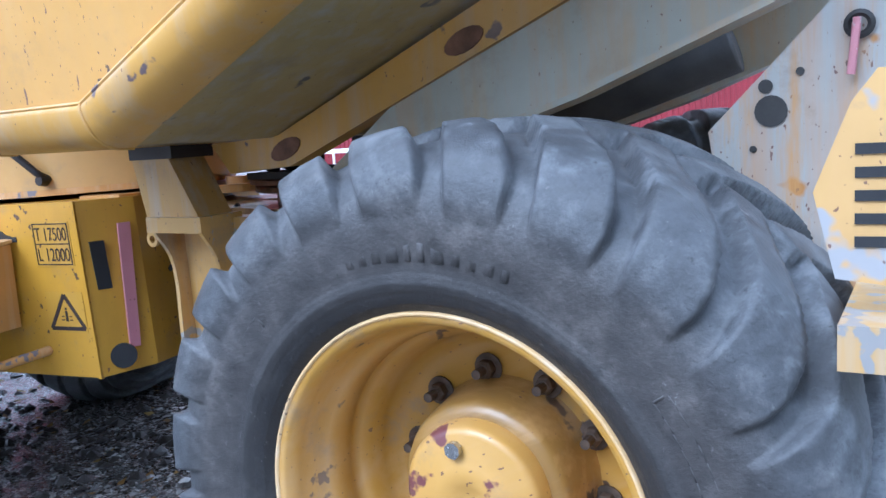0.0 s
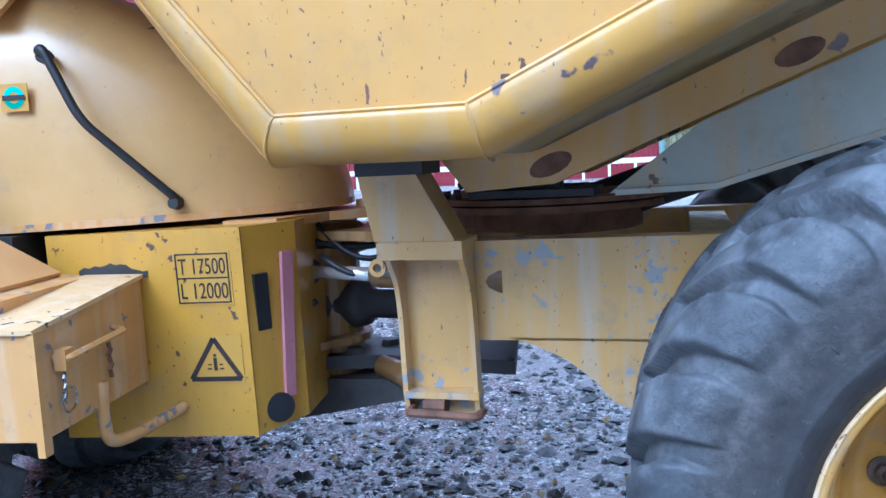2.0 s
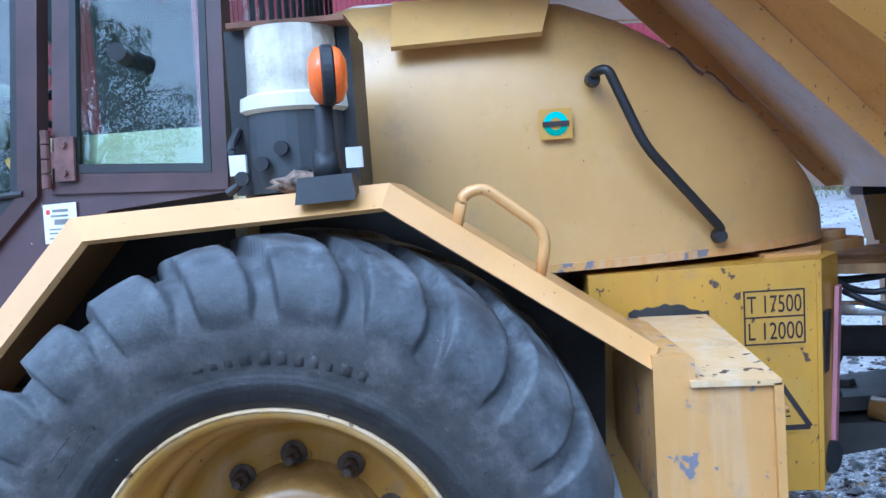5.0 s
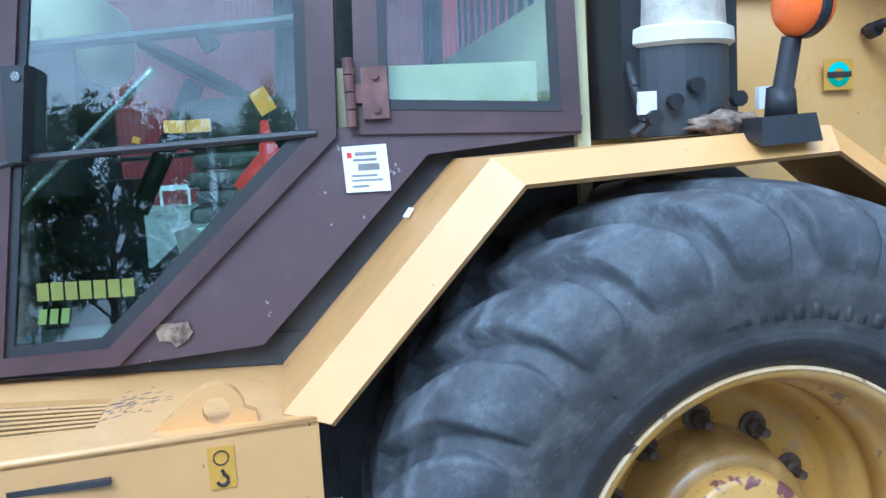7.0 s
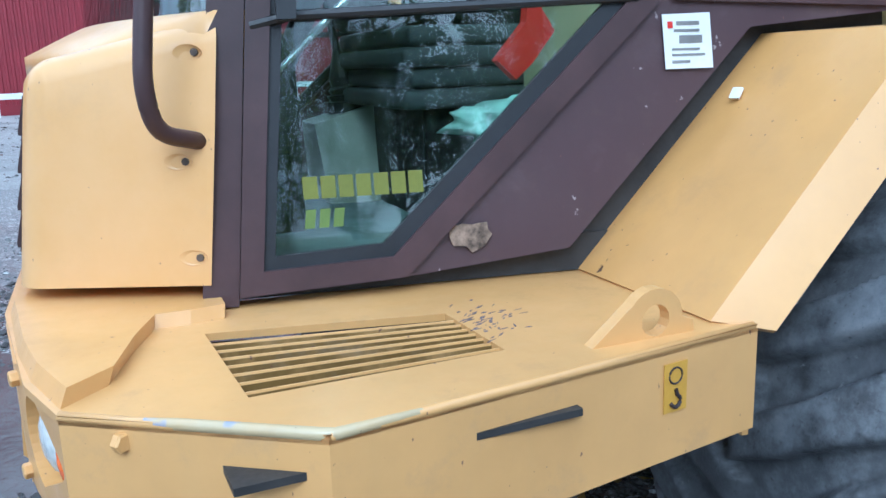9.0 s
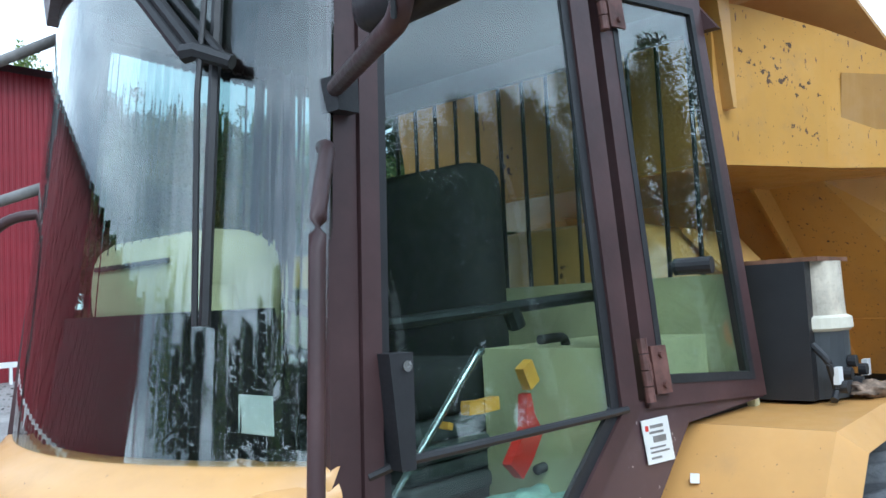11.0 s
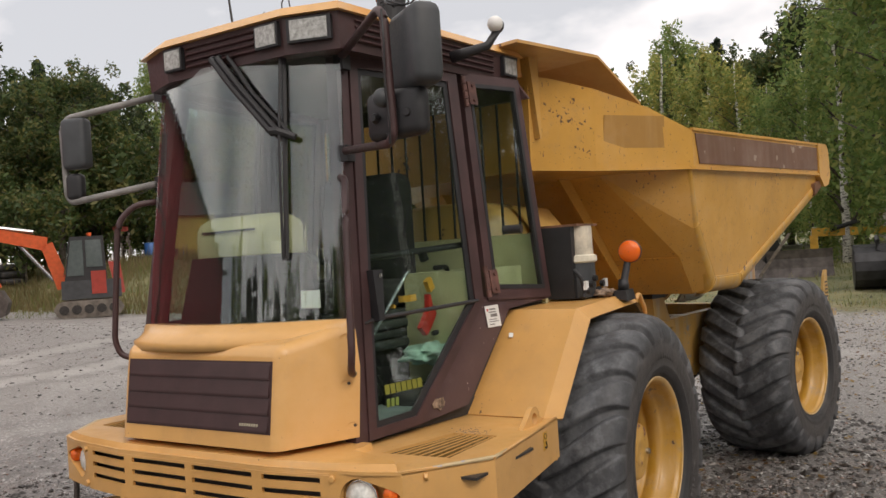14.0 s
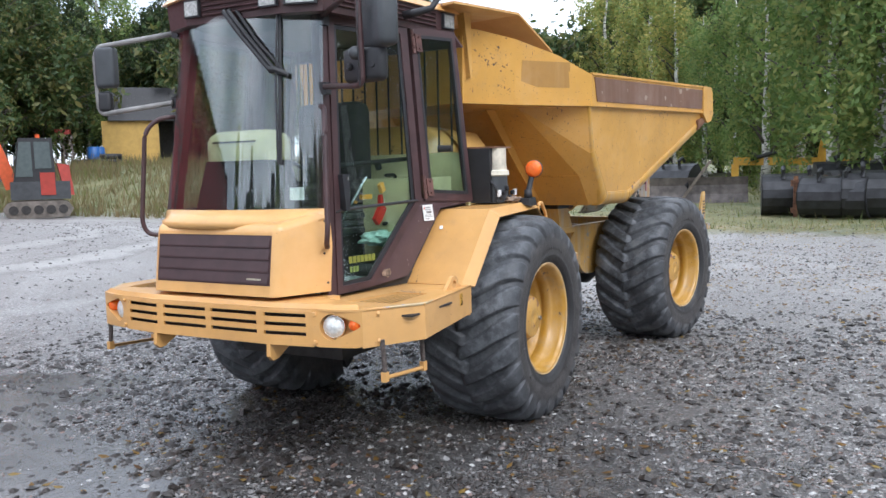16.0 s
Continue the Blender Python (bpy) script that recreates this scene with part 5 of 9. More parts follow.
def deck(f):
    top, t = 0.982, 0.012
    def pl(pts):
        plate(bm, [f((x, y, top)) for x, y in pts], (0, 0, -t))
    bm = B()
    a, b, c, d = hole
    pl([(-0.77, 0.181), (-1.45, 0.10), d, c])
    pl([(-0.77, 0.181), c, b, (-0.77, 0.62)])
    pl([b, a, (-1.45, 0.70), (-0.77, 0.62)])
    pl([d, (-1.45, 0.10), (-1.73, 0.30), (-1.775, 0.43), (-1.83, 0.82), (-1.83, YC), (-1.45, YC), (-1.45, 0.70), a])
    bmesh.ops.remove_doubles(bm, verts=bm.verts, dist=0.0005)
    ob = tp("deck_plate", bm, M_deck)
    bm = B()
    vs = []
    rows = [(-0.77, 0.181, 0.815), (-1.45, 0.100, 0.795), (-1.73, 0.30, 0.785)]
    outer = [f((x, y, z)) for x, y, z in rows]
    upper = [f((x, y, 0.982)) for x, y, z in rows]
    for i in (0, 1):
        n = Vector((rows[i + 1][1] - rows[i][1], -(rows[i + 1][0] - rows[i][0]), 0)).normalized() * 0.012
        if f is mir:
            n.y *= -1
        q = [outer[i], outer[i + 1], upper[i + 1], upper[i]]
        bm = B()
        hull8(bm, q, [tuple(Vector(p) + n) for p in q])
        tp("deck_skirt", bm, M_deck)
    bm = B()
    y0, y1 = f((0, 0.19, 0))[1], f((0, 0.64, 0))[1]
    box(bm, -0.782, -0.77, min(y0, y1), max(y0, y1), 0.80, 0.98)
    tp("rear_skirt", bm, M_deck)
    bm = B()
    tube(bm, [f((-0.775, 0.187, 0.978)), f((-1.11, 0.146, 0.978)), f((-1.445, 0.106, 0.978)), f((-1.59, 0.207, 0.978)), f((-1.728, 0.306, 0.978))], 0.0072, 8)
    de = tp("deck_edge", bm, M_deck, "worn folded edge of the deck", smooth=True)
    bm = B()
    tube(bm, [f((-1.20, 0.134, 0.9795)), f((-1.44, 0.1055, 0.9795)), f((-1.455, 0.1115, 0.9795)), f((-1.60, 0.214, 0.9795)), f((-1.69, 0.278, 0.9795))], [0.002, 0.0078, 0.0085, 0.0078, 0.002], 8)
    tp("worn_edge", bm, M_edge, "bare grey metal where the paint is rubbed off", parent=de, smooth=True)
    bm = B()
    plate(bm, [f((-1.34 + (x + 1.34) * 1.25, 0.40 + (y - 0.40) * 1.9, 0.935)) for x, y in hole], (0, 0, -0.01))
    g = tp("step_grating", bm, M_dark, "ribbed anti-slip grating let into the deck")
    # blades coloured as if shaded, each topped by an edge in full deck yellow
    for k in range(7):
        s = (k + 1.3) / 8.0
        p, q = Vector(a + (0,)).lerp(Vector(d + (0,)), s), Vector(b + (0,)).lerp(Vector(c + (0,)), s)
        w = 0.0021
        bm = B()
        hull8(bm, [f((p.x, p.y - w, 0.940)), f((p.x, p.y + w, 0.940)), f((p.x, p.y + w, 0.976)), f((p.x, p.y - w, 0.976))],
              [f((q.x, q.y - w, 0.940)), f((q.x, q.y + w, 0.940)), f((q.x, q.y + w, 0.976)), f((q.x, q.y - w, 0.976))])
        tp("slat", bm, M_slat_shaded, parent=g)
        bm = B()
        hull8(bm, [f((p.x, p.y - w, 0.9762)), f((p.x, p.y + w, 0.9762)), f((p.x, p.y + w * 0.6, 0.9795)), f((p.x, p.y - w * 0.6, 0.9795))],
              [f((q.x, q.y - w, 0.9762)), f((q.x, q.y + w, 0.9762)), f((q.x, q.y + w * 0.6, 0.9795)), f((q.x, q.y - w * 0.6, 0.9795))])
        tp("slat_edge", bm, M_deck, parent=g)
    # scrapes in the paint round the vent's corner
    bm = B()
    rs = random.Random(5)
    for k in range(70):
        u, v = rs.gauss(0, 1), rs.gauss(0, 1)
        x, y = -1.125 + 0.030 * u, 0.405 + 0.040 * v + 0.008 * u
        la, an = 0.003 + 0.008 * rs.random(), rs.gauss(0.5, 0.35)
        if x > -1.155:
            ca, sa, wd = math.cos(an), math.sin(an), 0.0008 + 0.0022 * rs.random()
            q = [(x - la * ca, y - la * sa), (x + wd * sa, y - wd * ca), (x + la * ca, y + la * sa), (x - wd * sa, y + wd * ca)]
            hull8(bm, [f((i, j, 0.981)) for i, j in q], [f((i, j, 0.9826)) for i, j in q])
    tp("paint_scrapes", bm, M_scrape, "dark purplish scrapes in the deck paint", parent=ob)["kind"] = "stuff"
    # lifting lug
    bm = B()
    n = 14
    cx, cz, r, R = -0.941, 1.008, 0.024, 0.047
    outl = [(-1.055, 0.975)] + [(cx + R * math.cos(t), cz + R * math.sin(t)) for t in np.linspace(2.5, 0.0, n - 3)] + [(-0.875, 1.0), (-0.872, 0.975)]
    inn = [(cx + r * math.cos(t), cz + r * math.sin(t)) for t in np.linspace(3.9, 3.9 - 2 * math.pi, n, endpoint=False)]
    for yy in (0.20, 0.222):
        va, vb = [bm.verts.new(f((x, yy, z))) for x, z in outl], [bm.verts.new(f((x, yy, z))) for x, z in inn]
        for i in range(n):
            bm.faces.new((va[i], va[(i + 1) % n], vb[(i + 1) % n], vb[i]))
    bm.verts.ensure_lookup_table()
    for base in (0, n):
        for i in range(n):
            j = (i + 1) % n
            bm.faces.new((bm.verts[base + i], bm.verts[base + j], bm.verts[2 * n + base + j], bm.verts[2 * n + base + i]))
    tp("lifting_lug", bm, M_deck)
    # cable step
    st = B()
    tube(st, bend([f((-1.655, 0.225, 0.66)), f((-1.655, 0.225, 0.625)), f((-1.296, 0.212, 0.60)), f((-1.296, 0.212, 0.64))], 0.015), 0.011, 8)
    step = tp("hanging_step", st, M_cab_yellow, "yellow bar step hung on two steel ropes")
    for x, z, yy in ((-1.655, 0.64, 0.225), (-1.296, 0.62, 0.212)):
        bm = B()
        tube(bm, [f((x, yy, z)), f((x + 0.004, yy + 0.006, 0.72)), f((x, yy + 0.01, 0.82))], 0.013, 8)
        tp("rope", bm, M_rope, "worn wire rope", parent=step)
        bm = B()
        box(bm, x - 0.017, x + 0.017, f((x, yy, 0))[1] - 0.014, f((x, yy, 0))[1] + 0.014, z - 0.035, z + 0.015)
        tp("clamp", bm, M_cab_yellow, parent=step)
    # tow eye
    bm = B()
    yy = 0.83
    pr = [(-1.83, 0.79), (-1.835, 0.72), (-1.81, 0.695), (-1.77, 0.70), (-1.60, 0.79)]
    hull8(bm, [f((x, yy - 0.012, z)) for x, z in pr], [f((x, yy + 0.012, z)) for x, z in pr])
    tp("tow_eye", bevelled(bm, 0.004, 1), M_cab_yellow)


both(deck)
# bumper face built of strips round its slots
COLS = [(0.60, 0.855), (0.905, 1.23), (1.27, 1.595), (1.645, 1.90)]
ROWS_Z = [0.944, 0.896, 0.848]
bump = B()


def strip(y0, y1, z0, z1):
    a = [(xf(y0), y0, z0), (xf(y0), y0, z1), (xf(y0) + 0.012, y0, z1), (xf(y0) + 0.012, y0, z0)]
    b = [(xf(y1), y1, z0), (xf(y1), y1, z1), (xf(y1) + 0.012, y1, z1), (xf(y1) + 0.012, y1, z0)]
    hull8(bump, a, b)


BREAKS = sorted([0.56, 0.60, 0.82, 0.855, 0.905, 1.23, 1.27, 1.595, 1.645, 1.68, 1.90, 1.94])
zs = [0.785] + [z + s for z in ROWS_Z[::-1] for s in (-0.010, 0.010)] + [0.970]
for i in range(len(zs) - 1):
    for y0, y1 in zip(BREAKS, BREAKS[1:]):
        if i % 2 == 1 and any(c0 <= y0 and y1 <= c1 for c0, c1 in COLS):
            continue
        strip(y0, y1, zs[i], zs[i + 1])
bmesh.ops.remove_doubles(bump, verts=bump.verts, dist=0.0003)
tp("bumper", bump, M_cab_yellow, "yellow steel bumper with rows of slots")
bm = B()
hull8(bm, [(xf(y) + s, y, 0.964) for y, s in ((0.56, -0.001), (0.82, -0.001), (1.68, -0.001), (1.94, -0.001))] + [(-1.76, 1.94, 0.972), (-1.76, 0.56, 0.972)],
      [(xf(y) + 0.012, y, 0.984) for y in (0.56, 0.82, 1.68, 1.94)] + [(-1.76, 1.94, 0.984), (-1.76, 0.56, 0.984)])
tp("bumper_lip", bm, M_cab_yellow)
bm = B()
box(bm, -1.74, -1.72, 0.45, 2.05, 0.79, 0.96)
tp("radiator_backing", bm, M_dark)


def lamp_corner(f):
    """The flat plate round the headlamp and the turn signal, with its drop-shaped opening."""
    e0, e1 = Vector((-1.797, 0.56, 0)), Vector((-1.73, 0.30, 0))
    d = (e1 - e0).normalized()
    L = (e1 - e0).length
    nrm = Vector((d.y, -d.x, 0))
    if nrm.x > 0:
        nrm = -nrm

    def at(s, z, o=0.0):
        return f(tuple(e0 + d * s + nrm * o + Vector((0, 0, z))))
    n = 32
    cs, cz, r = 0.105, 0.888, 0.068
    inner, outer = [], []
    for k in range(n):
        t = 2 * math.pi * k / n
        dx, dz = math.cos(t), math.sin(t)
        s, z = cs + r * dx, cz + r * dz
        if dx > 0:
            s = cs + r * dx + 0.085 * dx ** 1.5
            z = cz + 0.012 * dx + dz * (r * (1 - dx) + 0.034 * dx)
        inner.append((s, z))
        k2 = max(abs(dx) / (L / 2), abs(dz) / 0.0985)
        outer.append((L / 2 + dx / k2, 0.8835 + dz / k2))
    bm = B()
    for o in (0.0, -0.012):
        va, vb = [bm.verts.new(at(s, z, o)) for s, z in outer], [bm.verts.new(at(s, z, o)) for s, z in inner]
        for i in range(n):
            bm.faces.new((va[i], va[(i + 1) % n], vb[(i + 1) % n], vb[i]))
    va, vb = [bm.verts.new(at(s, z, 0)) for s, z in inner], [bm.verts.new(at(s, z, -0.06)) for s, z in inner]
    for i in range(n):
        bm.faces.new((va[i], va[(i + 1) % n], vb[(i + 1) % n], vb[i]))
    bm.faces.new(vb)
    tp("lamp_panel", bm, M_cab_yellow)
    c = Vector(at(cs - 0.002, cz, -0.03))
    ax = Vector(at(cs, cz, 0.0)) - Vector(at(cs, cz, -0.03))
    ax.normalize()
    m = ax.to_track_quat("-Y", "Z").to_matrix().to_4x4()
    m.translation = c
    bm = B()
    lathe(bm, [(0.012, 0.062), (-0.004, 0.062), (-0.006, 0.055), (0.03, 0.02), (0.032, 0.001)], 28)
    h = tp("headlamp", bm, M_chrome, "round chrome headlamp", m, True)
    bm = B()
    lathe(bm, [(-0.004, 0.056), (-0.016, 0.045), (-0.024, 0.025), (-0.026, 0.001)], 28)
    le = part("lens", bm, M_lampglass, None, "clear ribbed lens", m, True)
    le.parent = h
    le.matrix_parent_inverse = h.matrix_world.inverted()
    m2 = m.copy()
    m2.translation = Vector(at(cs + 0.115, cz + 0.012, -0.028))
    bm = B()
    lathe(bm, [(0.02, 0.032), (-0.012, 0.031), (-0.024, 0.022), (-0.028, 0.001)], 20)
    tp("turn_signal", bm, M_orange, "orange turn signal", m2, True)
    for s, z in ((0.012, 0.955), (0.012, 0.81)):
        o = tp("bolt", bolt_mesh(), M_cab_yellow)
        o.matrix_world = Matrix.Translation(at(s, z)) @ m.to_3x3().to_4x4()


both(lamp_corner)
for p in ((-1.665, 0.253, 0.955), (-1.665, 0.253, 0.815)):
    bm = bolt_mesh(0.013, 0.012)
    tp("bolt", bm, M_cab_yellow, m=pose(*p, 0, 0, 35))

# chassis below the cab
bm = B()
box(bm, -1.15, 1.22, 0.86, 1.64, 0.55, 0.93)
box(bm, -0.70, 0.62, 0.68, 1.82, 0.90, 1.17)
tp("front_chassis", bm, M_dark, "dark dirty chassis between the front wheels")

# ---- nose ----
bm = B()
lo = [(-1.500, 0.660), (-1.800, 0.803), (-1.800, 2 * YC - 0.803), (-1.500, 2 * YC - 0.660)]
mid = [(-1.470, 0.660), (-1.764, 0.802), (-1.764, 2 * YC - 0.802), (-1.470, 2 * YC - 0.660)]
hi = [(-1.447, 0.694), (-1.748, 0.803), (-1.748, 2 * YC - 0.803), (-1.447, 2 * YC - 0.694)]
L1 = [bm.verts.new((x, y, 1.026)) for x, y in lo]
L2 = [bm.verts.new((x, y, 1.29)) for x, y in mid]
L3 = [bm.verts.new((x, y, 1.464 if x > -1.5 else 1.398)) for x, y in hi]
for a, b in ((L1, L2), (L2, L3)):
    for i in range(4):
        bm.faces.new((a[i], a[(i + 1) % 4], b[(i + 1) % 4], b[i]))
bm.faces.new(L3)
bm.faces.new(L1[::-1])
bmesh.ops.recalc_face_normals(bm, faces=bm.faces)
es = [e for e in bm.edges if not all(v.co.z < 1.05 for v in e.verts) and not all(v.co.x > -1.55 for v in e.verts) and not all(1.2 < v.co.z < 1.35 for v in e.verts)]
bmesh.ops.bevel(bm, geom=es, offset=0.040, segments=8, affect="EDGES", profile=0.5, clamp_overlap=True)
bmesh.ops.recalc_face_normals(bm, faces=bm.faces)
bmesh.ops.split_edges(bm, edges=[e for e in bm.edges if len(e.link_faces) == 2 and (min(f.normal.z for f in e.link_faces) < -0.9 or max(f.normal.x for f in e.link_faces) > 0.9)])
nose = tp("nose", bm, M_nose, "smooth yellow plastic engine nose", smooth=True)
nose.modifiers.new("even_shading", "WEIGHTED_NORMAL")
bm = B()
bo = [(-1.490, 0.606), (-1.545, 0.597), (-1.600, 0.600), (-1.635, 0.50), (-1.672, 0.375), (-1.728, 0.318), (-1.768, 0.44), (-1.792, 0.565), (-1.822, 0.815)]
bo = [(x, y) for x, y in bo] + [(x, 2 * YC - y) for x, y in bo[::-1]]
hull8(bm, [(x, y, 0.980) for x, y in bo], [(x + (0.010 if x < -1.66 else 0.004), YC + (y - YC) * 0.985, 1.004) for x, y in bo])
tp("nose_base", bevelled(bm, 0.010, 3), M_cab_yellow)
# grille in the nose
def gp(y, s, o=0.0):
    """A point on the nose's front: y across, s from its foot (0) to the bend (1)."""
    x, z = -1.800 + 0.052 * s, 1.026 + 0.378 * s
    return (x - o * 0.99, y, z + o * 0.137)
bm = B()
ya, yb = 0.836, 2 * YC - 0.836
hull8(bm, [gp(ya, 0.155, -0.008), gp(yb, 0.155, -0.008), gp(yb, 0.85, -0.008), gp(ya, 0.85, -0.008)], [gp(ya, 0.155, 0.0012), gp(yb, 0.155, 0.0012), gp(yb, 0.85, 0.0012), gp(ya, 0.85, 0.0012)])
grille = tp("grille", bevelled(bm, 0.002, 1), M_brown_grille, "brown slatted grille in the nose")
for k in range(4):
    s0 = 0.170 + k * 0.168
    bm = B()
    hull8(bm, [gp(ya + 0.012, s0, 0.001), gp(ya + 0.012, s0 + 0.155, 0.001), gp(ya + 0.012, s0 + 0.150, 0.0018), gp(ya + 0.012, s0 + 0.02, 0.0075), gp(ya + 0.012, s0, 0.0070)],
          [gp(yb - 0.012, s0, 0.001), gp(yb - 0.012, s0 + 0.155, 0.001), gp(yb - 0.012, s0 + 0.150, 0.0018), gp(yb - 0.012, s0 + 0.02, 0.0075), gp(yb - 0.012, s0, 0.0070)])
    tp("slat", bm, M_brown_grille, parent=grille)
bm = B()
for k in range(8):
    y0 = ya + 0.06 + k * 0.0125
    hull8(bm, [gp(y0, 0.205, 0.0042), gp(y0 + 0.009, 0.205, 0.0042), gp(y0 + 0.009, 0.250, 0.0042), gp(y0, 0.250, 0.0042)],
          [gp(y0, 0.205, 0.0060), gp(y0 + 0.009, 0.205, 0.0060), gp(y0 + 0.009, 0.250, 0.0060), gp(y0, 0.250, 0.0060)])
tp("badge", bm, M_badge, "small pale maker's badge", parent=grille)
for sgn in (1, -1):
    for x, z in ((-1.498, 1.408), (-1.530, 1.234), (-1.523, 1.074)):
        # a pressed recess with a screw, opening towards the cab
        xr, yr = float(np.interp(z, [1.026, 1.29, 1.484], [-1.500, -1.470, -1.447])), float(np.interp(z, [1.026, 1.29, 1.484], [0.660, 0.660, 0.694]))
        y = yr + (xr - x) * 0.478
        n = Vector((-0.43, -0.90, 0.05 if z < 1.3 else 0.16)).normalized()
        d = Vector((0.90, -0.43, 0.0))
        c = Vector((x, y, z)) + n * 0.0015
        bm = B()
        va = [bm.verts.new(c + d * (0.024 * math.cos(t)) + Vector((0, 0, 0.013 * math.sin(t)))) for t in np.linspace(0, 2 * math.pi, 16, endpoint=False)]
        vb = [bm.verts.new(c - n * 0.0035 + d * (0.010 + 0.014 * math.cos(t)) + Vector((0, 0, 0.009 * math.sin(t)))) for t in np.linspace(0, 2 * math.pi, 16, endpoint=False)]
        for i in range(16):
            bm.faces.new((va[i], va[(i + 1) % 16], vb[(i + 1) % 16], vb[i]))
        bm.faces.new(vb)
        if sgn < 0:
            bmesh.ops.transform(bm, matrix=Matrix.Translation((0, 2 * YC, 0)) @ Matrix.Diagonal((1, -1, 1, 1)), verts=bm.verts)
        rc = tp("screw_recess", bm, M_nose, parent=nose, smooth=True)
        bm = B()
        q = c + d * 0.012
        if sgn < 0:
            q.y = 2 * YC - q.y
        tube(bm, [q - n * 0.006, q + n * 0.0015], 0.0065, 8)
        tp("screw", bm, M_nut, parent=nose)
bm = B()
tube(bm, [(-1.705, 1.275, 1.405), (-1.705, 1.275, 1.432), (-1.715, 1.275, 1.440)], [0.014, 0.011, 0.006], 8)
tp("washer_jet", bm, M_black)


# ---- cab ----
def S(x, z, o=0.0):
    """A point of the cab's left side at x and height z, o metres outside it."""
    return (x - 0.18 * o, 0.665 - 0.1816 * (x + 1.5) + 0.1042 * (z - 1.0) - o, z)


def W(y, z, o=0.0):
    """A point of the bowed windscreen."""
    return (-1.50 + 0.124 * (z - 1.0) - o - 0.15 * (1 - ((y - 1.26) / 0.55) ** 2) - 0.10 * (y - 0.7) / 1.1, y, z)


def frame_ring(bm, fn, outer, inner, o0, o1, f):
    n = len(outer)
    def ring(pts, o):
        return [bm.verts.new(f(fn(*p, o))) for p in pts]
    a, b, c, d = ring(outer, o1), ring(inner, o1), ring(outer, o0), ring(inner, o0)
    for i in range(n):
        j = (i + 1) % n
        bm.faces.new((a[i], a[j], b[j], b[i]))
        bm.faces.new((c[i], c[j], d[j], d[i]))
        bm.faces.new((a[i], a[j], c[j], c[i]))
        bm.faces.new((b[i], b[j], d[j], d[i]))


def sheet(bm, fn, pts, o0, o1, f):
    hull8(bm, [f(fn(*p, o0)) for p in pts], [f(fn(*p, o1)) for p in pts])


def pane(name, bm, mat, parent, label):
    ob = tp(name, bm, mat, label, parent=parent)
    ob.visible_shadow = False
    return ob


def far_side(p):
    """The cab's far side, which stands a little farther forward."""
    return (p[0] * 1.069, 2 * YC + 0.01 - p[1], p[2])


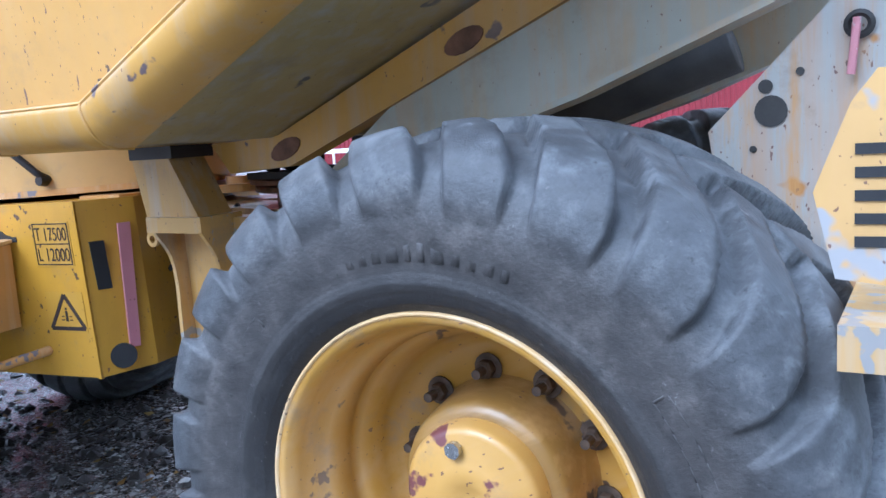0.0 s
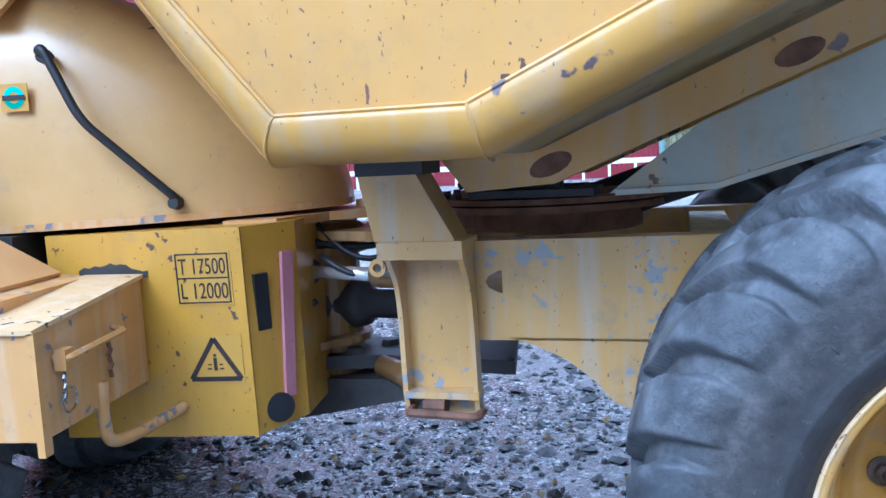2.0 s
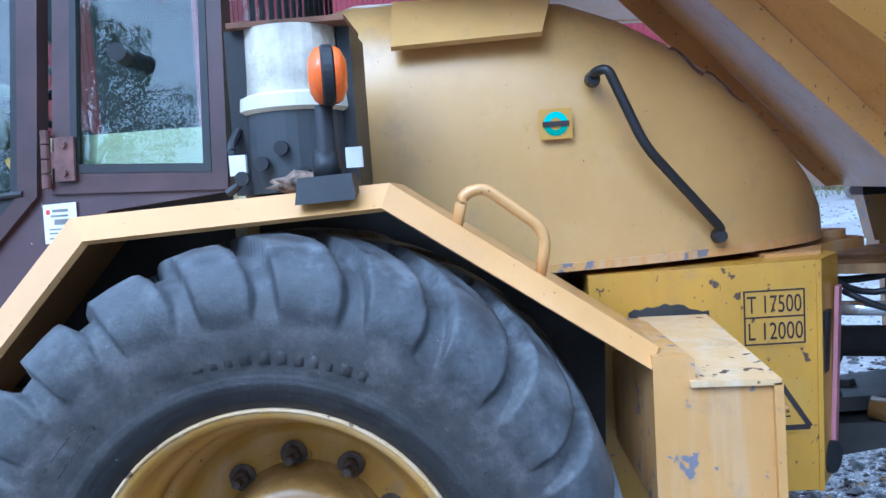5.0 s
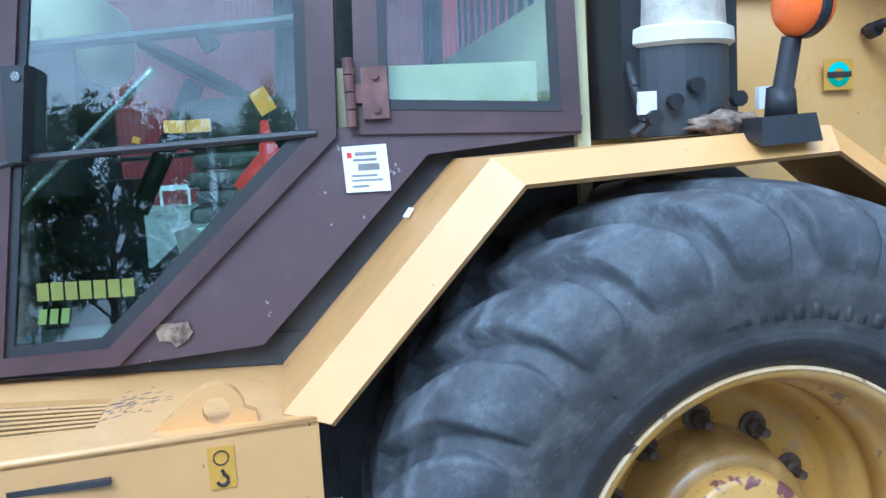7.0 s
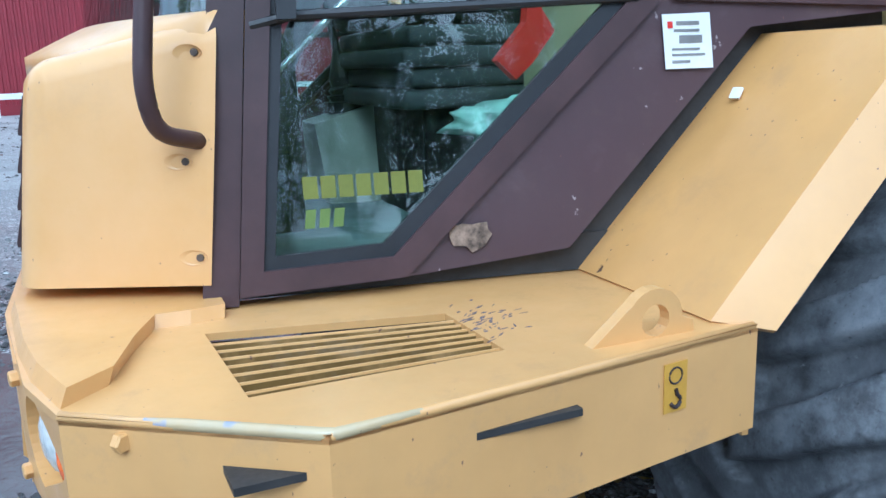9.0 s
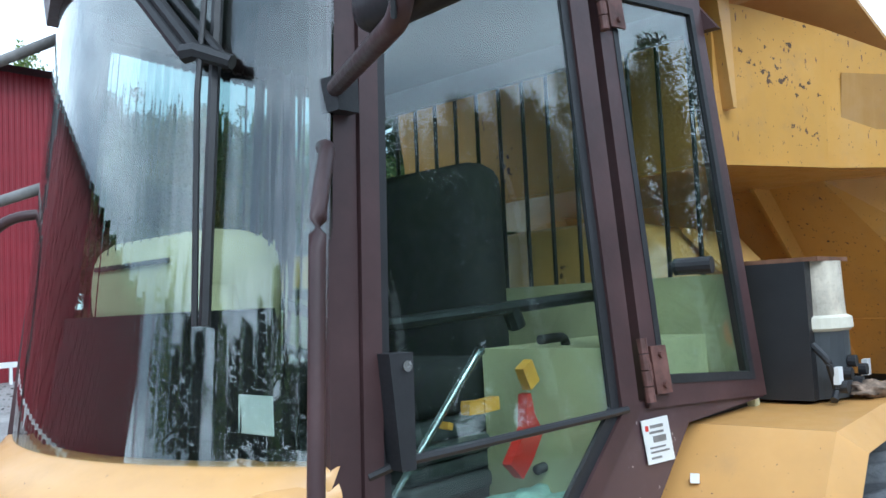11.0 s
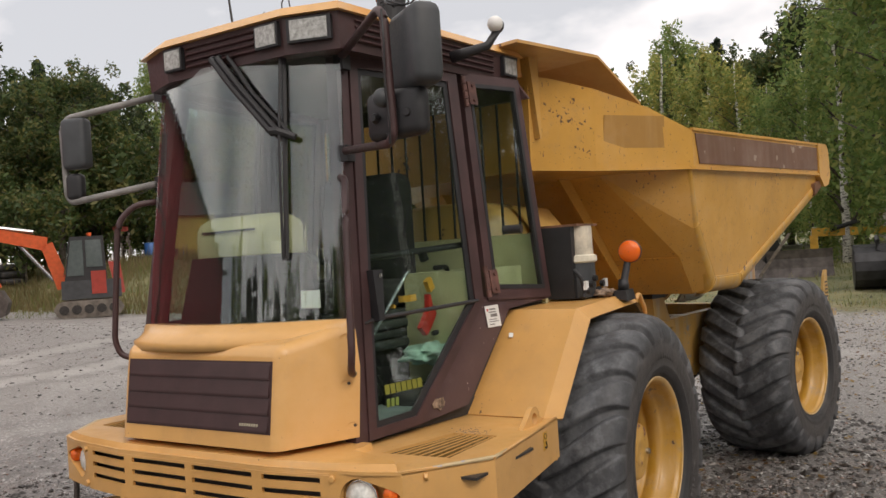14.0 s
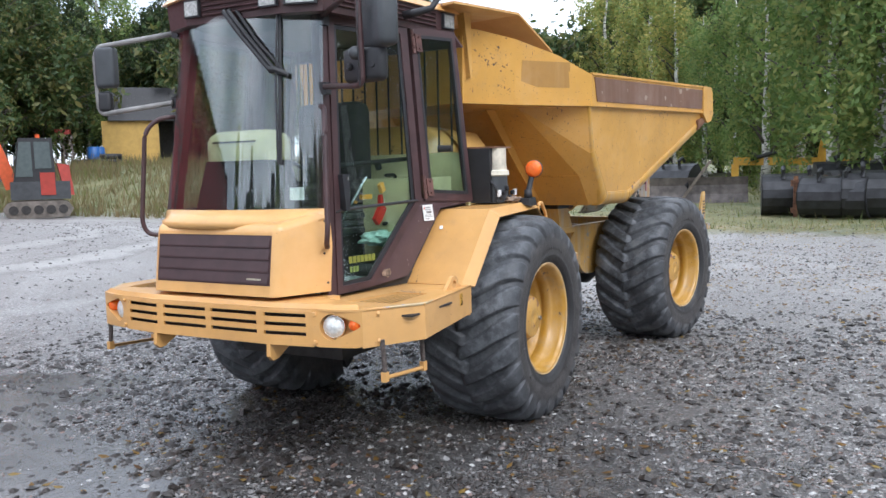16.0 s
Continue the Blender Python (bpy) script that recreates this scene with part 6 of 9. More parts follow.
def cab_side(f):
    left = f is not far_side
    # pillar
    bm = B()
    sheet(bm, S, [(-1.517, 0.985), (-1.458, 0.985), (-1.279, 2.54), (-1.338, 2.54)], -0.06, 0.004, f)
    tp("front_pillar", bevelled(bm, 0.010, 2), M_brown)
    # door
    out_ = [(-1.455, 1.001), (-1.171, 1.013), (-0.680, 1.472), (-0.628, 2.545), (-1.275, 2.54)]
    inn_ = [(-1.412, 1.042), (-1.192, 1.050), (-0.737, 1.477), (-0.695, 2.500), (-1.238, 2.495)]
    bm = B()
    frame_ring(bm, S, out_, inn_, -0.03, 0.012, f)
    door = tp("cab_door", bevelled(bm, 0.004, 1), M_brown, "brown steel framed glass cab door")
    bm = B()
    rub = [(-1.391, 1.065), (-1.207, 1.073), (-0.763, 1.490), (-0.720, 2.474), (-1.219, 2.470)]
    frame_ring(bm, S, inn_, rub, -0.010, 0.004, f)
    tp("window_seal", bm, M_black, parent=door)
    bm = B()
    sheet(bm, S, [(-1.411, 1.044), (-1.193, 1.052), (-0.740, 1.476), (-1.361, 1.452)], -0.005, 0.0, f)
    pane("lower_pane", bm, M_glass, door, "tinted lower door pane")
    bm = B()
    sheet(bm, S, [(-1.360, 1.462), (-0.738, 1.486), (-0.696, 2.499), (-1.239, 2.494)], -0.005, 0.0, f)
    pane("upper_pane", bm, M_glass, door, "tinted upper door pane")
    bm = B()
    tube(bm, [f(S(-1.395, 1.447, 0.006)), f(S(-1.33, 1.462, 0.01)), f(S(-0.72, 1.482, 0.01))], 0.009, 8)
    tp("pane_joint", bm, M_black, parent=door)
    # handle
    bm = B()
    sheet(bm, S, [(-1.352, 1.455), (-1.322, 1.455), (-1.300, 1.655), (-1.350, 1.655)], 0.004, 0.05, f)
    tp("door_handle", bevelled(bm, 0.010, 2), M_black, "black door handle with lock", parent=door)
    bm = B()
    cyl(bm, f(S(-1.318, 1.632, 0.05)), f(S(-1.318, 1.632, 0.056)), 0.010, 12)
    tp("lock", bm, M_steel, parent=door)
    for zc in (1.56, 2.46):
        bm = B()
        x = -0.668 + (zc - 1.5) * 0.058
        for k in range(4):
            cyl(bm, f(S(x + 0.02, zc - 0.07 + k * 0.037, 0.018)), f(S(x + 0.02, zc - 0.036 + k * 0.037, 0.018)), 0.012, 10)
        sheet(bm, S, [(x + 0.045, zc - 0.055), (x + 0.10, zc - 0.055), (x + 0.10, zc + 0.055), (x + 0.045, zc + 0.055)], 0.012, 0.02, f)
        sheet(bm, S, [(x + 0.02, zc - 0.02), (x + 0.06, zc - 0.02), (x + 0.06, zc + 0.02), (x + 0.02, zc + 0.02)], 0.010, 0.016, f)
        for dz in (-0.035, 0.035):
            cyl(bm, f(S(x + 0.075, zc + dz, 0.02)), f(S(x + 0.075, zc + dz, 0.028)), 0.008, 8)
        tp("hinge", bm, M_rustbrown, "rusty brown hinge", parent=door)
    # lower panel and rear window
    bm = B()
    sheet(bm, S, [(-1.215, 1.005), (-0.868, 1.037), (-0.492, 1.424), (-0.165, 1.450), (-0.160, 1.490), (-0.70, 1.492), (-0.735, 1.470)], -0.035, -0.004, f)
    tp("cab_panel", bm, M_brown_worn, "brown steel cab panel, scuffed and rust-eaten at the foot")
    bm = B()
    sheet(bm, S, [(-0.94, 1.0), (-0.17, 1.0), (-0.17, 1.45), (-0.56, 1.43)], -0.060, -0.050, f)
    tp("inner_panel", bm, M_dark)
    bm = B()
    sheet(bm, S, [(-1.49, 0.984), (-0.20, 0.984), (-0.20, 1.07), (-1.49, 1.035)], -0.075, -0.045, f)
    tp("cab_sill", bm, M_dark)
    bm = B()
    frame_ring(bm, S, [(-0.640, 1.475), (-0.165, 1.455), (-0.150, 2.57), (-0.590, 2.555)], [(-0.585, 1.525), (-0.205, 1.500), (-0.190, 2.525), (-0.545, 2.510)], -0.04, 0.006, f)
    rw = tp("rear_side_window", bevelled(bm, 0.004, 1), M_brown, "brown framed rear side window")
    bm = B()
    frame_ring(bm, S, [(-0.585, 1.525), (-0.205, 1.500), (-0.190, 2.525), (-0.545, 2.510)], [(-0.565, 1.545), (-0.225, 1.522), (-0.208, 2.505), (-0.527, 2.492)], -0.01, 0.008, f)
    tp("window_seal", bm, M_black, parent=rw)
    bm = B()
    sheet(bm, S, [(-0.583, 1.527), (-0.207, 1.502), (-0.192, 2.523), (-0.547, 2.508)], -0.006, 0.0, f)
    pane("pane", bm, M_glass, rw, "tinted rear side pane")
    bm = B()
    cyl(bm, f(S(-0.43, 1.80, -0.02)), f(S(-0.40, 1.80, 0.07)), 0.022, 14)
    tp("window_knob", bm, M_black, parent=rw)
    if left:
        bm = B()
        tube(bm, bend([S(-1.405, 2.03, 0.002), S(-1.425, 2.02, 0.05), S(-1.490, 1.90, 0.105), S(-1.558, 1.36, 0.105), S(-1.550, 1.285, 0.075), S(-1.478, 1.262, 0.0)], 0.07), 0.0145, 12)
        tp("grab_rail", bm, M_brown, "brown tubular grab rail", smooth=True)


cab_side(lambda p: p)
cab_side(far_side)
# hole left by rust at the foot of the near panel
bm = B()
rng = random.Random(4)
pts = []
for k in range(14):
    a = 2 * math.pi * k / 14
    r = 0.032 * (0.55 + 0.8 * rng.random())
    pts.append((-1.043 + 1.25 * r * math.cos(a), 1.075 + r * math.sin(a)))
hull8(bm, [S(x, z, 0.0015) for x, z in pts], [S(x, z, 0.004) for x, z in pts])
tp("rust_patch", bm, M_filler, "crumbling rust and filler")
# raised lip of the nose in which the windscreen stands
bm = B()
rows = []
for k in range(29):
    y = 0.70 + 1.10 * k / 28
    x = W(y, 1.47)[0]
    e = min(1.0, min(y - 0.70, 1.80 - y) / 0.12)
    rows.append([bm.verts.new(p) for p in ((x + 0.05, y, 1.38), (x + 0.05, y, 1.474), (x - 0.012, y, 1.474), (x - 0.022, y, 1.470), (x - 0.030 - 0.03 * e, y, 1.456 - 0.004 * e), (x - 0.034 - 0.095 * e, y, 1.418), (x - 0.034 - 0.095 * e, y, 1.38))])
for a, b in zip(rows, rows[1:]):
    for i in range(7):
        bm.faces.new((a[i], a[(i + 1) % 7], b[(i + 1) % 7], b[i]))
bm.faces.new(rows[0])
bm.faces.new(rows[-1][::-1])
bmesh.ops.recalc_face_normals(bm, faces=bm.faces)
tp("screen_seat", bm, M_nose, parent=nose, smooth=True)
# windscreen
ys = [0.70 + 1.10 * k / 44 for k in range(45)]
bm = B()
grids = []
for o in (0.0, 0.006):
    grids.append([[bm.verts.new(W(YC + (y - YC) * (1 - 0.11 * (z - 1.0) / 1.5), z, o)) for y in ys] for z in (1.40, 2.56)])
for rows in grids:
    for a, b in zip(rows, rows[1:]):
        for i in range(len(ys) - 1):
            bm.faces.new((a[i], a[i + 1], b[i + 1], b[i]))
rims = [g[0] + [r[-1] for r in g[1:]] + g[-1][-2::-1] + [r[0] for r in g[-2:0:-1]] for g in grids]
for i in range(len(rims[0])):
    j = (i + 1) % len(rims[0])
    bm.faces.new((rims[0][i], rims[0][j], rims[1][j], rims[1][i]))
bmesh.ops.recalc_face_normals(bm, faces=bm.faces)
ws = tp("windscreen", bm, M_screen, "large tinted windscreen")
ws.visible_shadow = False
bm = B()
box(bm, -1.46, -0.2, 0.70, 1.80, 1.0, 1.03)
tp("cab_floor", bm, M_mat, "grey cab floor")
bm = B()
plate(bm, [(-0.17, 0.47, 1.03), (-0.17, 2 * YC - 0.47, 1.03), (-0.16, 2 * YC - 0.52, 1.78), (-0.16, 0.52, 1.78)], (0.03, 0, 0))
tp("rear_wall", bm, M_cream, "pale cream trim panel behind the seat")
bm = B()
for k in range(13):
    y = 0.64 + k * 0.1
    cyl(bm, (-0.12, y, 1.78), (-0.11, y, 2.56), 0.008, 6)
tp("rear_guard", bm, M_black, "black bars over the rear window")
bm = B()
plate(bm, [(-0.15, 0.53, 2.47), (-0.15, 2 * YC - 0.53, 2.47), (-0.15, 2 * YC - 0.60, 2.57), (-0.15, 0.60, 2.57)], (0.03, 0, 0))
tp("rear_header", bm, M_brown)
bm = B()
plate(bm, [(-1.40, 0.84, 2.535), (-0.14, 0.64, 2.555), (-0.14, 2 * YC - 0.64, 2.555), (-1.40, 2 * YC - 0.84, 2.535)], (0, 0, 0.02))
tp("headlining", bm, M_dark)


def cushion(bm, x0, x1, y0, y1, z0, z1, w):
    sub = B()
    box(sub, x0, x1, y0, y1, z0, z1)
    bmesh.ops.bevel(sub, geom=sub.edges[:], offset=w, segments=4, affect="EDGES", profile=0.5)
    me = bpy.data.meshes.new("tmp")
    sub.to_mesh(me)
    sub.free()
    bm.from_mesh(me)
    bpy.data.meshes.remove(me)


bm = B()
cushion(bm, -0.72, -0.55, 0.98, 1.50, 1.52, 2.12, 0.07)
seat = tp("seat", bm, M_darkcloth, "dark cloth driver's seat", smooth=True)
bm = B()
cushion(bm, -1.06, -0.55, 0.97, 1.50, 1.46, 1.60, 0.055)
bmx = B()
box(bmx, -0.98, -0.58, 0.99, 1.46, 1.03, 1.285)
tp("seat_pedestal", bevelled(bmx, 0.012, 2), M_black, parent=seat)
tp("seat_cushion", bm, M_darkcloth, parent=seat, smooth=True)
bm = B()
for k in range(4):
    cushion(bm, -1.04 + 0.018 * (k % 2), -0.56, 0.94 + 0.01 * (k % 2), 1.50, 1.28 + k * 0.045, 1.322 + k * 0.045, 0.014)
tp("seat_bellows", bm, M_bellows, "black ribbed rubber seat base", parent=seat, smooth=True)
bm = B()
cushion(bm, -1.475, -1.22, 1.08, 1.585, 1.68, 1.925, 0.085)
hull8(bm, [(-1.46, 0.985, 1.42), (-1.40, 0.985, 1.42), (-1.40, 1.05, 1.42), (-1.46, 1.05, 1.42)], [(-1.455, 1.075, 1.80), (-1.38, 1.075, 1.80), (-1.38, 1.14, 1.80), (-1.455, 1.14, 1.80)])
cw = tp("console_cowl", bm, M_cream, "rounded cream console cowl", smooth=True)
bm = B()
box(bm, -1.481, -1.474, 1.17, 1.49, 1.852, 1.862)
tp("cowl_slot", bm, M_dark, parent=cw)
bm = B()
hull8(bm, [(-1.545, 0.967, 1.37), (-1.30, 0.967, 1.37), (-1.30, 1.56, 1.37), (-1.600, 1.56, 1.37)], [(-1.508, 1.055, 1.748), (-1.30, 1.055, 1.748), (-1.30, 1.465, 1.748), (-1.562, 1.465, 1.748)])
bevelled(bm, 0.025, 3)
box(bm, -1.43, -1.25, 1.02, 1.56, 1.03, 1.40)
tp("dashboard", bm, M_dashblack, "black dashboard housing under the cowl")
bm = B()
box(bm, -0.75, -0.22, 0.60, 0.95, 1.03, 1.62)
tp("side_console", bevelled(bm, 0.03, 3), M_cream, "cream side console")
bm = B()
hull8(bm, [(-1.11, 1.34, 1.03), (-0.86, 1.30, 1.03), (-0.86, 1.56, 1.03), (-1.11, 1.56, 1.03)], [(-1.135, 1.36, 1.235), (-0.925, 1.34, 1.290), (-0.90, 1.54, 1.290), (-1.125, 1.54, 1.235)])
lb = tp("lever_box", bevelled(bm, 0.022, 3), M_trim, "pale cream gear lever box", smooth=False)
bm = B()
tube(bm, [(-1.02, 1.45, 1.255), (-1.02, 1.45, 1.285), (-1.02, 1.45, 1.290), (-1.022, 1.45, 1.305), (-1.022, 1.45, 1.31), (-1.025, 1.45, 1.325), (-1.027, 1.45, 1.33), (-1.03, 1.45, 1.35), (-1.04, 1.45, 1.42), (-1.065, 1.45, 1.56), (-1.067, 1.45, 1.60)],
     [0.060, 0.058, 0.046, 0.052, 0.040, 0.046, 0.034, 0.036, 0.011, 0.010, 0.020], 14)
tp("gear_lever", bm, M_black, "black lever with rubber boot", parent=lb)
bm = B()
lathe(bm, [(-0.014, 0.19), (0.0, 0.204), (0.014, 0.19), (0.0, 0.176), (-0.014, 0.19)], 36)
m = pose(-1.02, 1.40, 1.70, 60, 0, -90)
tp("steering_wheel", bm, M_black, "black steering wheel", m, True)
bm = B()
cyl(bm, (-1.04, 1.40, 1.68), (-1.24, 1.40, 1.30), 0.03)
tp("steering_column", bm, M_black)
bm = B()
tube(bm, [(-1.35, 0.74, 1.70), (-0.66, 0.66, 1.74)], 0.014, 8)
tube(bm, [(-0.95, 0.70, 1.72), (-0.93, 0.70, 1.68)], 0.02, 8)
tp("window_bar", bm, M_black, "black bar across the door window")
bm = B()
plate(bm, [(-0.915, 0.75, 1.378), (-0.873, 0.75, 1.340), (-0.835, 0.75, 1.372), (-0.786, 0.75, 1.432), (-0.815, 0.75, 1.475), (-0.826, 0.75, 1.525), (-0.842, 0.75, 1.522), (-0.850, 0.75, 1.45)], (0, 0.025, 0))
bevelled(bm, 0.006, 1)
tp("red_tag", bm, M_redplastic, "red plastic tag beside the seat")
rng = random.Random(9)
bm = B()
bmesh.ops.create_icosphere(bm, subdivisions=4, radius=1)
for v in bm.verts:
    n = noise.noise(v.co * 2.2) + 0.5 * noise.noise(v.co * 5)
    v.co = Vector((v.co.x * 0.14, v.co.y * 0.10, v.co.z * 0.045)) * (1 + 0.45 * n)
rag = tagged(part("rag", bm, M_teal_cloth, None, "", pose(-0.845, 0.76, 1.258), True), "crumpled pale green rag on a dark bin", "rag")
bm = B()
lathe(bm, [(0.0, 0.0), (0.0, 0.085), (0.165, 0.105), (0.175, 0.112), (0.190, 0.112), (0.190, 0.098), (0.02, 0.078), (0.02, 0.0)], 28)
bmesh.ops.rotate(bm, verts=bm.verts, cent=(0, 0, 0), matrix=Matrix.Rotation(radians(-90), 3, "Y"))
tagged(part("floor_bin", bm, M_black, None, "", pose(-0.845, 0.775, 1.036), True), "small black plastic bin on the cab floor", "bin")
bm = B()
tube(bm, [(-1.37, 0.70, 1.357), (-1.355, 0.70, 1.370), (-1.075, 0.70, 1.628), (-1.06, 0.70, 1.641)], [0.008, 0.006, 0.009, 0.013], 10)
tp("door_strut", bm, M_steel, "thin gas strut inside the door", smooth=True)
bm = B()
tube(bm, bend([(-0.735, 0.78, 1.640), (-0.625, 0.78, 1.642), (-0.665, 0.78, 1.348), (-0.78, 0.78, 1.340)], 0.03), 0.012, 10)
tp("seat_arm_loop", bm, M_black, "black tubular loop beside the seat", smooth=True)
bm = B()
box(bm, -1.478, -1.475, 0.835, 0.935, 1.52, 1.59)
tp("windscreen_slip", bm, M_paper, "pale paper slip behind the windscreen")

# decals on glass and panel
for k in range(7):
    bm = B()
    x0 = -1.335 + k * 0.030
    sheet(bm, S, [(x0, 1.158), (x0 + 0.025, 1.158), (x0 + 0.025, 1.196), (x0, 1.196)], 0.001, 0.0025, lambda p: p)
    tp("decal_bar", bm, M_decal_yellow, "yellow lettering bar on the pane")
bm = B()
for k in range(3):
    x0 = -1.338 + k * 0.024
    sheet(bm, S, [(x0, 1.108), (x0 + 0.017, 1.108), (x0 + 0.022, 1.140), (x0 + 0.005, 1.140)], 0.001, 0.0025, lambda p: p)
tp("decal_bar", bm, M_decal_green, "pale green lettering bar on the pane")
bm = B()
sheet(bm, S, [(-0.668, 1.352), (-0.574, 1.352), (-0.578, 1.452), (-0.672, 1.450)], 0.001, 0.003, lambda p: p)
stk = tp("inspection_sticker", bm, M_white, "white printed inspection sticker")
bm = B()
for z0, z1, x0, x1 in ((1.430, 1.437, -0.645, -0.60), (1.418, 1.423, -0.650, -0.60), (1.398, 1.412, -0.640, -0.595), (1.385, 1.389, -0.655, -0.60), (1.375, 1.379, -0.655, -0.59), (1.362, 1.367, -0.655, -0.62)):
    sheet(bm, S, [(x0, z0), (x1, z0), (x1, z1), (x0, z1)], 0.003, 0.004, lambda p: p)
tp("print", bm, M_greytube, parent=stk)
bm = B()
sheet(bm, S, [(-0.662, 1.425), (-0.652, 1.425), (-0.652, 1.437), (-0.662, 1.437)], 0.003, 0.004, lambda p: p)
tp("print_mark", bm, M_redplastic, parent=stk)
for cx, cz, w, h, tilt in ((-1.032, 1.518, 0.048, 0.028, 3), (-0.980, 1.518, 0.050, 0.028, -2), (-0.833, 1.567, 0.040, 0.056, -28), (-1.118, 1.492, 0.016, 0.014, 20)):
    bm = B()
    box(bm, -w / 2, w / 2, -0.012, 0.012, -h / 2, h / 2)
    tp("yellow_tag", bevelled(bm, 0.004, 2), M_tag, "small orange-yellow tag inside the door", pose(cx, 0.752, cz, 0, tilt, 0))

# ---- roof ----
RF = [(-0.08, 0.610), (-1.43, 0.690), (-1.51, 0.915)]
RF = RF + [(x * 1.015, 2 * YC + 0.02 - y) for x, y in RF[::-1]]


def roof_loop(grow, z):
    c = Vector((-0.8, YC))
    return [(c.x + (x - c.x) * grow, c.y + (y - c.y) * grow, z + (0.018 if x > -1 else 0)) for x, y in RF]


bm = B()
hull8(bm, roof_loop(0.985, 2.535), roof_loop(1.0, 2.685))
fascia = tp("roof_fascia", bevelled(bm, 0.008, 2), M_brown, "brown louvred roof fascia")
bm = B()
hull8(bm, roof_loop(1.035, 2.682), roof_loop(0.99, 2.722))
tp("roof", bevelled(bm, 0.008, 2), M_cab_yellow, "flat yellow cab roof")


def on_face(i, s, z, o):
    a, b = Vector((*RF[i], 0)), Vector((*RF[i + 1], 0))
    d = (b - a).normalized()
    n = Vector((d.y, -d.x, 0))
    if (a + n - Vector((-0.8, YC, 0))).length < (a - Vector((-0.8, YC, 0))).length:
        n = -n
    p = a + (b - a) * s + n * (o - 0.004)
    return (p.x, p.y, z + (0.018 * (1 - s) if i == 0 else 0))


for i, s0, s1 in ((0, 0.18, 0.93), (2, 0.22, 0.80)):
    for k in range(4):
        z = 2.572 + k * 0.026
        bm = B()
        hull8(bm, [on_face(i, s0, z, 0.0), on_face(i, s0, z + 0.016, 0.0), on_face(i, s0, z + 0.004, 0.014)], [on_face(i, s1, z, 0.0), on_face(i, s1, z + 0.016, 0.0), on_face(i, s1, z + 0.004, 0.014)])
        tp("louvre", bm, M_brown, parent=fascia)


def work_lamp(i, s0, s1, z0=2.572, z1=2.668):
    bm = B()
    hull8(bm, [on_face(i, s0, z0, 0.0), on_face(i, s1, z0, 0.0), on_face(i, s1, z1, 0.0), on_face(i, s0, z1, 0.0)],
          [on_face(i, s0, z0, 0.022), on_face(i, s1, z0, 0.022), on_face(i, s1, z1, 0.022), on_face(i, s0, z1, 0.022)])
    la = tp("work_lamp", bevelled(bm, 0.005, 2), M_black, "rectangular work lamp in the roof edge")
    e = (s1 - s0) * 0.08
    bm = B()
    hull8(bm, [on_face(i, s0 + e, z0 + 0.008, 0.020), on_face(i, s1 - e, z0 + 0.008, 0.020), on_face(i, s1 - e, z1 - 0.008, 0.020), on_face(i, s0 + e, z1 - 0.008, 0.020)],
          [on_face(i, s0 + e, z0 + 0.008, 0.026), on_face(i, s1 - e, z0 + 0.008, 0.026), on_face(i, s1 - e, z1 - 0.008, 0.026), on_face(i, s0 + e, z1 - 0.008, 0.026)])
    tp("lamp_glass", bm, M_workglass, "fluted lamp glass", parent=la)


work_lamp(2, 0.02, 0.20)
work_lamp(2, 0.82, 0.98)
work_lamp(1, 0.12, 0.90)
work_lamp(0, 0.03, 0.125)
bm = B()
tube(bm, [(-1.40, 1.30, 2.70), (-1.42, 1.31, 2.95), (-1.46, 1.34, 3.25), (-1.50, 1.36, 3.55)], [0.006, 0.004, 0.003, 0.002], 6)
tp("antenna", bm, M_black, "thin whip antenna")
bm = B()
tube(bm, [(-1.36, 1.05, 2.70), (-1.36, 1.05, 2.80), (-1.36, 1.02, 2.86), (-1.35, 1.00, 2.72)], 0.003, 5)
tp("wire_stub", bm, M_black)
# beacon on the roof
bm = B()
cyl(bm, (-1.07, 0.69, 2.70), (-1.07, 0.69, 2.80), 0.062, 20)
bc = tp("beacon", bm, M_black, "orange warning beacon")
bm = B()
prof = [(2.80, 0.066), (2.84, 0.068), (2.92, 0.066), (2.955, 0.056), (2.975, 0.036), (2.98, 0.001)]
rings = [[bm.verts.new((-1.07 + r * math.cos(t), 0.69 + r * math.sin(t), z)) for t in (2 * math.pi * k / 24 for k in range(24))] for z, r in prof]
for a, b in zip(rings, rings[1:]):
    for k in range(24):
        bm.faces.new((a[k], a[(k + 1) % 24], b[(k + 1) % 24], b[k]))
tp("dome", bm, M_orange, "orange dome", parent=bc, smooth=True)
# ball-shaped lamp on a bent arm
bm = B()
tube(bm, [(-0.72, 0.62, 2.60), (-0.70, 0.54, 2.612), (-0.66, 0.46, 2.635), (-0.63, 0.425, 2.70)], [0.028, 0.024, 0.020, 0.018], 10)
al = tp("side_marker", bm, M_black, "black bent arm with a white and black round marker lamp", smooth=True)
bm = B()
bmesh.ops.create_uvsphere(bm, u_segments=18, v_segments=12, radius=0.036)
tp("marker_glass", bm, M_white, m=pose(-0.642, 0.425, 2.73), parent=al, smooth=True)
bm = B()
bmesh.ops.create_uvsphere(bm, u_segments=18, v_segments=12, radius=0.036)
tp("marker_back", bm, M_black, m=pose(-0.618, 0.432, 2.728), parent=al, smooth=True)


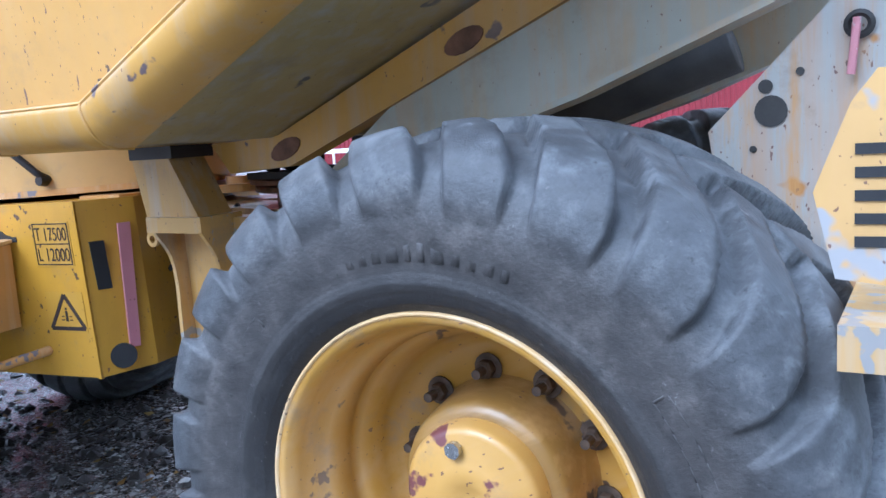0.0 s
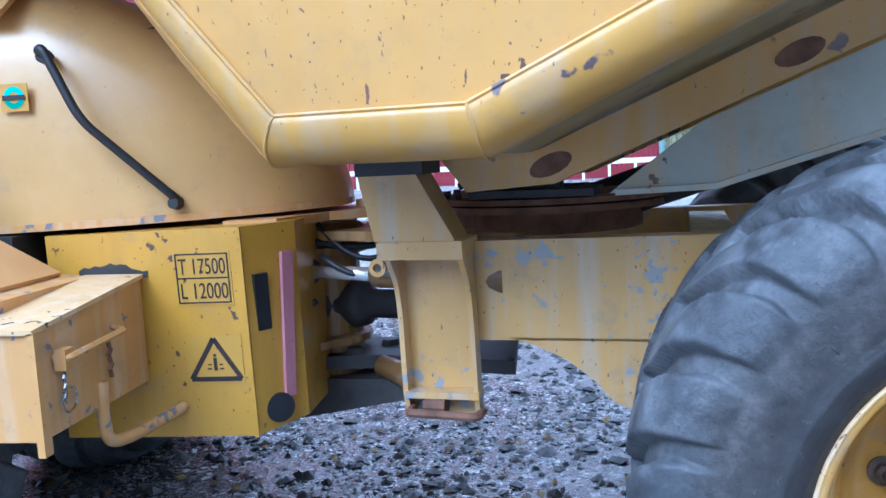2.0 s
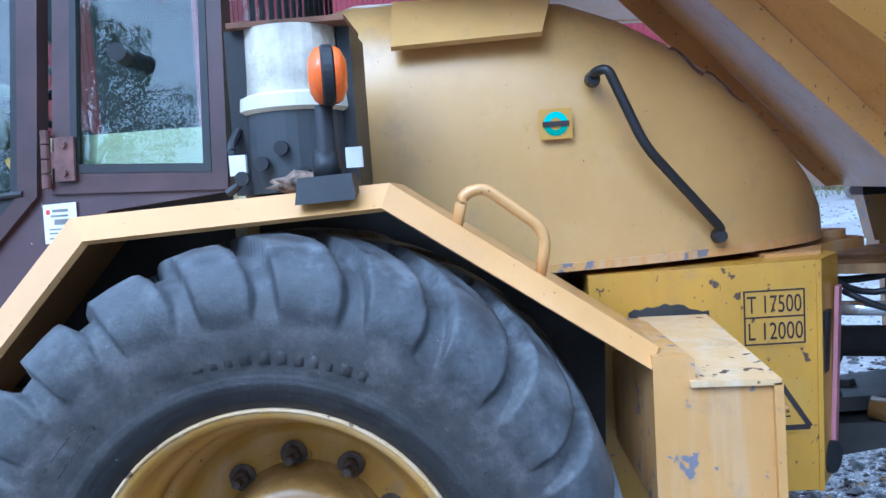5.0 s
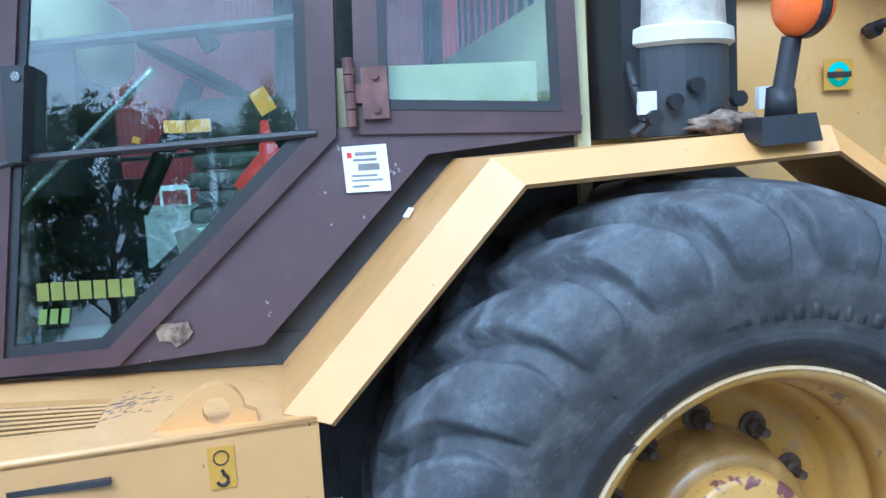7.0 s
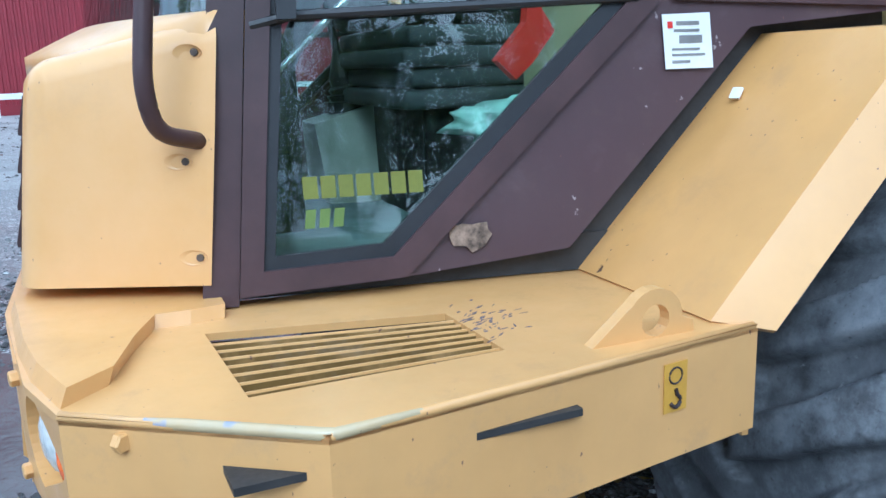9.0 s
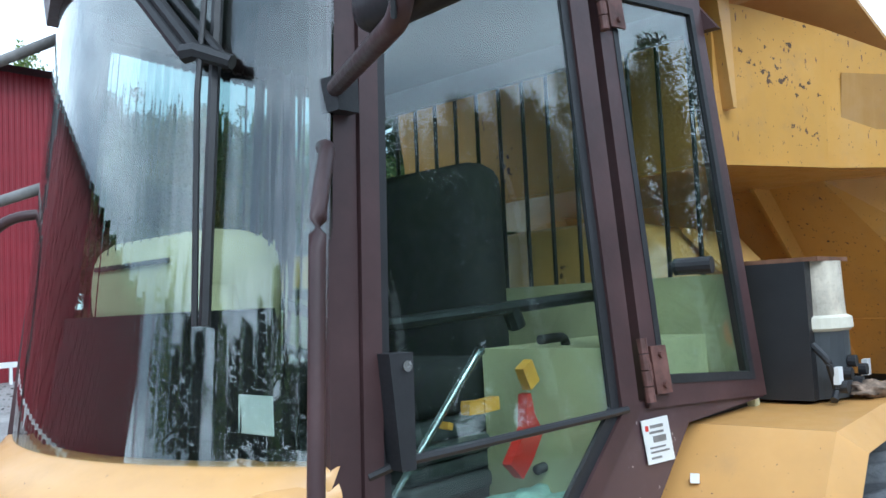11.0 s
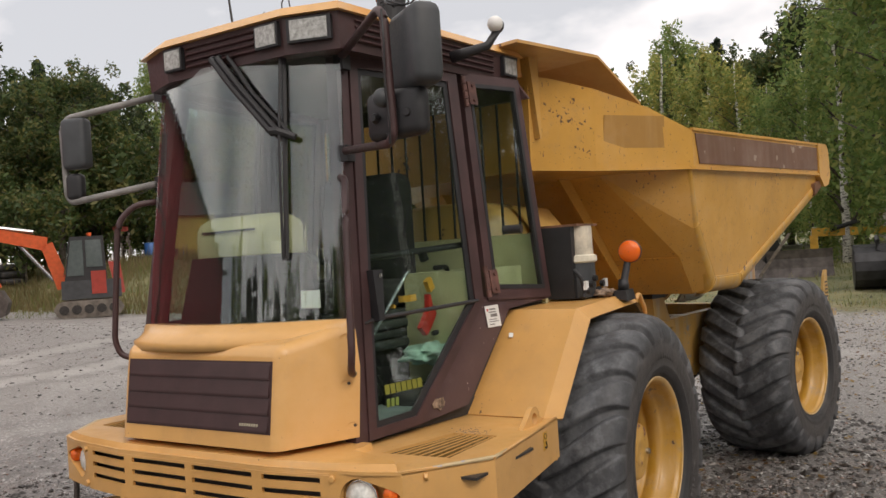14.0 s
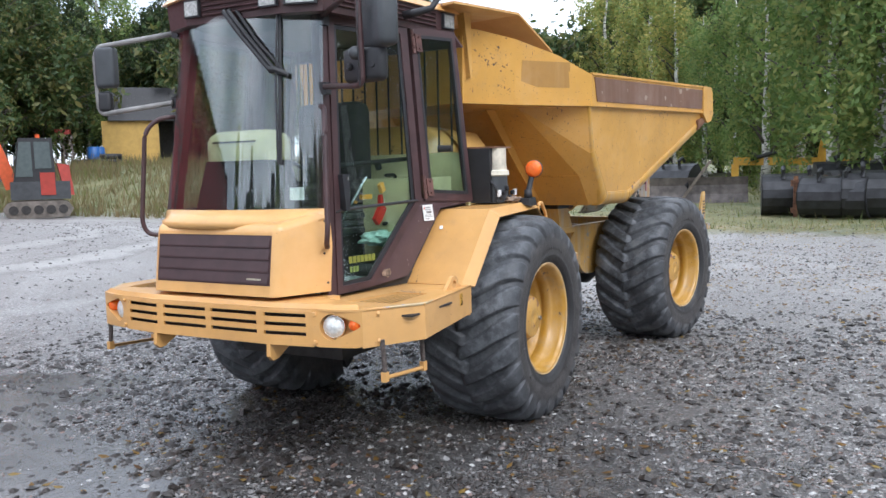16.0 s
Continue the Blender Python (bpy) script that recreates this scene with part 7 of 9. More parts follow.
# ---- wipers ----
def wiper(pts, r=0.009, blade=None):
    bm = B()
    tube(bm, pts, r, 8)
    o = tp("wiper", bm, M_black, "black wiper arm")
    if blade:
        b2 = B()
        a, b = Vector(blade[0]), Vector(blade[1])
        tube(b2, [a, b], 0.011, 6)
        tube(b2, [a + Vector((-0.02, 0, 0)), a.lerp(b, 0.5) + Vector((-0.035, 0, 0)), b + Vector((-0.02, 0, 0))], 0.006, 6)
        tp("blade", b2, M_black, parent=o)
    return o


wiper([W(1.301, 2.585, 0.02), W(1.271, 2.57, 0.06), W(1.155, 2.43, 0.055), W(0.989, 2.235, 0.05)], 0.014)
wiper([W(1.267, 2.585, 0.02), W(1.238, 2.57, 0.06), W(1.123, 2.43, 0.055), W(0.962, 2.235, 0.05)], 0.013, (W(0.966, 2.575, 0.02), W(0.932, 1.72, 0.02)))
wiper([W(1.221, 2.58, 0.02), W(1.075, 2.40, 0.04), W(0.909, 2.21, 0.04)], 0.010)
bm = B()
tube(bm, [W(0.989, 2.235, 0.05), W(0.962, 2.235, 0.05), W(0.897, 2.205, 0.04)], [0.02, 0.018, 0.014], 8)
tp("wiper_link", bm, M_black)


# ---- mirrors ----
def soft_box(name, c, sx, sy, sz, w, mat, label, rz=0.0, parent=None):
    bm = B()
    box(bm, -sx, sx, -sy, sy, -sz, sz)
    bmesh.ops.bevel(bm, geom=bm.edges[:], offset=w, segments=4, affect="EDGES", profile=0.5)
    return tp(name, bm, mat, label, pose(*c, 0, 0, rz), True, parent)


bm = B()
tube(bm, bend([(-1.33, 0.77, 2.53), (-1.635, 0.345, 2.565), (-1.66, 0.305, 2.53), (-1.65, 0.30, 2.12), (-1.635, 0.33, 2.095), (-1.395, 0.725, 2.135)], 0.04), 0.016, 10)
tp("mirror_arm", bm, M_brown, "brown tube mirror arm", smooth=True)
soft_box("mirror", (-1.595, 0.225, 2.41), 0.055, 0.122, 0.138, 0.035, M_greyplastic, "large grey plastic wing mirror housing", -32)
soft_box("wide_angle_mirror", (-1.600, 0.312, 2.198), 0.035, 0.132, 0.088, 0.034, M_black, "smaller dark wide-angle mirror", -6)
for dy in (-0.07, 0.075):
    bm = B()
    tube(bm, [(-1.633, 0.312 + dy, 2.19), (-1.65, 0.312 + dy, 2.19)], [0.02, 0.012], 10)
    tp("mirror_mount", bm, M_black)
bm = B()
bmesh.ops.create_uvsphere(bm, u_segments=14, v_segments=10, radius=0.034)
tp("mirror_joint", bm, M_greyplastic, m=pose(-1.655, 0.335, 2.252), smooth=True)
bm = B()
for j in range(3):
    pts = [(-1.66 + 0.02 * math.sin(k * 0.9 + j), 0.30 + 0.03 * math.sin(k * 0.5 + j * 2) - 0.010 * k, 2.565 + 0.02 * math.sin(k * 0.7 + j)) for k in range(12)]
    tube(bm, pts, 0.0035, 5)
tube(bm, [(-1.67, 0.305, 2.55), (-1.68, 0.295, 2.45), (-1.675, 0.305, 2.30), (-1.67, 0.30, 2.16), (-1.66, 0.31, 2.09), (-1.64, 0.335, 2.13)], 0.004, 5)
tp("loose_cable", bm, M_black, "loose black cable wound round the mirror arm")
for z in (2.51, 2.13):
    bm = B()
    x, y, _ = S(-1.50 + 0.122 * (z - 1), z, 0.02)
    box(bm, x - 0.03, x + 0.02, y - 0.02, y + 0.03, z - 0.035, z + 0.03)
    tp("mirror_bracket", bevelled(bm, 0.006, 1), M_black)
bm = B()
tube(bm, bend([(-1.35, 1.85, 2.545), (-1.515, 2.375, 2.49), (-1.525, 2.41, 2.44), (-1.52, 2.405, 2.11), (-1.51, 2.38, 2.075), (-1.40, 1.885, 2.12)], 0.05), 0.016, 10)
tp("mirror_arm", bm, M_greytube, "grey tube mirror arm", smooth=True)
soft_box("mirror", (-1.50, 2.335, 2.36), 0.04, 0.068, 0.125, 0.026, M_greyplastic, "grey plastic wing mirror housing", 20)
soft_box("wide_angle_mirror", (-1.50, 2.36, 2.15), 0.030, 0.045, 0.065, 0.025, M_black, "small black lower mirror", 20)
for z, y in ((2.545, 1.84), (2.12, 1.875)):
    bm = B()
    box(bm, -1.39, -1.33, y - 0.02, y + 0.03, z - 0.035, z + 0.035)
    tp("mirror_bracket", bevelled(bm, 0.006, 1), M_black)
bm = B()
tube(bm, bend([(-1.44, 1.81, 2.03), (-1.53, 1.88, 2.02), (-1.58, 1.94, 1.94), (-1.60, 1.985, 1.40), (-1.58, 1.97, 1.33), (-1.49, 1.84, 1.30)], 0.06), 0.014, 10)
tp("grab_rail", bm, M_brown, "brown tubular grab rail beside the windscreen", smooth=True)


# ---- fenders, step boxes, side boxes ----
def fender(f):
    left = f is not mir
    prof = [(-0.83, 0.986), (-0.430, 1.412), (0.246, 1.438), (0.775, 1.065)]
    bm = B()
    y0, y1, t = 0.215, 0.60, 0.012
    up = [(x, z) for x, z in prof]
    dn = [(x + (0.012 if i < 2 else -0.006), z - t) for i, (x, z) in enumerate(prof)]
    inner = [y1, 0.575, 0.50, 0.66]
    a = [f((x, y0, z)) for x, z in up + dn[::-1]]
    b = [f((x, yy, z)) for (x, z), yy in zip(up + dn[::-1], inner + inner[::-1])]
    hull8(bm, a, b)
    fe = tp("fender", bm, M_cab_yellow, "angular yellow steel mudguard")
    # bevelled edge strip folded down towards the wheel
    lowp = [(-0.749, 0.972), (-0.384, 1.362), (0.232, 1.388), (0.748, 1.030)]
    bm = B()
    for i in range(3):
        q = [(up[i][0], y0, up[i][1]), (up[i + 1][0], y0, up[i + 1][1]), (lowp[i + 1][0], 0.165, lowp[i + 1][1]), (lowp[i][0], 0.165, lowp[i][1])]
        off = Vector((0.006, 0.012, -0.008))
        hull8(bm, [f(p) for p in q], [f(tuple(Vector(p) + off)) for p in q])
    bmesh.ops.remove_doubles(bm, verts=bm.verts, dist=0.0005)
    tp("edge_strip", bm, M_cab_yellow, parent=fe)
    # liner above the tyre
    bm = B()
    lin = [(-0.72, 0.96), (-0.42, 1.36), (0.23, 1.38), (0.72, 1.03)]
    hull8(bm, [f((x, 0.60, z)) for x, z in lin] + [f((0.70, 0.60, 0.60)), f((-0.72, 0.60, 0.60))], [f((x, 0.64, z)) for x, z in lin] + [f((0.70, 0.64, 0.60)), f((-0.72, 0.64, 0.60))])
    tp("wheel_house", bm, M_dark, parent=fe)
    bm = B()
    tube(bm, bend([f((0.375, 0.235, 1.325)), f((0.395, 0.225, 1.405)), f((0.44, 0.225, 1.415)), f((0.565, 0.24, 1.315)), f((0.545, 0.245, 1.225))], 0.045), 0.0125, 10)
    tp("grab_handle", bm, M_cab_yellow, "yellow bar grab handle", smooth=True)
    # step box
    bm = B()
    pr = [(0.748, 0.733), (0.990, 0.733), (0.990, 0.985), (0.835, 0.985), (0.835, 1.045), (0.752, 1.055)]
    hull8(bm, [f((x, 0.17, z)) for x, z in pr], [f((x, 0.70, z + (0.045 if 0.9 < z < 1.0 else 0.0))) for x, z in pr])
    sb = tp("step_box", bevelled(bm, 0.006, 2), M_step, "yellow steel step and tool box, chipped along the edges")
    bm = B()
    hull8(bm, [f((0.822, 0.158, 0.990)), f((1.0, 0.158, 0.986)), f((1.0, 0.70, 1.035)), f((0.822, 0.70, 1.038))], [f((0.822, 0.158, 1.002)), f((1.0, 0.158, 0.998)), f((1.0, 0.70, 1.047)), f((0.822, 0.70, 1.050))])
    tp("step_tread", bevelled(bm, 0.003, 1), M_step_top, parent=sb)
    bm = B()
    y0_, y1_ = sorted((f((0, 0.158, 0))[1], f((0, 0.19, 0))[1]))
    box(bm, 0.985, 1.003, y0_, y1_, 0.70, 0.99)
    tp("corner_angle", bevelled(bm, 0.003, 1), M_step, parent=sb)
    if left:
        bm = B()
        tube(bm, bend([(0.992, 0.24, 0.915), (1.035, 0.24, 0.915), (1.035, 0.50, 0.925), (0.992, 0.52, 0.93)], 0.012), 0.009, 6)
        box(bm, 1.0, 1.03, 0.23, 0.27, 0.885, 0.935)
        tp("hasp", bm, M_step, "folded steel hasp", parent=sb)
        bm = B()
        lathe(bm, [(-0.003, 0.030), (0.0, 0.034), (0.003, 0.030), (0.0, 0.026), (-0.003, 0.030)], 20)
        bmesh.ops.rotate(bm, verts=bm.verts, cent=(0, 0, 0), matrix=Matrix.Rotation(radians(90), 3, "Z"))
        bmesh.ops.translate(bm, verts=bm.verts, vec=(1.012, 0.26, 0.81))
        for k in range(7):
            tube(bm, [(1.008, 0.25 + 0.006 * (k % 2), 0.885 - 0.012 * k), (1.008, 0.256 - 0.006 * (k % 2), 0.873 - 0.012 * k)], 0.004, 5)
        tp("lynch_pin", bm, M_steel, "wire ring pin on a short chain", parent=sb)
        for k in range(5):
            bm = B()
            tube(bm, [(1.004, 0.47 + 0.01 * (k % 2), 0.90 - 0.02 * k), (1.004, 0.475 - 0.01 * (k % 2), 0.885 - 0.02 * k)], 0.006, 5)
            tp("chain_link", bm, M_rust, parent=sb)
    bm = B()
    tube(bm, bend([f((0.992, 0.44, 0.80)), f((0.985, 0.445, 0.70)), f((0.988, 0.455, 0.630)), f((1.010, 0.52, 0.622)), f((1.072, 0.715, 0.640)), f((1.074, 0.735, 0.642))], 0.04), 0.017, 10)
    tp("step_bar", bm, M_step, "bent yellow step bar", smooth=True)
    # side box
    bm = B()
    hull8(bm, [f(p) for p in ((0.70, 0.735, 0.548), (1.295, 0.735, 0.548), (1.405, 0.90, 0.56), (1.405, 1.20, 0.56), (0.70, 1.20, 0.548))],
          [f(p) for p in ((0.70, 0.715, 1.165), (1.295, 0.70, 1.172), (1.41, 0.86, 1.172), (1.41, 1.20, 1.172), (0.70, 1.20, 1.165))])
    bx = tp("side_box", bevelled(bm, 0.004, 1), M_yellow, "deep yellow steel side box, paint chipped at the seams")
    bm = B()
    hull8(bm, [f((1.286, 0.731, 0.545)), f((1.299, 0.731, 0.545)), f((1.299, 0.745, 0.545)), f((1.286, 0.745, 0.545))], [f((1.286, 0.696, 1.172)), f((1.299, 0.696, 1.172)), f((1.299, 0.71, 1.172)), f((1.286, 0.71, 1.172))])
    tp("seam", bm, M_yellow, parent=bx)
    bm = B()
    hull8(bm, [f((1.365, 0.815, 0.64)), f((1.385, 0.845, 0.64)), f((1.375, 0.85, 0.64)), f((1.355, 0.82, 0.64))], [f((1.385, 0.80, 1.085)), f((1.408, 0.835, 1.085)), f((1.398, 0.84, 1.085)), f((1.375, 0.805, 1.085))])
    tp("reflector_strip", bm, M_pinkred, "faded red reflective strip", parent=bx)
    bm = B()
    hull8(bm, [f((1.318, 0.745, 0.86)), f((1.345, 0.785, 0.86)), f((1.335, 0.792, 0.86)), f((1.308, 0.752, 0.86))], [f((1.322, 0.725, 1.03)), f((1.349, 0.765, 1.03)), f((1.339, 0.772, 1.03)), f((1.312, 0.732, 1.03))])
    tp("latch", bm, M_black, "black latch", parent=bx)
    bm = B()
    tube(bm, [f((1.345, 0.800, 0.615)), f((1.352, 0.792, 0.615))], 0.045, 20)
    tp("rubber_stop", bm, M_black, parent=bx)


both(fender)
bm = B()
rng = random.Random(8)
top_ = [(0.80 + 0.21 * k / 13, 1.058 + 0.014 * math.sin(math.pi * k / 13) + 0.008 * rng.random() - 0.01 * (k > 9)) for k in range(14)]
q = top_ + [(1.01, 1.035), (0.80, 1.035)]
hull8(bm, [(x, 0.712, z) for x, z in q], [(x, 0.7085, z) for x, z in q])
tp("torn_patch", bm, M_dark, "dark patch where the paint and filler broke away")


def side_pt(x, z, o=0.0):
    """A point on the near side box's face."""
    return (x, 0.735 - (z - 0.548) * 0.0545 - o - 0.0015, z)


def decal(pts, mat, name, label="", o=0.0015, parent=None):
    bm = B()
    hull8(bm, [side_pt(x, z, 0.0) for x, z in pts], [side_pt(x, z, o) for x, z in pts])
    return tp(name, bm, mat, label, parent=parent)


def rect(x0, x1, z0, z1):
    return [(x0, z0), (x1, z0), (x1, z1), (x0, z1)]


plate_ob = decal(rect(1.092, 1.262, 0.948, 1.106), M_decalplate, "load_plate", "stencilled load figures in two boxes")
for r in (rect(1.098, 1.256, 1.096, 1.100), rect(1.098, 1.256, 1.026, 1.030), rect(1.098, 1.256, 0.954, 0.958), rect(1.098, 1.102, 0.954, 1.10), rect(1.252, 1.256, 0.954, 1.10)):
    decal(r, M_ink, "rule", o=0.003, parent=plate_ob)


def text_on_side(body, x, z, size, width):
    cu = bpy.data.curves.new("t", "FONT")
    cu.body, cu.size, cu.extrude = body, size, 0.0004
    tmp = bpy.data.objects.new("t", cu)
    scene.collection.objects.link(tmp)
    me = bpy.data.meshes.new_from_object(tmp.evaluated_get(bpy.context.evaluated_depsgraph_get()))
    bpy.data.objects.remove(tmp)
    w = max(v.co.x for v in me.vertices) - min(v.co.x for v in me.vertices)
    me.materials.append(M_ink)
    o = new("load_text", me)
    o.matrix_world = pose(x, side_pt(0, z, 0.0030)[1], z, 93.1, 0, 0) @ Matrix.Diagonal((width / w, 1, 1, 1))
    o.parent = truck
    o["label"] = "black stencilled figures " + body
    return o


text_on_side("T 17500", 1.106, 1.040, 0.066, 0.140)
text_on_side("L 12000", 1.106, 0.968, 0.066, 0.140)
wp = decal(rect(1.104, 1.272, 0.712, 0.858), M_decalplate, "warning_plate", "yellow crush warning sign with black triangle")
for a, b, c in (((1.188, 0.848), (1.112, 0.726), 0), ((1.188, 0.848), (1.264, 0.726), 0), ((1.112, 0.726), (1.264, 0.726), 1)):
    d = Vector((b[0] - a[0], b[1] - a[1], 0)).normalized()
    n = Vector((-d.y, d.x, 0)) * 0.007
    decal([(a[0] + n.x, a[1] + n.y), (a[0] - n.x, a[1] - n.y), (b[0] - n.x, b[1] - n.y), (b[0] + n.x, b[1] + n.y)], M_ink, "triangle_side", o=0.003, parent=wp)
for x0, x1, z0, z1 in ((1.183, 1.193, 0.752, 0.790), (1.184, 1.192, 0.794, 0.802), (1.163, 1.176, 0.755, 0.759), (1.166, 1.176, 0.768, 0.772), (1.200, 1.213, 0.755, 0.759), (1.200, 1.210, 0.768, 0.772)):
    decal(rect(x0, x1, z0, z1), M_ink, "symbol_bar", o=0.003, parent=wp)
# hook sticker on the skirt
def skirt_pt(x, z, o):
    return (x, 0.181 + (x + 0.77) * 0.119 - o - 0.001, z)
bm = B()
hull8(bm, [skirt_pt(x, z, 0.0) for x, z in rect(-0.957, -0.914, 0.884, 0.957)], [skirt_pt(x, z, 0.0015) for x, z in rect(-0.957, -0.914, 0.884, 0.957)])
hk = tp("hook_sticker", bm, M_hooksticker, "yellow lifting point sticker with a dark hook")
bm = B()
pts = [skirt_pt(-0.936 + 0.009 * math.cos(t), 0.900 + 0.009 * math.sin(t), 0.003) for t in np.linspace(-2.9, 1.2, 9)] + [skirt_pt(-0.936, 0.918, 0.003)]
tube(bm, pts, 0.003, 6)
tp("hook_symbol", bm, M_ink, parent=hk)
bm = B()
pts = [skirt_pt(-0.936 + 0.012 * math.cos(t), 0.938 + 0.012 * math.sin(t), 0.002) for t in np.linspace(0, 2 * math.pi, 17)]
tube(bm, pts, 0.0015, 5)
tp("ring_symbol", bm, M_ink, parent=hk)
bm = B()
sx, sy, sz = -0.539, 0.494, 1.318
box(bm, -0.012, 0.012, -0.010, 0.010, -0.002, 0.002)
tp("paint_fleck", bm, M_white, m=pose(-0.545, 0.50, 1.304, 0, -50.8, 20))

# ---- engine hood ----
HX = [0.02, 0.10, 0.40, 0.70, 0.85, 1.00, 1.12, 1.24, 1.34, 1.42, 1.475, 1.50]
HW = [0.515, 0.515, 0.515, 0.510, 0.490, 0.455, 0.415, 0.355, 0.285, 0.205, 0.120, 0.05]
HT = [1.98, 2.00, 1.99, 1.945, 1.885, 1.80, 1.71, 1.605, 1.50, 1.40, 1.31, 1.24]
bm = B()
rings = []
for x, w, t in zip(HX, HW, HT):
    ring = []
    for k in range(33):
        a = math.pi * k / 32
        c, s = math.cos(a), math.sin(a)
        e = 0.42
        ring.append(bm.verts.new((x, YC - w * math.copysign(abs(c) ** e, c), 1.195 + (x - 0.6) * 0.02 + (t - 1.195) * (s ** 0.62))))
    rings.append(ring)
for a, b in zip(rings, rings[1:]):
    for k in range(32):
        bm.faces.new((a[k], a[k + 1], b[k + 1], b[k]))
bm.faces.new(rings[0])
bm.faces.new(rings[-1][::-1])
hood = tp("engine_hood", bm, M_hood, "rounded yellow engine hood with a torn rear edge", smooth=True)
bm = B()
rows = []
for x, w in [(x, -w) for x, w in zip(HX, HW)] + [(x, w) for x, w in list(zip(HX, HW))[::-1]]:
    z, s = 1.178 + (x - 0.6) * 0.02, math.copysign(1, w)
    rows.append([bm.verts.new((x, YC + w + s * a, z + b)) for a, b in ((0.012, 0), (0.012, 0.022), (-0.04, 0.022), (-0.04, 0))])
for a, b in zip(rows, rows[1:]):
    for k in range(4):
        bm.faces.new((a[k], a[(k + 1) % 4], b[(k + 1) % 4], b[k]))
tp("hood_lip", bm, M_step, "bare worn lip under the hood", parent=hood)
def hood_pt(x, a, o=0.0):
    w, top = float(np.interp(x, HX, HW)), float(np.interp(x, HX, HT))
    c, s = math.cos(a), math.sin(a)
    return (x, YC - (w + o) * math.copysign(abs(c) ** 0.42, c), 1.195 + (x - 0.6) * 0.02 + (top + o - 1.195) * (s ** 0.62))


rt = random.Random(12)
bm = B()
lo_row, hi_row = [], []
for k in range(15):
    x = 0.98 + 0.016 * k
    a = 1.02 + 0.10 * math.sin(k * 0.9) + 0.05 * rt.random()
    lo_row.append(bm.verts.new(hood_pt(x, a, 0.003)))
    hi_row.append(bm.verts.new(hood_pt(x + 0.008 * rt.random(), a + 0.02 + 0.05 * math.sin(math.pi * k / 14) * (0.6 + 0.6 * rt.random()), 0.005 + 0.006 * rt.random())))
for i in range(14):
    bm.faces.new((lo_row[i], lo_row[i + 1], hi_row[i + 1], hi_row[i]))
tp("torn_edge", bm, M_rustbrown, "dark torn and crumpled sheet edge", parent=hood)
bm = B()
plate(bm, [(0.22, 0.736, 1.795), (0.62, 0.742, 1.805), (0.66, 0.86, 1.93), (0.22, 0.86, 1.94)], (0, -0.012, 0.010))
tp("hood_hatch", bevelled(bm, 0.012, 2), M_hood, "rounded hatch in the hood", parent=hood)
bm = B()
tube(bm, bend([(0.745, 0.765, 1.685), (0.745, 0.70, 1.695), (0.775, 0.675, 1.700), (0.862, 0.685, 1.495), (1.075, 0.785, 1.262), (1.075, 0.83, 1.245)], 0.05), 0.013, 10)
hr = tp("hand_rail", bm, M_black, "black bent hand rail on the hood", smooth=True)
for p in ((0.745, 0.745, 1.682), (1.072, 0.81, 1.243)):
    bm = B()
    tube(bm, [p, (p[0], p[1] - 0.03, p[2])], [0.022, 0.017], 12)
    tp("rail_foot", bm, M_black, parent=hr)
bm = B()
c = Vector((0.64, 0.7335, 1.571))
hull8(bm, [(0.598, 0.7325, 1.532), (0.684, 0.7325, 1.532), (0.684, 0.7325, 1.612), (0.598, 0.7325, 1.612)], [(0.598, 0.7300, 1.532), (0.684, 0.7300, 1.532), (0.684, 0.7300, 1.612), (0.598, 0.7300, 1.612)])
lg = tp("round_emblem", bm, M_decalplate, "round turquoise and green emblem on a brownish film")
for a0, a1, mt in ((0.1, 3.2, M_teal), (3.2, 6.2, M_emgreen)):
    bm = B()
    n = 14
    va = [bm.verts.new((0.641 + 0.032 * math.cos(t), 0.7285, 1.572 + 0.032 * math.sin(t))) for t in np.linspace(a0, a1, n)]
    vb = [bm.verts.new((0.641 + 0.016 * math.cos(t), 0.7285, 1.572 + 0.016 * math.sin(t))) for t in np.linspace(a0, a1, n)]
    for i in range(n - 1):
        bm.faces.new((va[i], va[i + 1], vb[i + 1], vb[i]))
    tp("emblem_arc", bm, mt, parent=lg)
bm = B()
box(bm, 0.606, 0.676, 0.7265, 0.7275, 1.565, 1.579)
tp("emblem_bar", bm, M_ink, parent=lg)
# hitch top plate, round plug
bm = B()
n = 20
pts = [(1.20, YC - 0.42), (1.36, YC - 0.40), (1.46, YC - 0.16)] + [(1.545 + 0.115 * math.cos(t), YC + 0.03 + 0.115 * math.sin(t)) for t in np.linspace(-1.0, 1.0, 9)] + [(1.46, YC + 0.22), (1.36, YC + 0.42), (1.20, YC + 0.42)]
plate(bm, [(x, y, 1.150) for x, y in pts], (0, 0, 0.030))
hp = tp("tail_plate", bevelled(bm, 0.005, 1), M_step, "worn yellow plate under the hood's tail")
bm = B()
cyl(bm, (1.560, YC + 0.03, 1.180), (1.560, YC + 0.03, 1.208), 0.050, 24)
tp("pin_cap", bm, M_step, parent=hp)

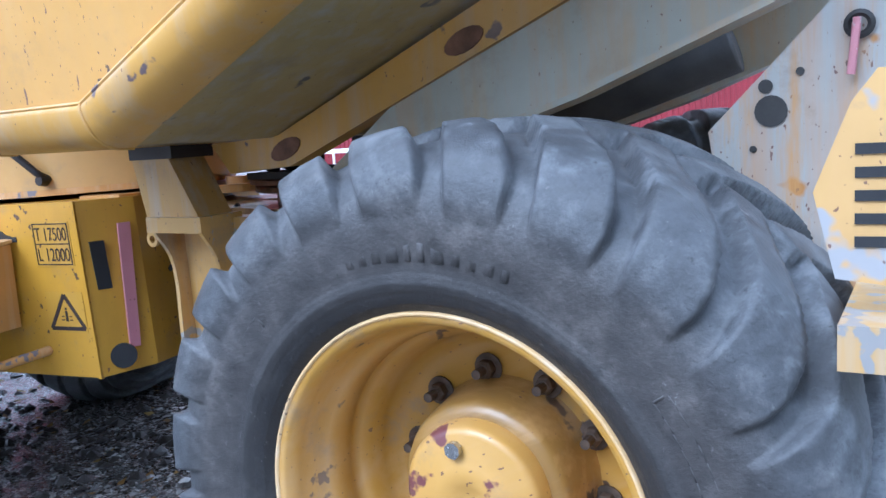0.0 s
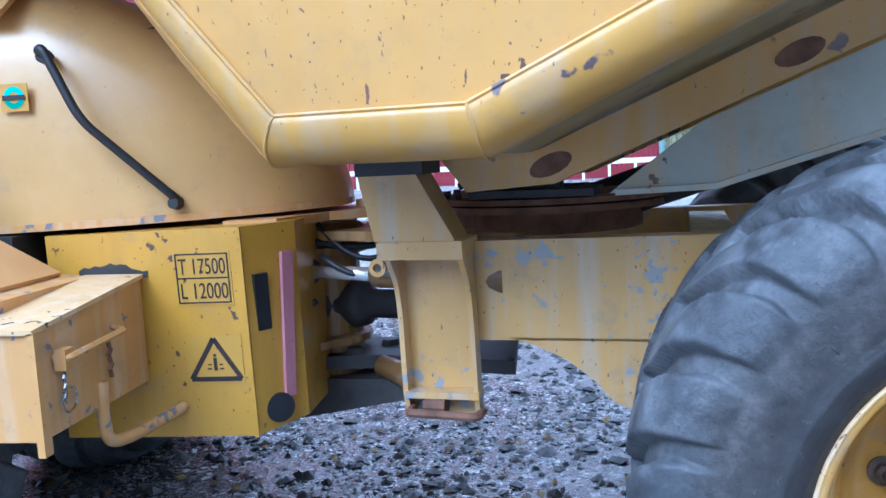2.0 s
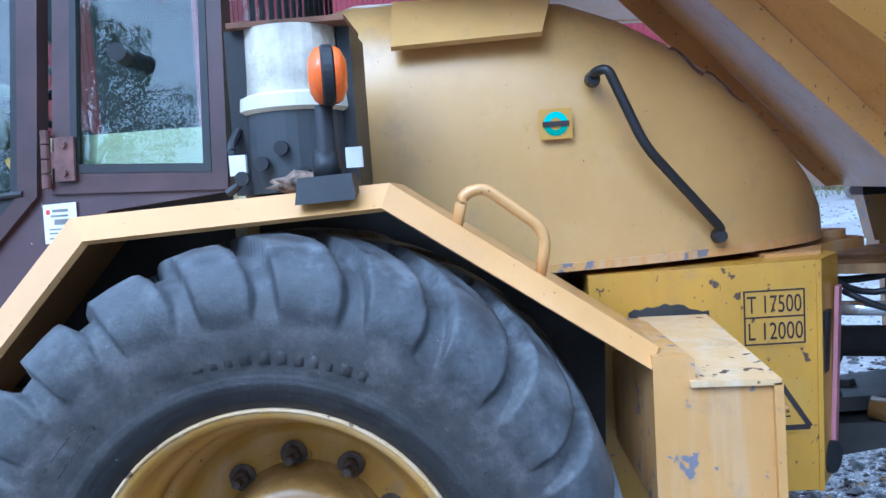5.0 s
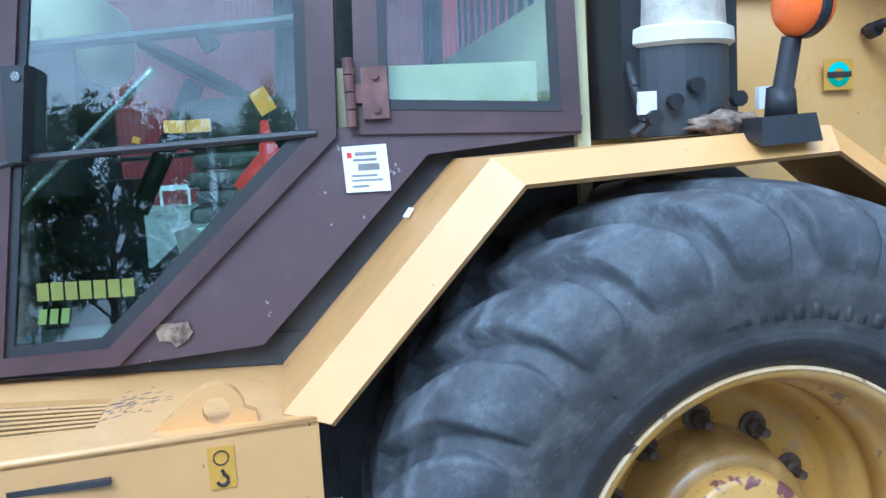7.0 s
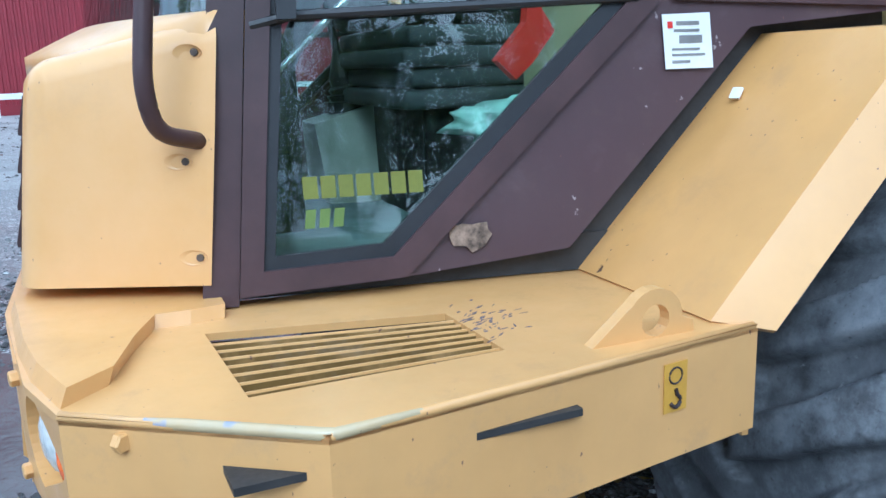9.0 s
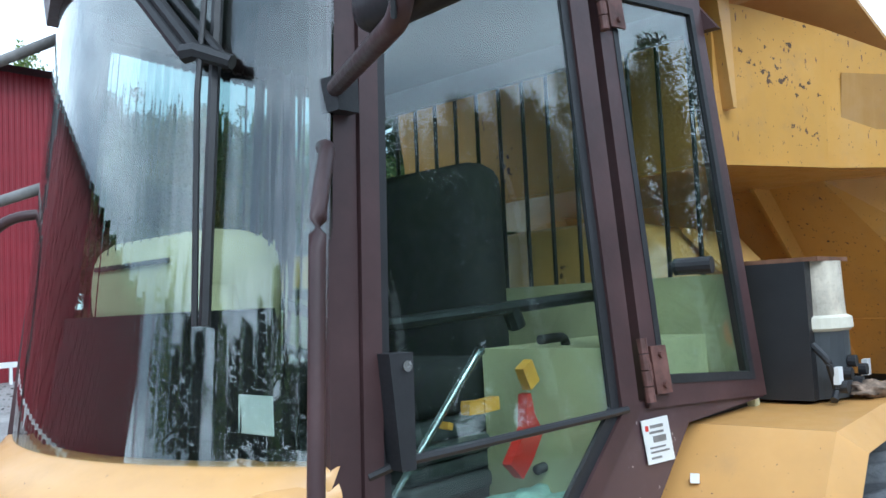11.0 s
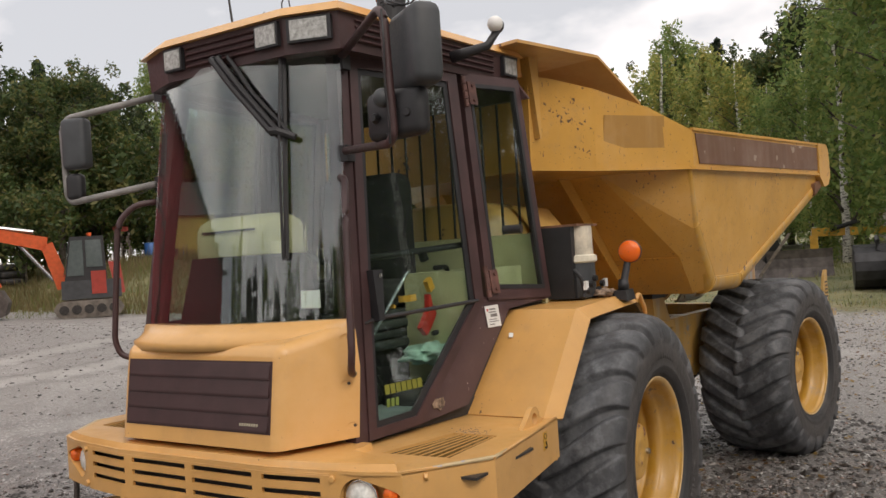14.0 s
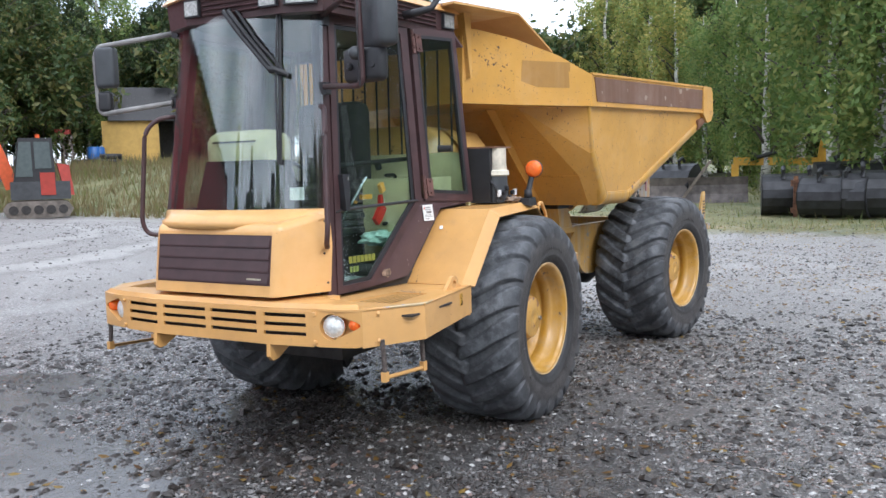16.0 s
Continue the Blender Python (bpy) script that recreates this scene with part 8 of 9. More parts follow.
# ---- air filter and lamp on the mudguard ----
bm = B()
cyl(bm, (0.02, 0.42, 1.435), (0.02, 0.42, 1.615), 0.115, 28)
af = tp("air_cleaner", bm, M_greyplastic, "grey plastic air cleaner with a clear dust bowl", smooth=False)
bm = B()
tube(bm, [(0.02, 0.42, 1.612), (0.02, 0.42, 1.62), (0.02, 0.42, 1.648), (0.02, 0.42, 1.655)], [0.118, 0.128, 0.126, 0.112], 28)
tp("collar", bm, M_offwhite, parent=af)
bm = B()
tube(bm, [(0.02, 0.42, 1.655), (0.02, 0.42, 1.70), (0.02, 0.42, 1.80)], [0.112, 0.110, 0.108], 28)
tp("dust_bowl", bm, M_bowl, "dirty clear dust bowl", parent=af)
bm = B()
box(bm, -0.10, 0.16, 0.33, 0.55, 1.80, 1.812)
tp("cover_plate", bm, M_rust, parent=af)
bm = B()
box(bm, -0.115, -0.02, 0.36, 0.55, 1.435, 1.80)
tp("filter_bracket", bevelled(bm, 0.006, 1), M_black, "black bracket beside the air cleaner")
bm = B()
box(bm, 0.13, 0.16, 0.40, 0.62, 1.435, 1.80)
tp("filter_bracket", bevelled(bm, 0.006, 1), M_black, "black back plate of the air cleaner")
for k in range(5):
    bm = B()
    cyl(bm, (-0.08 + k * 0.045, 0.305, 1.47 + 0.03 * (k % 3)), (-0.08 + k * 0.045, 0.285, 1.47 + 0.03 * (k % 3)), 0.016, 10)
    tp("filter_fitting", bm, M_black, parent=af)
bm = B()
tube(bm, bend([(-0.10, 0.36, 1.58), (-0.11, 0.32, 1.54), (-0.09, 0.31, 1.46), (-0.12, 0.31, 1.44)], 0.02), 0.010, 8)
tp("filter_hose", bm, M_black, parent=af)
for x, z in ((-0.09, 1.50), (0.165, 1.50)):
    bm = B()
    box(bm, x - 0.018, x + 0.018, 0.298, 0.312, z - 0.022, z + 0.022)
    tp("filter_tag", bm, M_white, parent=af)
bm = B()
bmesh.ops.create_icosphere(bm, subdivisions=3, radius=1)
for v in bm.verts:
    v.co = Vector((v.co.x * 0.07, v.co.y * 0.05, v.co.z * 0.022)) * (1 + 0.6 * noise.noise(v.co * 2.3))
tagged(part("dirty_rag", bm, M_filler, None, "", pose(0.06, 0.27, 1.452), True), "grey crumpled rag on the mudguard", "rag")
bm = B()
hull8(bm, [(0.062, 0.150, 1.405), (0.185, 0.150, 1.409), (0.185, 0.235, 1.432), (0.062, 0.235, 1.428)], [(0.068, 0.160, 1.458), (0.178, 0.160, 1.462), (0.178, 0.230, 1.462), (0.068, 0.230, 1.458)])
am = tp("marker_stalk", bevelled(bm, 0.006, 2), M_black, "black rubber foot with an orange marker lamp on a stalk")
bm = B()
tube(bm, [(0.125, 0.19, 1.455), (0.125, 0.19, 1.51), (0.127, 0.185, 1.512), (0.132, 0.165, 1.60)], [0.030, 0.026, 0.019, 0.018], 12)
tp("stalk", bm, M_black, parent=am, smooth=True)
m = pose(0.134, 0.150, 1.655, 0, 0, -78)
bm = B()
lathe(bm, [(-0.026, 0.001), (-0.024, 0.030), (-0.014, 0.050), (-0.004, 0.056), (0.0, 0.056)], 28)
o = tp("marker_lens", bm, M_orange, "orange lens", m, True)
bm = B()
lathe(bm, [(0.0, 0.001), (0.0, 0.056), (0.004, 0.060), (0.022, 0.060), (0.026, 0.054), (0.026, 0.001)], 28)
tp("marker_housing", bm, M_black, "", m, False)
bm = B()
lathe(bm, [(0.052, 0.001), (0.050, 0.030), (0.040, 0.050), (0.030, 0.056), (0.026, 0.056)], 28)
tp("marker_lens", bm, M_orange, "orange lens", m, True)

# ---- hitch ----
bm = B()
cyl(bm, (1.42, 1.27, 0.60), (1.42, 1.27, 1.14), 0.09, 20)
hitch = tp("hitch", bm, M_hitch, "dark greasy articulation joint")
# upper fork with an oval hole, lower fork
for z0, z1, mt in ((1.085, 1.115, M_hitch), (0.640, 0.685, M_dark)):
    bm = B()
    up = z0 > 1
    outl = [(1.40 + 0.16 * math.cos(t), 1.28 + 0.16 * math.sin(t)) for t in np.linspace(1.9, 4.4, 9)] + ([(1.50, 1.06), (1.72, 0.95), (2.10, 0.78), (2.10, 1.72), (1.72, 1.60), (1.50, 1.50)] if up else [(1.60, 1.14), (2.05, 1.02), (2.05, 1.54), (1.60, 1.42)])
    if up:
        hole_ = [(1.80 + 0.11 * math.cos(t) + 0.0, 1.25 + 0.06 * math.sin(t)) for t in np.linspace(2.0, 2.0 + 2 * math.pi, len(outl), endpoint=False)]
        for z in (z0, z1):
            va, vb = [bm.verts.new((x, y, z)) for x, y in outl], [bm.verts.new((x, y, z)) for x, y in hole_]
            for i in range(len(outl)):
                j = (i + 1) % len(outl)
                bm.faces.new((va[i], va[j], vb[j], vb[i]))
        bm.verts.ensure_lookup_table()
        n = len(outl)
        for base in (0, n):
            for i in range(n):
                j = (i + 1) % n
                bm.faces.new((bm.verts[base + i], bm.verts[base + j], bm.verts[2 * n + base + j], bm.verts[2 * n + base + i]))
    else:
        plate(bm, [(x, y, z0) for x, y in outl], (0, 0, z1 - z0))
    tp("hitch_plate", bm, mt, parent=hitch)
for z0, z1 in ((1.03, 1.058), (0.72, 0.745)):
    bm = B()
    plate(bm, [(x, y, z0) for x, y in [(1.22, 1.05), (1.36, 1.02)] + [(1.42 + 0.12 * math.cos(t), 1.27 + 0.15 * math.sin(t)) for t in np.linspace(-1.3, 1.3, 8)] + [(1.36, 1.50), (1.22, 1.50)]], (0, 0, z1 - z0))
    tp("hitch_lug", bevelled(bm, 0.004, 1), M_hitch, parent=hitch)
bm = B()
tube(bm, [(1.42, 1.27, 1.112), (1.42, 1.27, 1.13), (1.42, 1.27, 1.145)], [0.115, 0.10, 0.06], 24)
tp("pin_dome", bm, M_hitch, parent=hitch)
for x, y, z in ((1.50, 1.17, 0.685), (1.72, 1.12, 0.685), (1.60, 1.30, 0.685)):
    bm = B()
    tube(bm, [(x, y, z), (x, y, z + 0.02)], [0.035, 0.03], 6)
    tp("hitch_bolt", bm, M_dark, parent=hitch)
bm = B()
tube(bm, [(1.36, 1.06, 0.99), (1.66, 0.885, 0.995)], 0.022, 16)
rod = tp("steering_ram", bm, M_brightrod, "bright steering ram rod", smooth=True)
bm = B()
tube(bm, [(1.64, 0.895, 0.995), (1.66, 0.885, 0.995), (2.05, 0.66, 1.0)], [0.034, 0.04, 0.04], 16)
tp("ram_barrel", bm, M_greasy, parent=rod, smooth=True)
bm = B()
tube(bm, [(1.36, 1.09, 0.99), (1.40, 1.04, 0.99)], 0.042, 16)
tp("ram_eye", bm, M_dark, parent=rod)
bm = B()
tube(bm, [(1.10, 1.27, 0.845), (1.36, 1.25, 0.85), (1.40, 1.24, 0.85), (1.43, 1.24, 0.85), (1.46, 1.235, 0.85), (1.50, 1.23, 0.85), (1.55, 1.22, 0.85), (1.56, 1.215, 0.85), (1.70, 1.19, 0.845), (1.705, 1.19, 0.845), (2.6, 1.02, 0.80)], [0.05, 0.055, 0.085, 0.06, 0.06, 0.088, 0.075, 0.050, 0.050, 0.043, 0.043], 18)
tp("drive_shaft", bm, M_dark, "dark drive shaft with universal joint", smooth=True)
bm = B()
hull8(bm, [(1.28, 1.16, 0.46), (1.28, 1.45, 0.46), (1.28, 1.45, 0.60), (1.28, 1.16, 0.60)], [(1.80, 1.04, 0.575), (1.80, 1.50, 0.575), (1.80, 1.50, 0.625), (1.80, 1.04, 0.625)])
tp("lower_link", bevelled(bm, 0.006, 1), M_dark, "dark lower hitch arm")
bm = B()
tube(bm, [(1.60, 1.12, 0.655), (1.68, 1.06, 0.640), (1.78, 0.98, 0.610), (1.86, 0.92, 0.585)], [0.036, 0.040, 0.045, 0.045], 14)
tp("lower_ram", bm, M_greasy, "small greasy yellow ram", smooth=True)
for k, (p, q, r_) in enumerate((((1.30, 1.10, 1.12), (1.75, 1.10, 1.10), 0.012), ((1.46, 0.96, 1.05), (1.8, 0.84, 1.09), 0.010), ((1.40, 1.12, 1.15), (1.76, 0.98, 1.12), 0.010), ((1.30, 1.05, 0.95), (1.42, 1.02, 0.90), 0.010), ((1.32, 1.10, 0.95), (1.40, 1.10, 0.86), 0.009))):
    bm = B()
    p, q = Vector(p), Vector(q)
    tube(bm, [p.lerp(q, t) + Vector((0, -0.01 * math.sin(9 * t), -0.10 * math.sin(math.pi * t) * (0.5 + 0.3 * (k % 3)))) for t in np.linspace(0, 1, 12)], r_, 8)
    tp("hydraulic_hose", bm, M_black, smooth=True)


# ---- rear unit ----
def rp(name, bm, mat, label="", smooth=False, parent=None):
    ob = part(name, bm, mat, None, label, None, smooth)
    if parent is None:
        ob.matrix_world = REAR
        ob.parent = truck
    else:
        ob.parent = parent
    return ob


def vplate(bm, pts, v0, v1):
    hull8(bm, [(u, v0, z) for u, z in pts], [(u, v1, z) for u, z in pts])


for sg in (-1, 1):
    bm = B()
    vplate(bm, [(0.60, 0.84), (2.45, 0.845), (2.45, 1.125), (0.60, 1.11)], sg * 0.52, sg * 0.44)
    rp("frame_beam", bevelled(bm, 0.006, 1), M_chassis, "worn yellow frame beam with bare grey patches")
    bm = B()
    vplate(bm, [(0.72, 0.848), (0.80, 0.826), (0.88, 0.790), (0.95, 0.735), (1.00, 0.680), (1.08, 0.645), (1.20, 0.640), (1.34, 0.70), (1.46, 0.848)], sg * 0.52, sg * 0.46)
    rp("axle_gusset", bevelled(bm, 0.005, 1), M_chassis)
    # channel post with its cap and pad
    bm = B()
    box(bm, 0.435, 0.64, min(sg * 0.52, sg * 0.54), max(sg * 0.52, sg * 0.54), 0.64, 1.08)
    ps = rp("support_post", bm, M_chassis, "open steel channel post, paint peeling")
    for u0, u1 in ((0.432, 0.446), (0.628, 0.642)):
        bm = B()
        prof = [(0.64, 0.578), (0.70, 0.592), (0.80, 0.590), (0.90, 0.586), (0.96, 0.590), (1.0, 0.600), (1.03, 0.615), (1.055, 0.634), (1.08, 0.650)]
        rows = []
        for z, v in prof:
            s = 0.012 * (1.08 - z) / 0.44
            rows.append([bm.verts.new(p) for p in ((u0 + s, sg * 0.54, z), (u1 + s, sg * 0.54, z), (u1 + s, sg * v, z), (u0 + s, sg * v, z))])
        for a, b in zip(rows, rows[1:]):
            for k in range(4):
                bm.faces.new((a[k], a[(k + 1) % 4], b[(k + 1) % 4], b[k]))
        bm.faces.new(rows[0])
        bm.faces.new(rows[-1][::-1])
        rp("post_cheek", bm, M_chassis, parent=ps)
    bm = B()
    box(bm, 0.45, 0.655, min(sg * 0.54, sg * 0.60), max(sg * 0.54, sg * 0.60), 0.695, 0.712)
    rp("post_shelf", bm, M_chassis, parent=ps)
    bm = B()
    box(bm, 0.41, 0.642, min(sg * 0.48, sg * 0.65), max(sg * 0.48, sg * 0.65), 1.078, 1.125)
    rp("post_cap", bevelled(bm, 0.006, 1), M_chassis, parent=ps)
    bm = B()
    hull8(bm, [(0.40, sg * 0.50, 1.125), (0.62, sg * 0.50, 1.125), (0.62, sg * 0.635, 1.125), (0.40, sg * 0.635, 1.125)],
          [(0.365, sg * 0.50, 1.298), (0.525, sg * 0.50, 1.298), (0.525, sg * 0.64, 1.298), (0.365, sg * 0.64, 1.298)])
    rp("post_head", bevelled(bm, 0.004, 1), M_chassis, parent=ps)
    bm = B()
    box(bm, 0.36, 0.545, min(sg * 0.48, sg * 0.645), max(sg * 0.48, sg * 0.645), 1.298, 1.335)
    rp("rubber_pad", bevelled(bm, 0.004, 1), M_black, "black rubber pad", parent=ps)
    bm = B()
    tube(bm, bend([(0.46, sg * 0.56, 0.66), (0.46, sg * 0.62, 0.66), (0.655, sg * 0.62, 0.655), (0.655, sg * 0.56, 0.655)], 0.02), 0.012, 8)
    cyl(bm, (0.50, sg * 0.58, 0.672), (0.56, sg * 0.58, 0.672), 0.028, 12)
    rp("post_foot", bm, M_rust, parent=ps)
    bm = B()
    lathe(bm, [(-0.006, 0.012), (-0.006, 0.024), (0.006, 0.024), (0.006, 0.012), (-0.006, 0.012)], 16)
    bmesh.ops.translate(bm, verts=bm.verts, vec=(0.40, sg * 0.62, 1.055))
    rp("lashing_eye", bm, M_chassis, parent=ps)
    # tipping arm and tail plate
    bm = B()
    vplate(bm, [(1.0, 1.225), (1.26, 1.232), (1.78, 1.386), (2.23, 1.555), (2.50, 1.66), (2.50, 1.89), (1.74, 1.60), (1.23, 1.395)], sg * 0.51, sg * 0.49)
    ar = rp("tipping_arm", bevelled(bm, 0.003, 1), M_greyworn, "grey worn steel tipping arm with rust runs")
    bm = B()
    vplate(bm, [(1.02, 1.222), (1.26, 1.229), (1.78, 1.383), (2.23, 1.552), (2.23, 1.567), (1.78, 1.398), (1.26, 1.244), (1.02, 1.236)], sg * 0.56, sg * 0.47)
    rp("arm_flange", bm, M_greyworn, parent=ar)
    bm = B()
    vplate(bm, [(2.05, 1.29), (2.30, 1.545), (2.36, 1.60), (2.46, 1.60), (2.46, 0.95), (2.10, 0.95)], sg * 0.53, sg * 0.50)
    tpl = rp("tail_frame", bevelled(bm, 0.003, 1), M_greyrust, "grey steel tail frame with rust streaks")
    for u, z, r in ((2.175, 1.325, 0.032), (2.165, 1.375, 0.014), (2.23, 1.40, 0.008), (2.30, 1.25, 0.007), (2.14, 1.25, 0.007)):
        bm = B()
        tube(bm, [(u, sg * 0.530, z), (u, sg * 0.534, z)], r, 16)
        rp("oily_hole", bm, M_dark, parent=tpl)
    bm = B()
    lathe(bm, [(-0.006, 0.02), (0, 0.028), (0.006, 0.02), (0, 0.014), (-0.006, 0.02)], 20)
    bmesh.ops.translate(bm, verts=bm.verts, vec=(2.335, sg * 0.54, 1.478))
    rp("pin_ring", bm, M_dark, parent=tpl)
    bm = B()
    cyl(bm, (2.332, sg * 0.548, 1.49), (2.322, sg * 0.552, 1.385), 0.008, 8)
    rp("red_pin", bm, M_pinkred, "red and white locking pin", parent=tpl)
    # slotted corner guard
    bm = B()
    oc = [(2.325, 1.215), (2.37, 1.33), (2.40, 1.37), (2.44, 1.37), (2.44, 1.09), (2.352, 1.10)]
    vplate(bm, oc, sg * 1.145, sg * 1.125)
    cg = rp("corner_guard", bevelled(bm, 0.004, 1), M_guard, "chipped yellow and grey lamp guard with slots")
    for k in range(5):
        bm = B()
        box(bm, 2.375, 2.425, min(sg * 1.144, sg * 1.148), max(sg * 1.144, sg * 1.148), 1.143 + k * 0.030, 1.157 + k * 0.030)
        rp("slot", bm, M_black, parent=cg)
    bm = B()
    box(bm, 2.36, 2.44, min(sg * 0.5, sg * 1.20), max(sg * 0.5, sg * 1.20), 0.99, 1.05)
    rp("tail_bar", bevelled(bm, 0.005, 1), M_chassis)
for u in (1.2, 2.35):
    bm = B()
    box(bm, u, u + 0.12, -0.45, 0.45, 0.86, 1.10)
    rp("cross_member", bm, M_chassis)
bm = B()
cyl(bm, (0.9, 0.0, 1.16), (2.0, 0.0, 1.50), 0.07, 18)
rp("tipping_ram", bm, M_dark, "dark tipping ram", True)
bm = B()
cyl(bm, (0.76, 0, 1.10), (0.76, 0, 1.165), 0.30, 36)
cyl(bm, (0.76, 0, 1.165), (0.76, 0, 1.185), 0.37, 48)
cyl(bm, (0.76, 0, 1.192), (0.76, 0, 1.208), 0.385, 48)
cyl(bm, (0.76, 0, 1.180), (0.76, 0, 1.225), 0.28, 36)
slew = rp("slew_ring", bm, M_rust, "rusty bolted slewing ring under the bucket")
for k in range(24):
    bm = B()
    a_ = 2 * math.pi * k / 24
    tube(bm, [(0.76 + 0.335 * math.cos(a_), 0.335 * math.sin(a_), 1.206), (0.76 + 0.335 * math.cos(a_), 0.335 * math.sin(a_), 1.224)], 0.014, 6)
    rp("ring_bolt", bm, M_dark, parent=slew)
bm = B()
for u, v, z in ((0.62, -0.30, 1.22), (0.70, -0.22, 1.23), (0.84, -0.34, 1.24)):
    cyl(bm, (u, v, z - 0.02), (u, v, z + 0.05), 0.022, 10)
box(bm, 0.60, 0.95, -0.40, -0.12, 1.215, 1.235)
tube(bm, bend([(0.55, -0.30, 1.25), (0.62, -0.32, 1.28), (0.70, -0.30, 1.24), (0.9, -0.2, 1.23)], 0.04), 0.012, 8)
rp("swivel_union", bm, M_dark)

# ---- bucket ----
def bk(u, v, z):
    return (u, v, z)


def bucket_side(sg):
    P = {"t1": (-0.06, 1.185, 2.14), "t2": (2.30, 1.185, 2.165), "r": (2.13, 1.165, 1.975), "k2": (0.79, 1.09, 1.40), "k1": (0.345, 1.09, 1.40), "f": (0.07, 1.135, 1.78)}
    P = {k: (u, sg * v, z) for k, (u, v, z) in P.items()}
    th = Vector((0, -sg * 0.012, 0))
    def pl(keys_or_pts, mat, name, label="", parent=None, off=None, bev=0.0):
        bm = B()
        pts = [P[k] if isinstance(k, str) else k for k in keys_or_pts]
        plate(bm, pts, off or th)
        if bev:
            bevelled(bm, bev, 2)
        return rp(name, bm, mat, label, parent=parent)
    sp = pl(["t1", "t2", "r", "k2", "k1", "f"], M_bucket, "bucket_side", "yellow bucket side speckled with rust")
    # rolled lower flange along the edge, lying outside the plate
    inn = [(-0.05, 2.13), (0.085, 1.80), (0.375, 1.44), (0.785, 1.44), (2.16, 2.06)]
    mid_ = [(-0.070, 2.13), (0.055, 1.775), (0.352, 1.392), (0.80, 1.392), (2.185, 2.01)]
    outp = [(-0.080, 2.13), (0.040, 1.760), (0.335, 1.335), (0.805, 1.332), (2.20, 1.965)]
    def v_at(z):
        return 1.185 - (2.14 - z) * 0.128
    bm = B()
    ctrl = []
    for (u0, z0), (u1, z1), (u2, z2) in zip(inn, mid_, outp):
        ctrl.append([(u0, v_at(z0) + 0.002, z0), (u0 * 0.8 + u1 * 0.2, v_at(z0) + 0.014, z0 * 0.8 + z1 * 0.2), (u1, v_at(z1) + 0.014, z1), (u1 * 0.35 + u2 * 0.65, v_at(z1) - 0.008, z1 * 0.35 + z2 * 0.65), (u2, v_at(z2) - 0.045, z2), (u2, v_at(z2) - 0.10, z2)])
    fine_ = []
    for row in ctrl:
        A = np.array(row)
        pts_ = [A[0]]
        for i in range(1, 5):
            a, b, c = (A[i - 1] + A[i]) / 2, A[i], (A[i] + A[i + 1]) / 2
            pts_ += [(1 - t) ** 2 * a + 2 * t * (1 - t) * b + t * t * c for t in (0.0, 0.33, 0.67)]
        fine_.append(pts_ + [A[-1]])
    for a, b in zip(fine_, fine_[1:]):
        va, vb = [bm.verts.new((p[0], sg * p[1], p[2])) for p in a], [bm.verts.new((p[0], sg * p[1], p[2])) for p in b]
        for i in range(len(va) - 1):
            bm.faces.new((va[i], va[i + 1], vb[i + 1], vb[i]))
    rp("edge_flange", bm, M_flange, "rolled yellow edge of the bucket, scraped", smooth=True, parent=sp)
    bm = B()
    tube(bm, [(u, sg * (v_at(z) + 0.004), z) for u, z in inn[1:]], 0.006, 6)
    rp("weld_bead", bm, M_flange, parent=sp)
    for i in (1, 2, 3):
        bm = B()
        tube(bm, [(p[0], sg * (p[1] + 0.001), p[2]) for p in fine_[i]], 0.004, 6)
        rp("corner_weld", bm, M_flange, parent=sp)
    # front corner facets
    B1, M1, low2 = (-0.385, sg * 0.725, 2.14), (0.100, sg * 1.00, 1.585), (0.300, sg * 0.98, 1.338)
    bm = B()
    plate(bm, [(-0.075, sg * 1.18, 2.14), (0.042, sg * 1.135, 1.762), B1], th * 0.8 + Vector((0.01, 0, 0)))
    plate(bm, [(0.042, sg * 1.135, 1.762), M1, B1], th * 0.8 + Vector((0.01, 0, 0)))
    plate(bm, [(0.042, sg * 1.135, 1.762), (0.338, sg * 1.085, 1.37), low2, M1], th * 0.8 + Vector((0.01, 0, 0)))
    rp("corner_facet", bm, M_bucket, parent=sp)
    bm = B()
    hull8(bm, [(-0.50, sg * 0.50, 2.127), (-0.375, sg * 0.50, 2.127), (-0.375, sg * 0.515, 2.127), (-0.50, sg * 0.515, 2.127)],
          [(0.235, sg * 0.50, 1.34), (0.31, sg * 0.50, 1.34), (0.31, sg * 0.515, 1.34), (0.235, sg * 0.515, 1.34)])
    rp("stiffening_rib", bm, M_bucket, parent=sp)
    bm = B()
    tube(bm, [(0.098, sg * 0.40, 1.585), (0.098, sg * 0.99, 1.585)], 0.004, 5)
    rp("weld_bead", bm, M_bucket, parent=sp)
    # upper band
    band_t = [(2.32, 1.205, 2.40), (-0.045, 1.205, 2.368), (-0.36, 1.09, 2.50), (-0.715, 0.945, 2.60), (-1.07, 0.86, 2.64), (-1.20, 0.83, 2.64)]
    band_b = [(2.32, 1.205, 2.165), (-0.045, 1.205, 2.138), (-0.36, 1.07, 2.138), (-0.715, 0.925, 2.138), (-1.07, 0.835, 2.138), (-1.20, 0.80, 2.138)]
    bm = B()
    for i in range(5):
        q = [band_b[i], band_b[i + 1], band_t[i + 1], band_t[i]]
        q = [(u, sg * v, z) for u, v, z in q]
        hull8(bm, q, [tuple(Vector(p) + Vector((0.004, -sg * 0.014, 0))) for p in q])
    bmesh.ops.remove_doubles(bm, verts=bm.verts, dist=0.0005)
    bd = rp("bucket_band", bm, M_bucket, "yellow upper band of the bucket")
    bm = B()
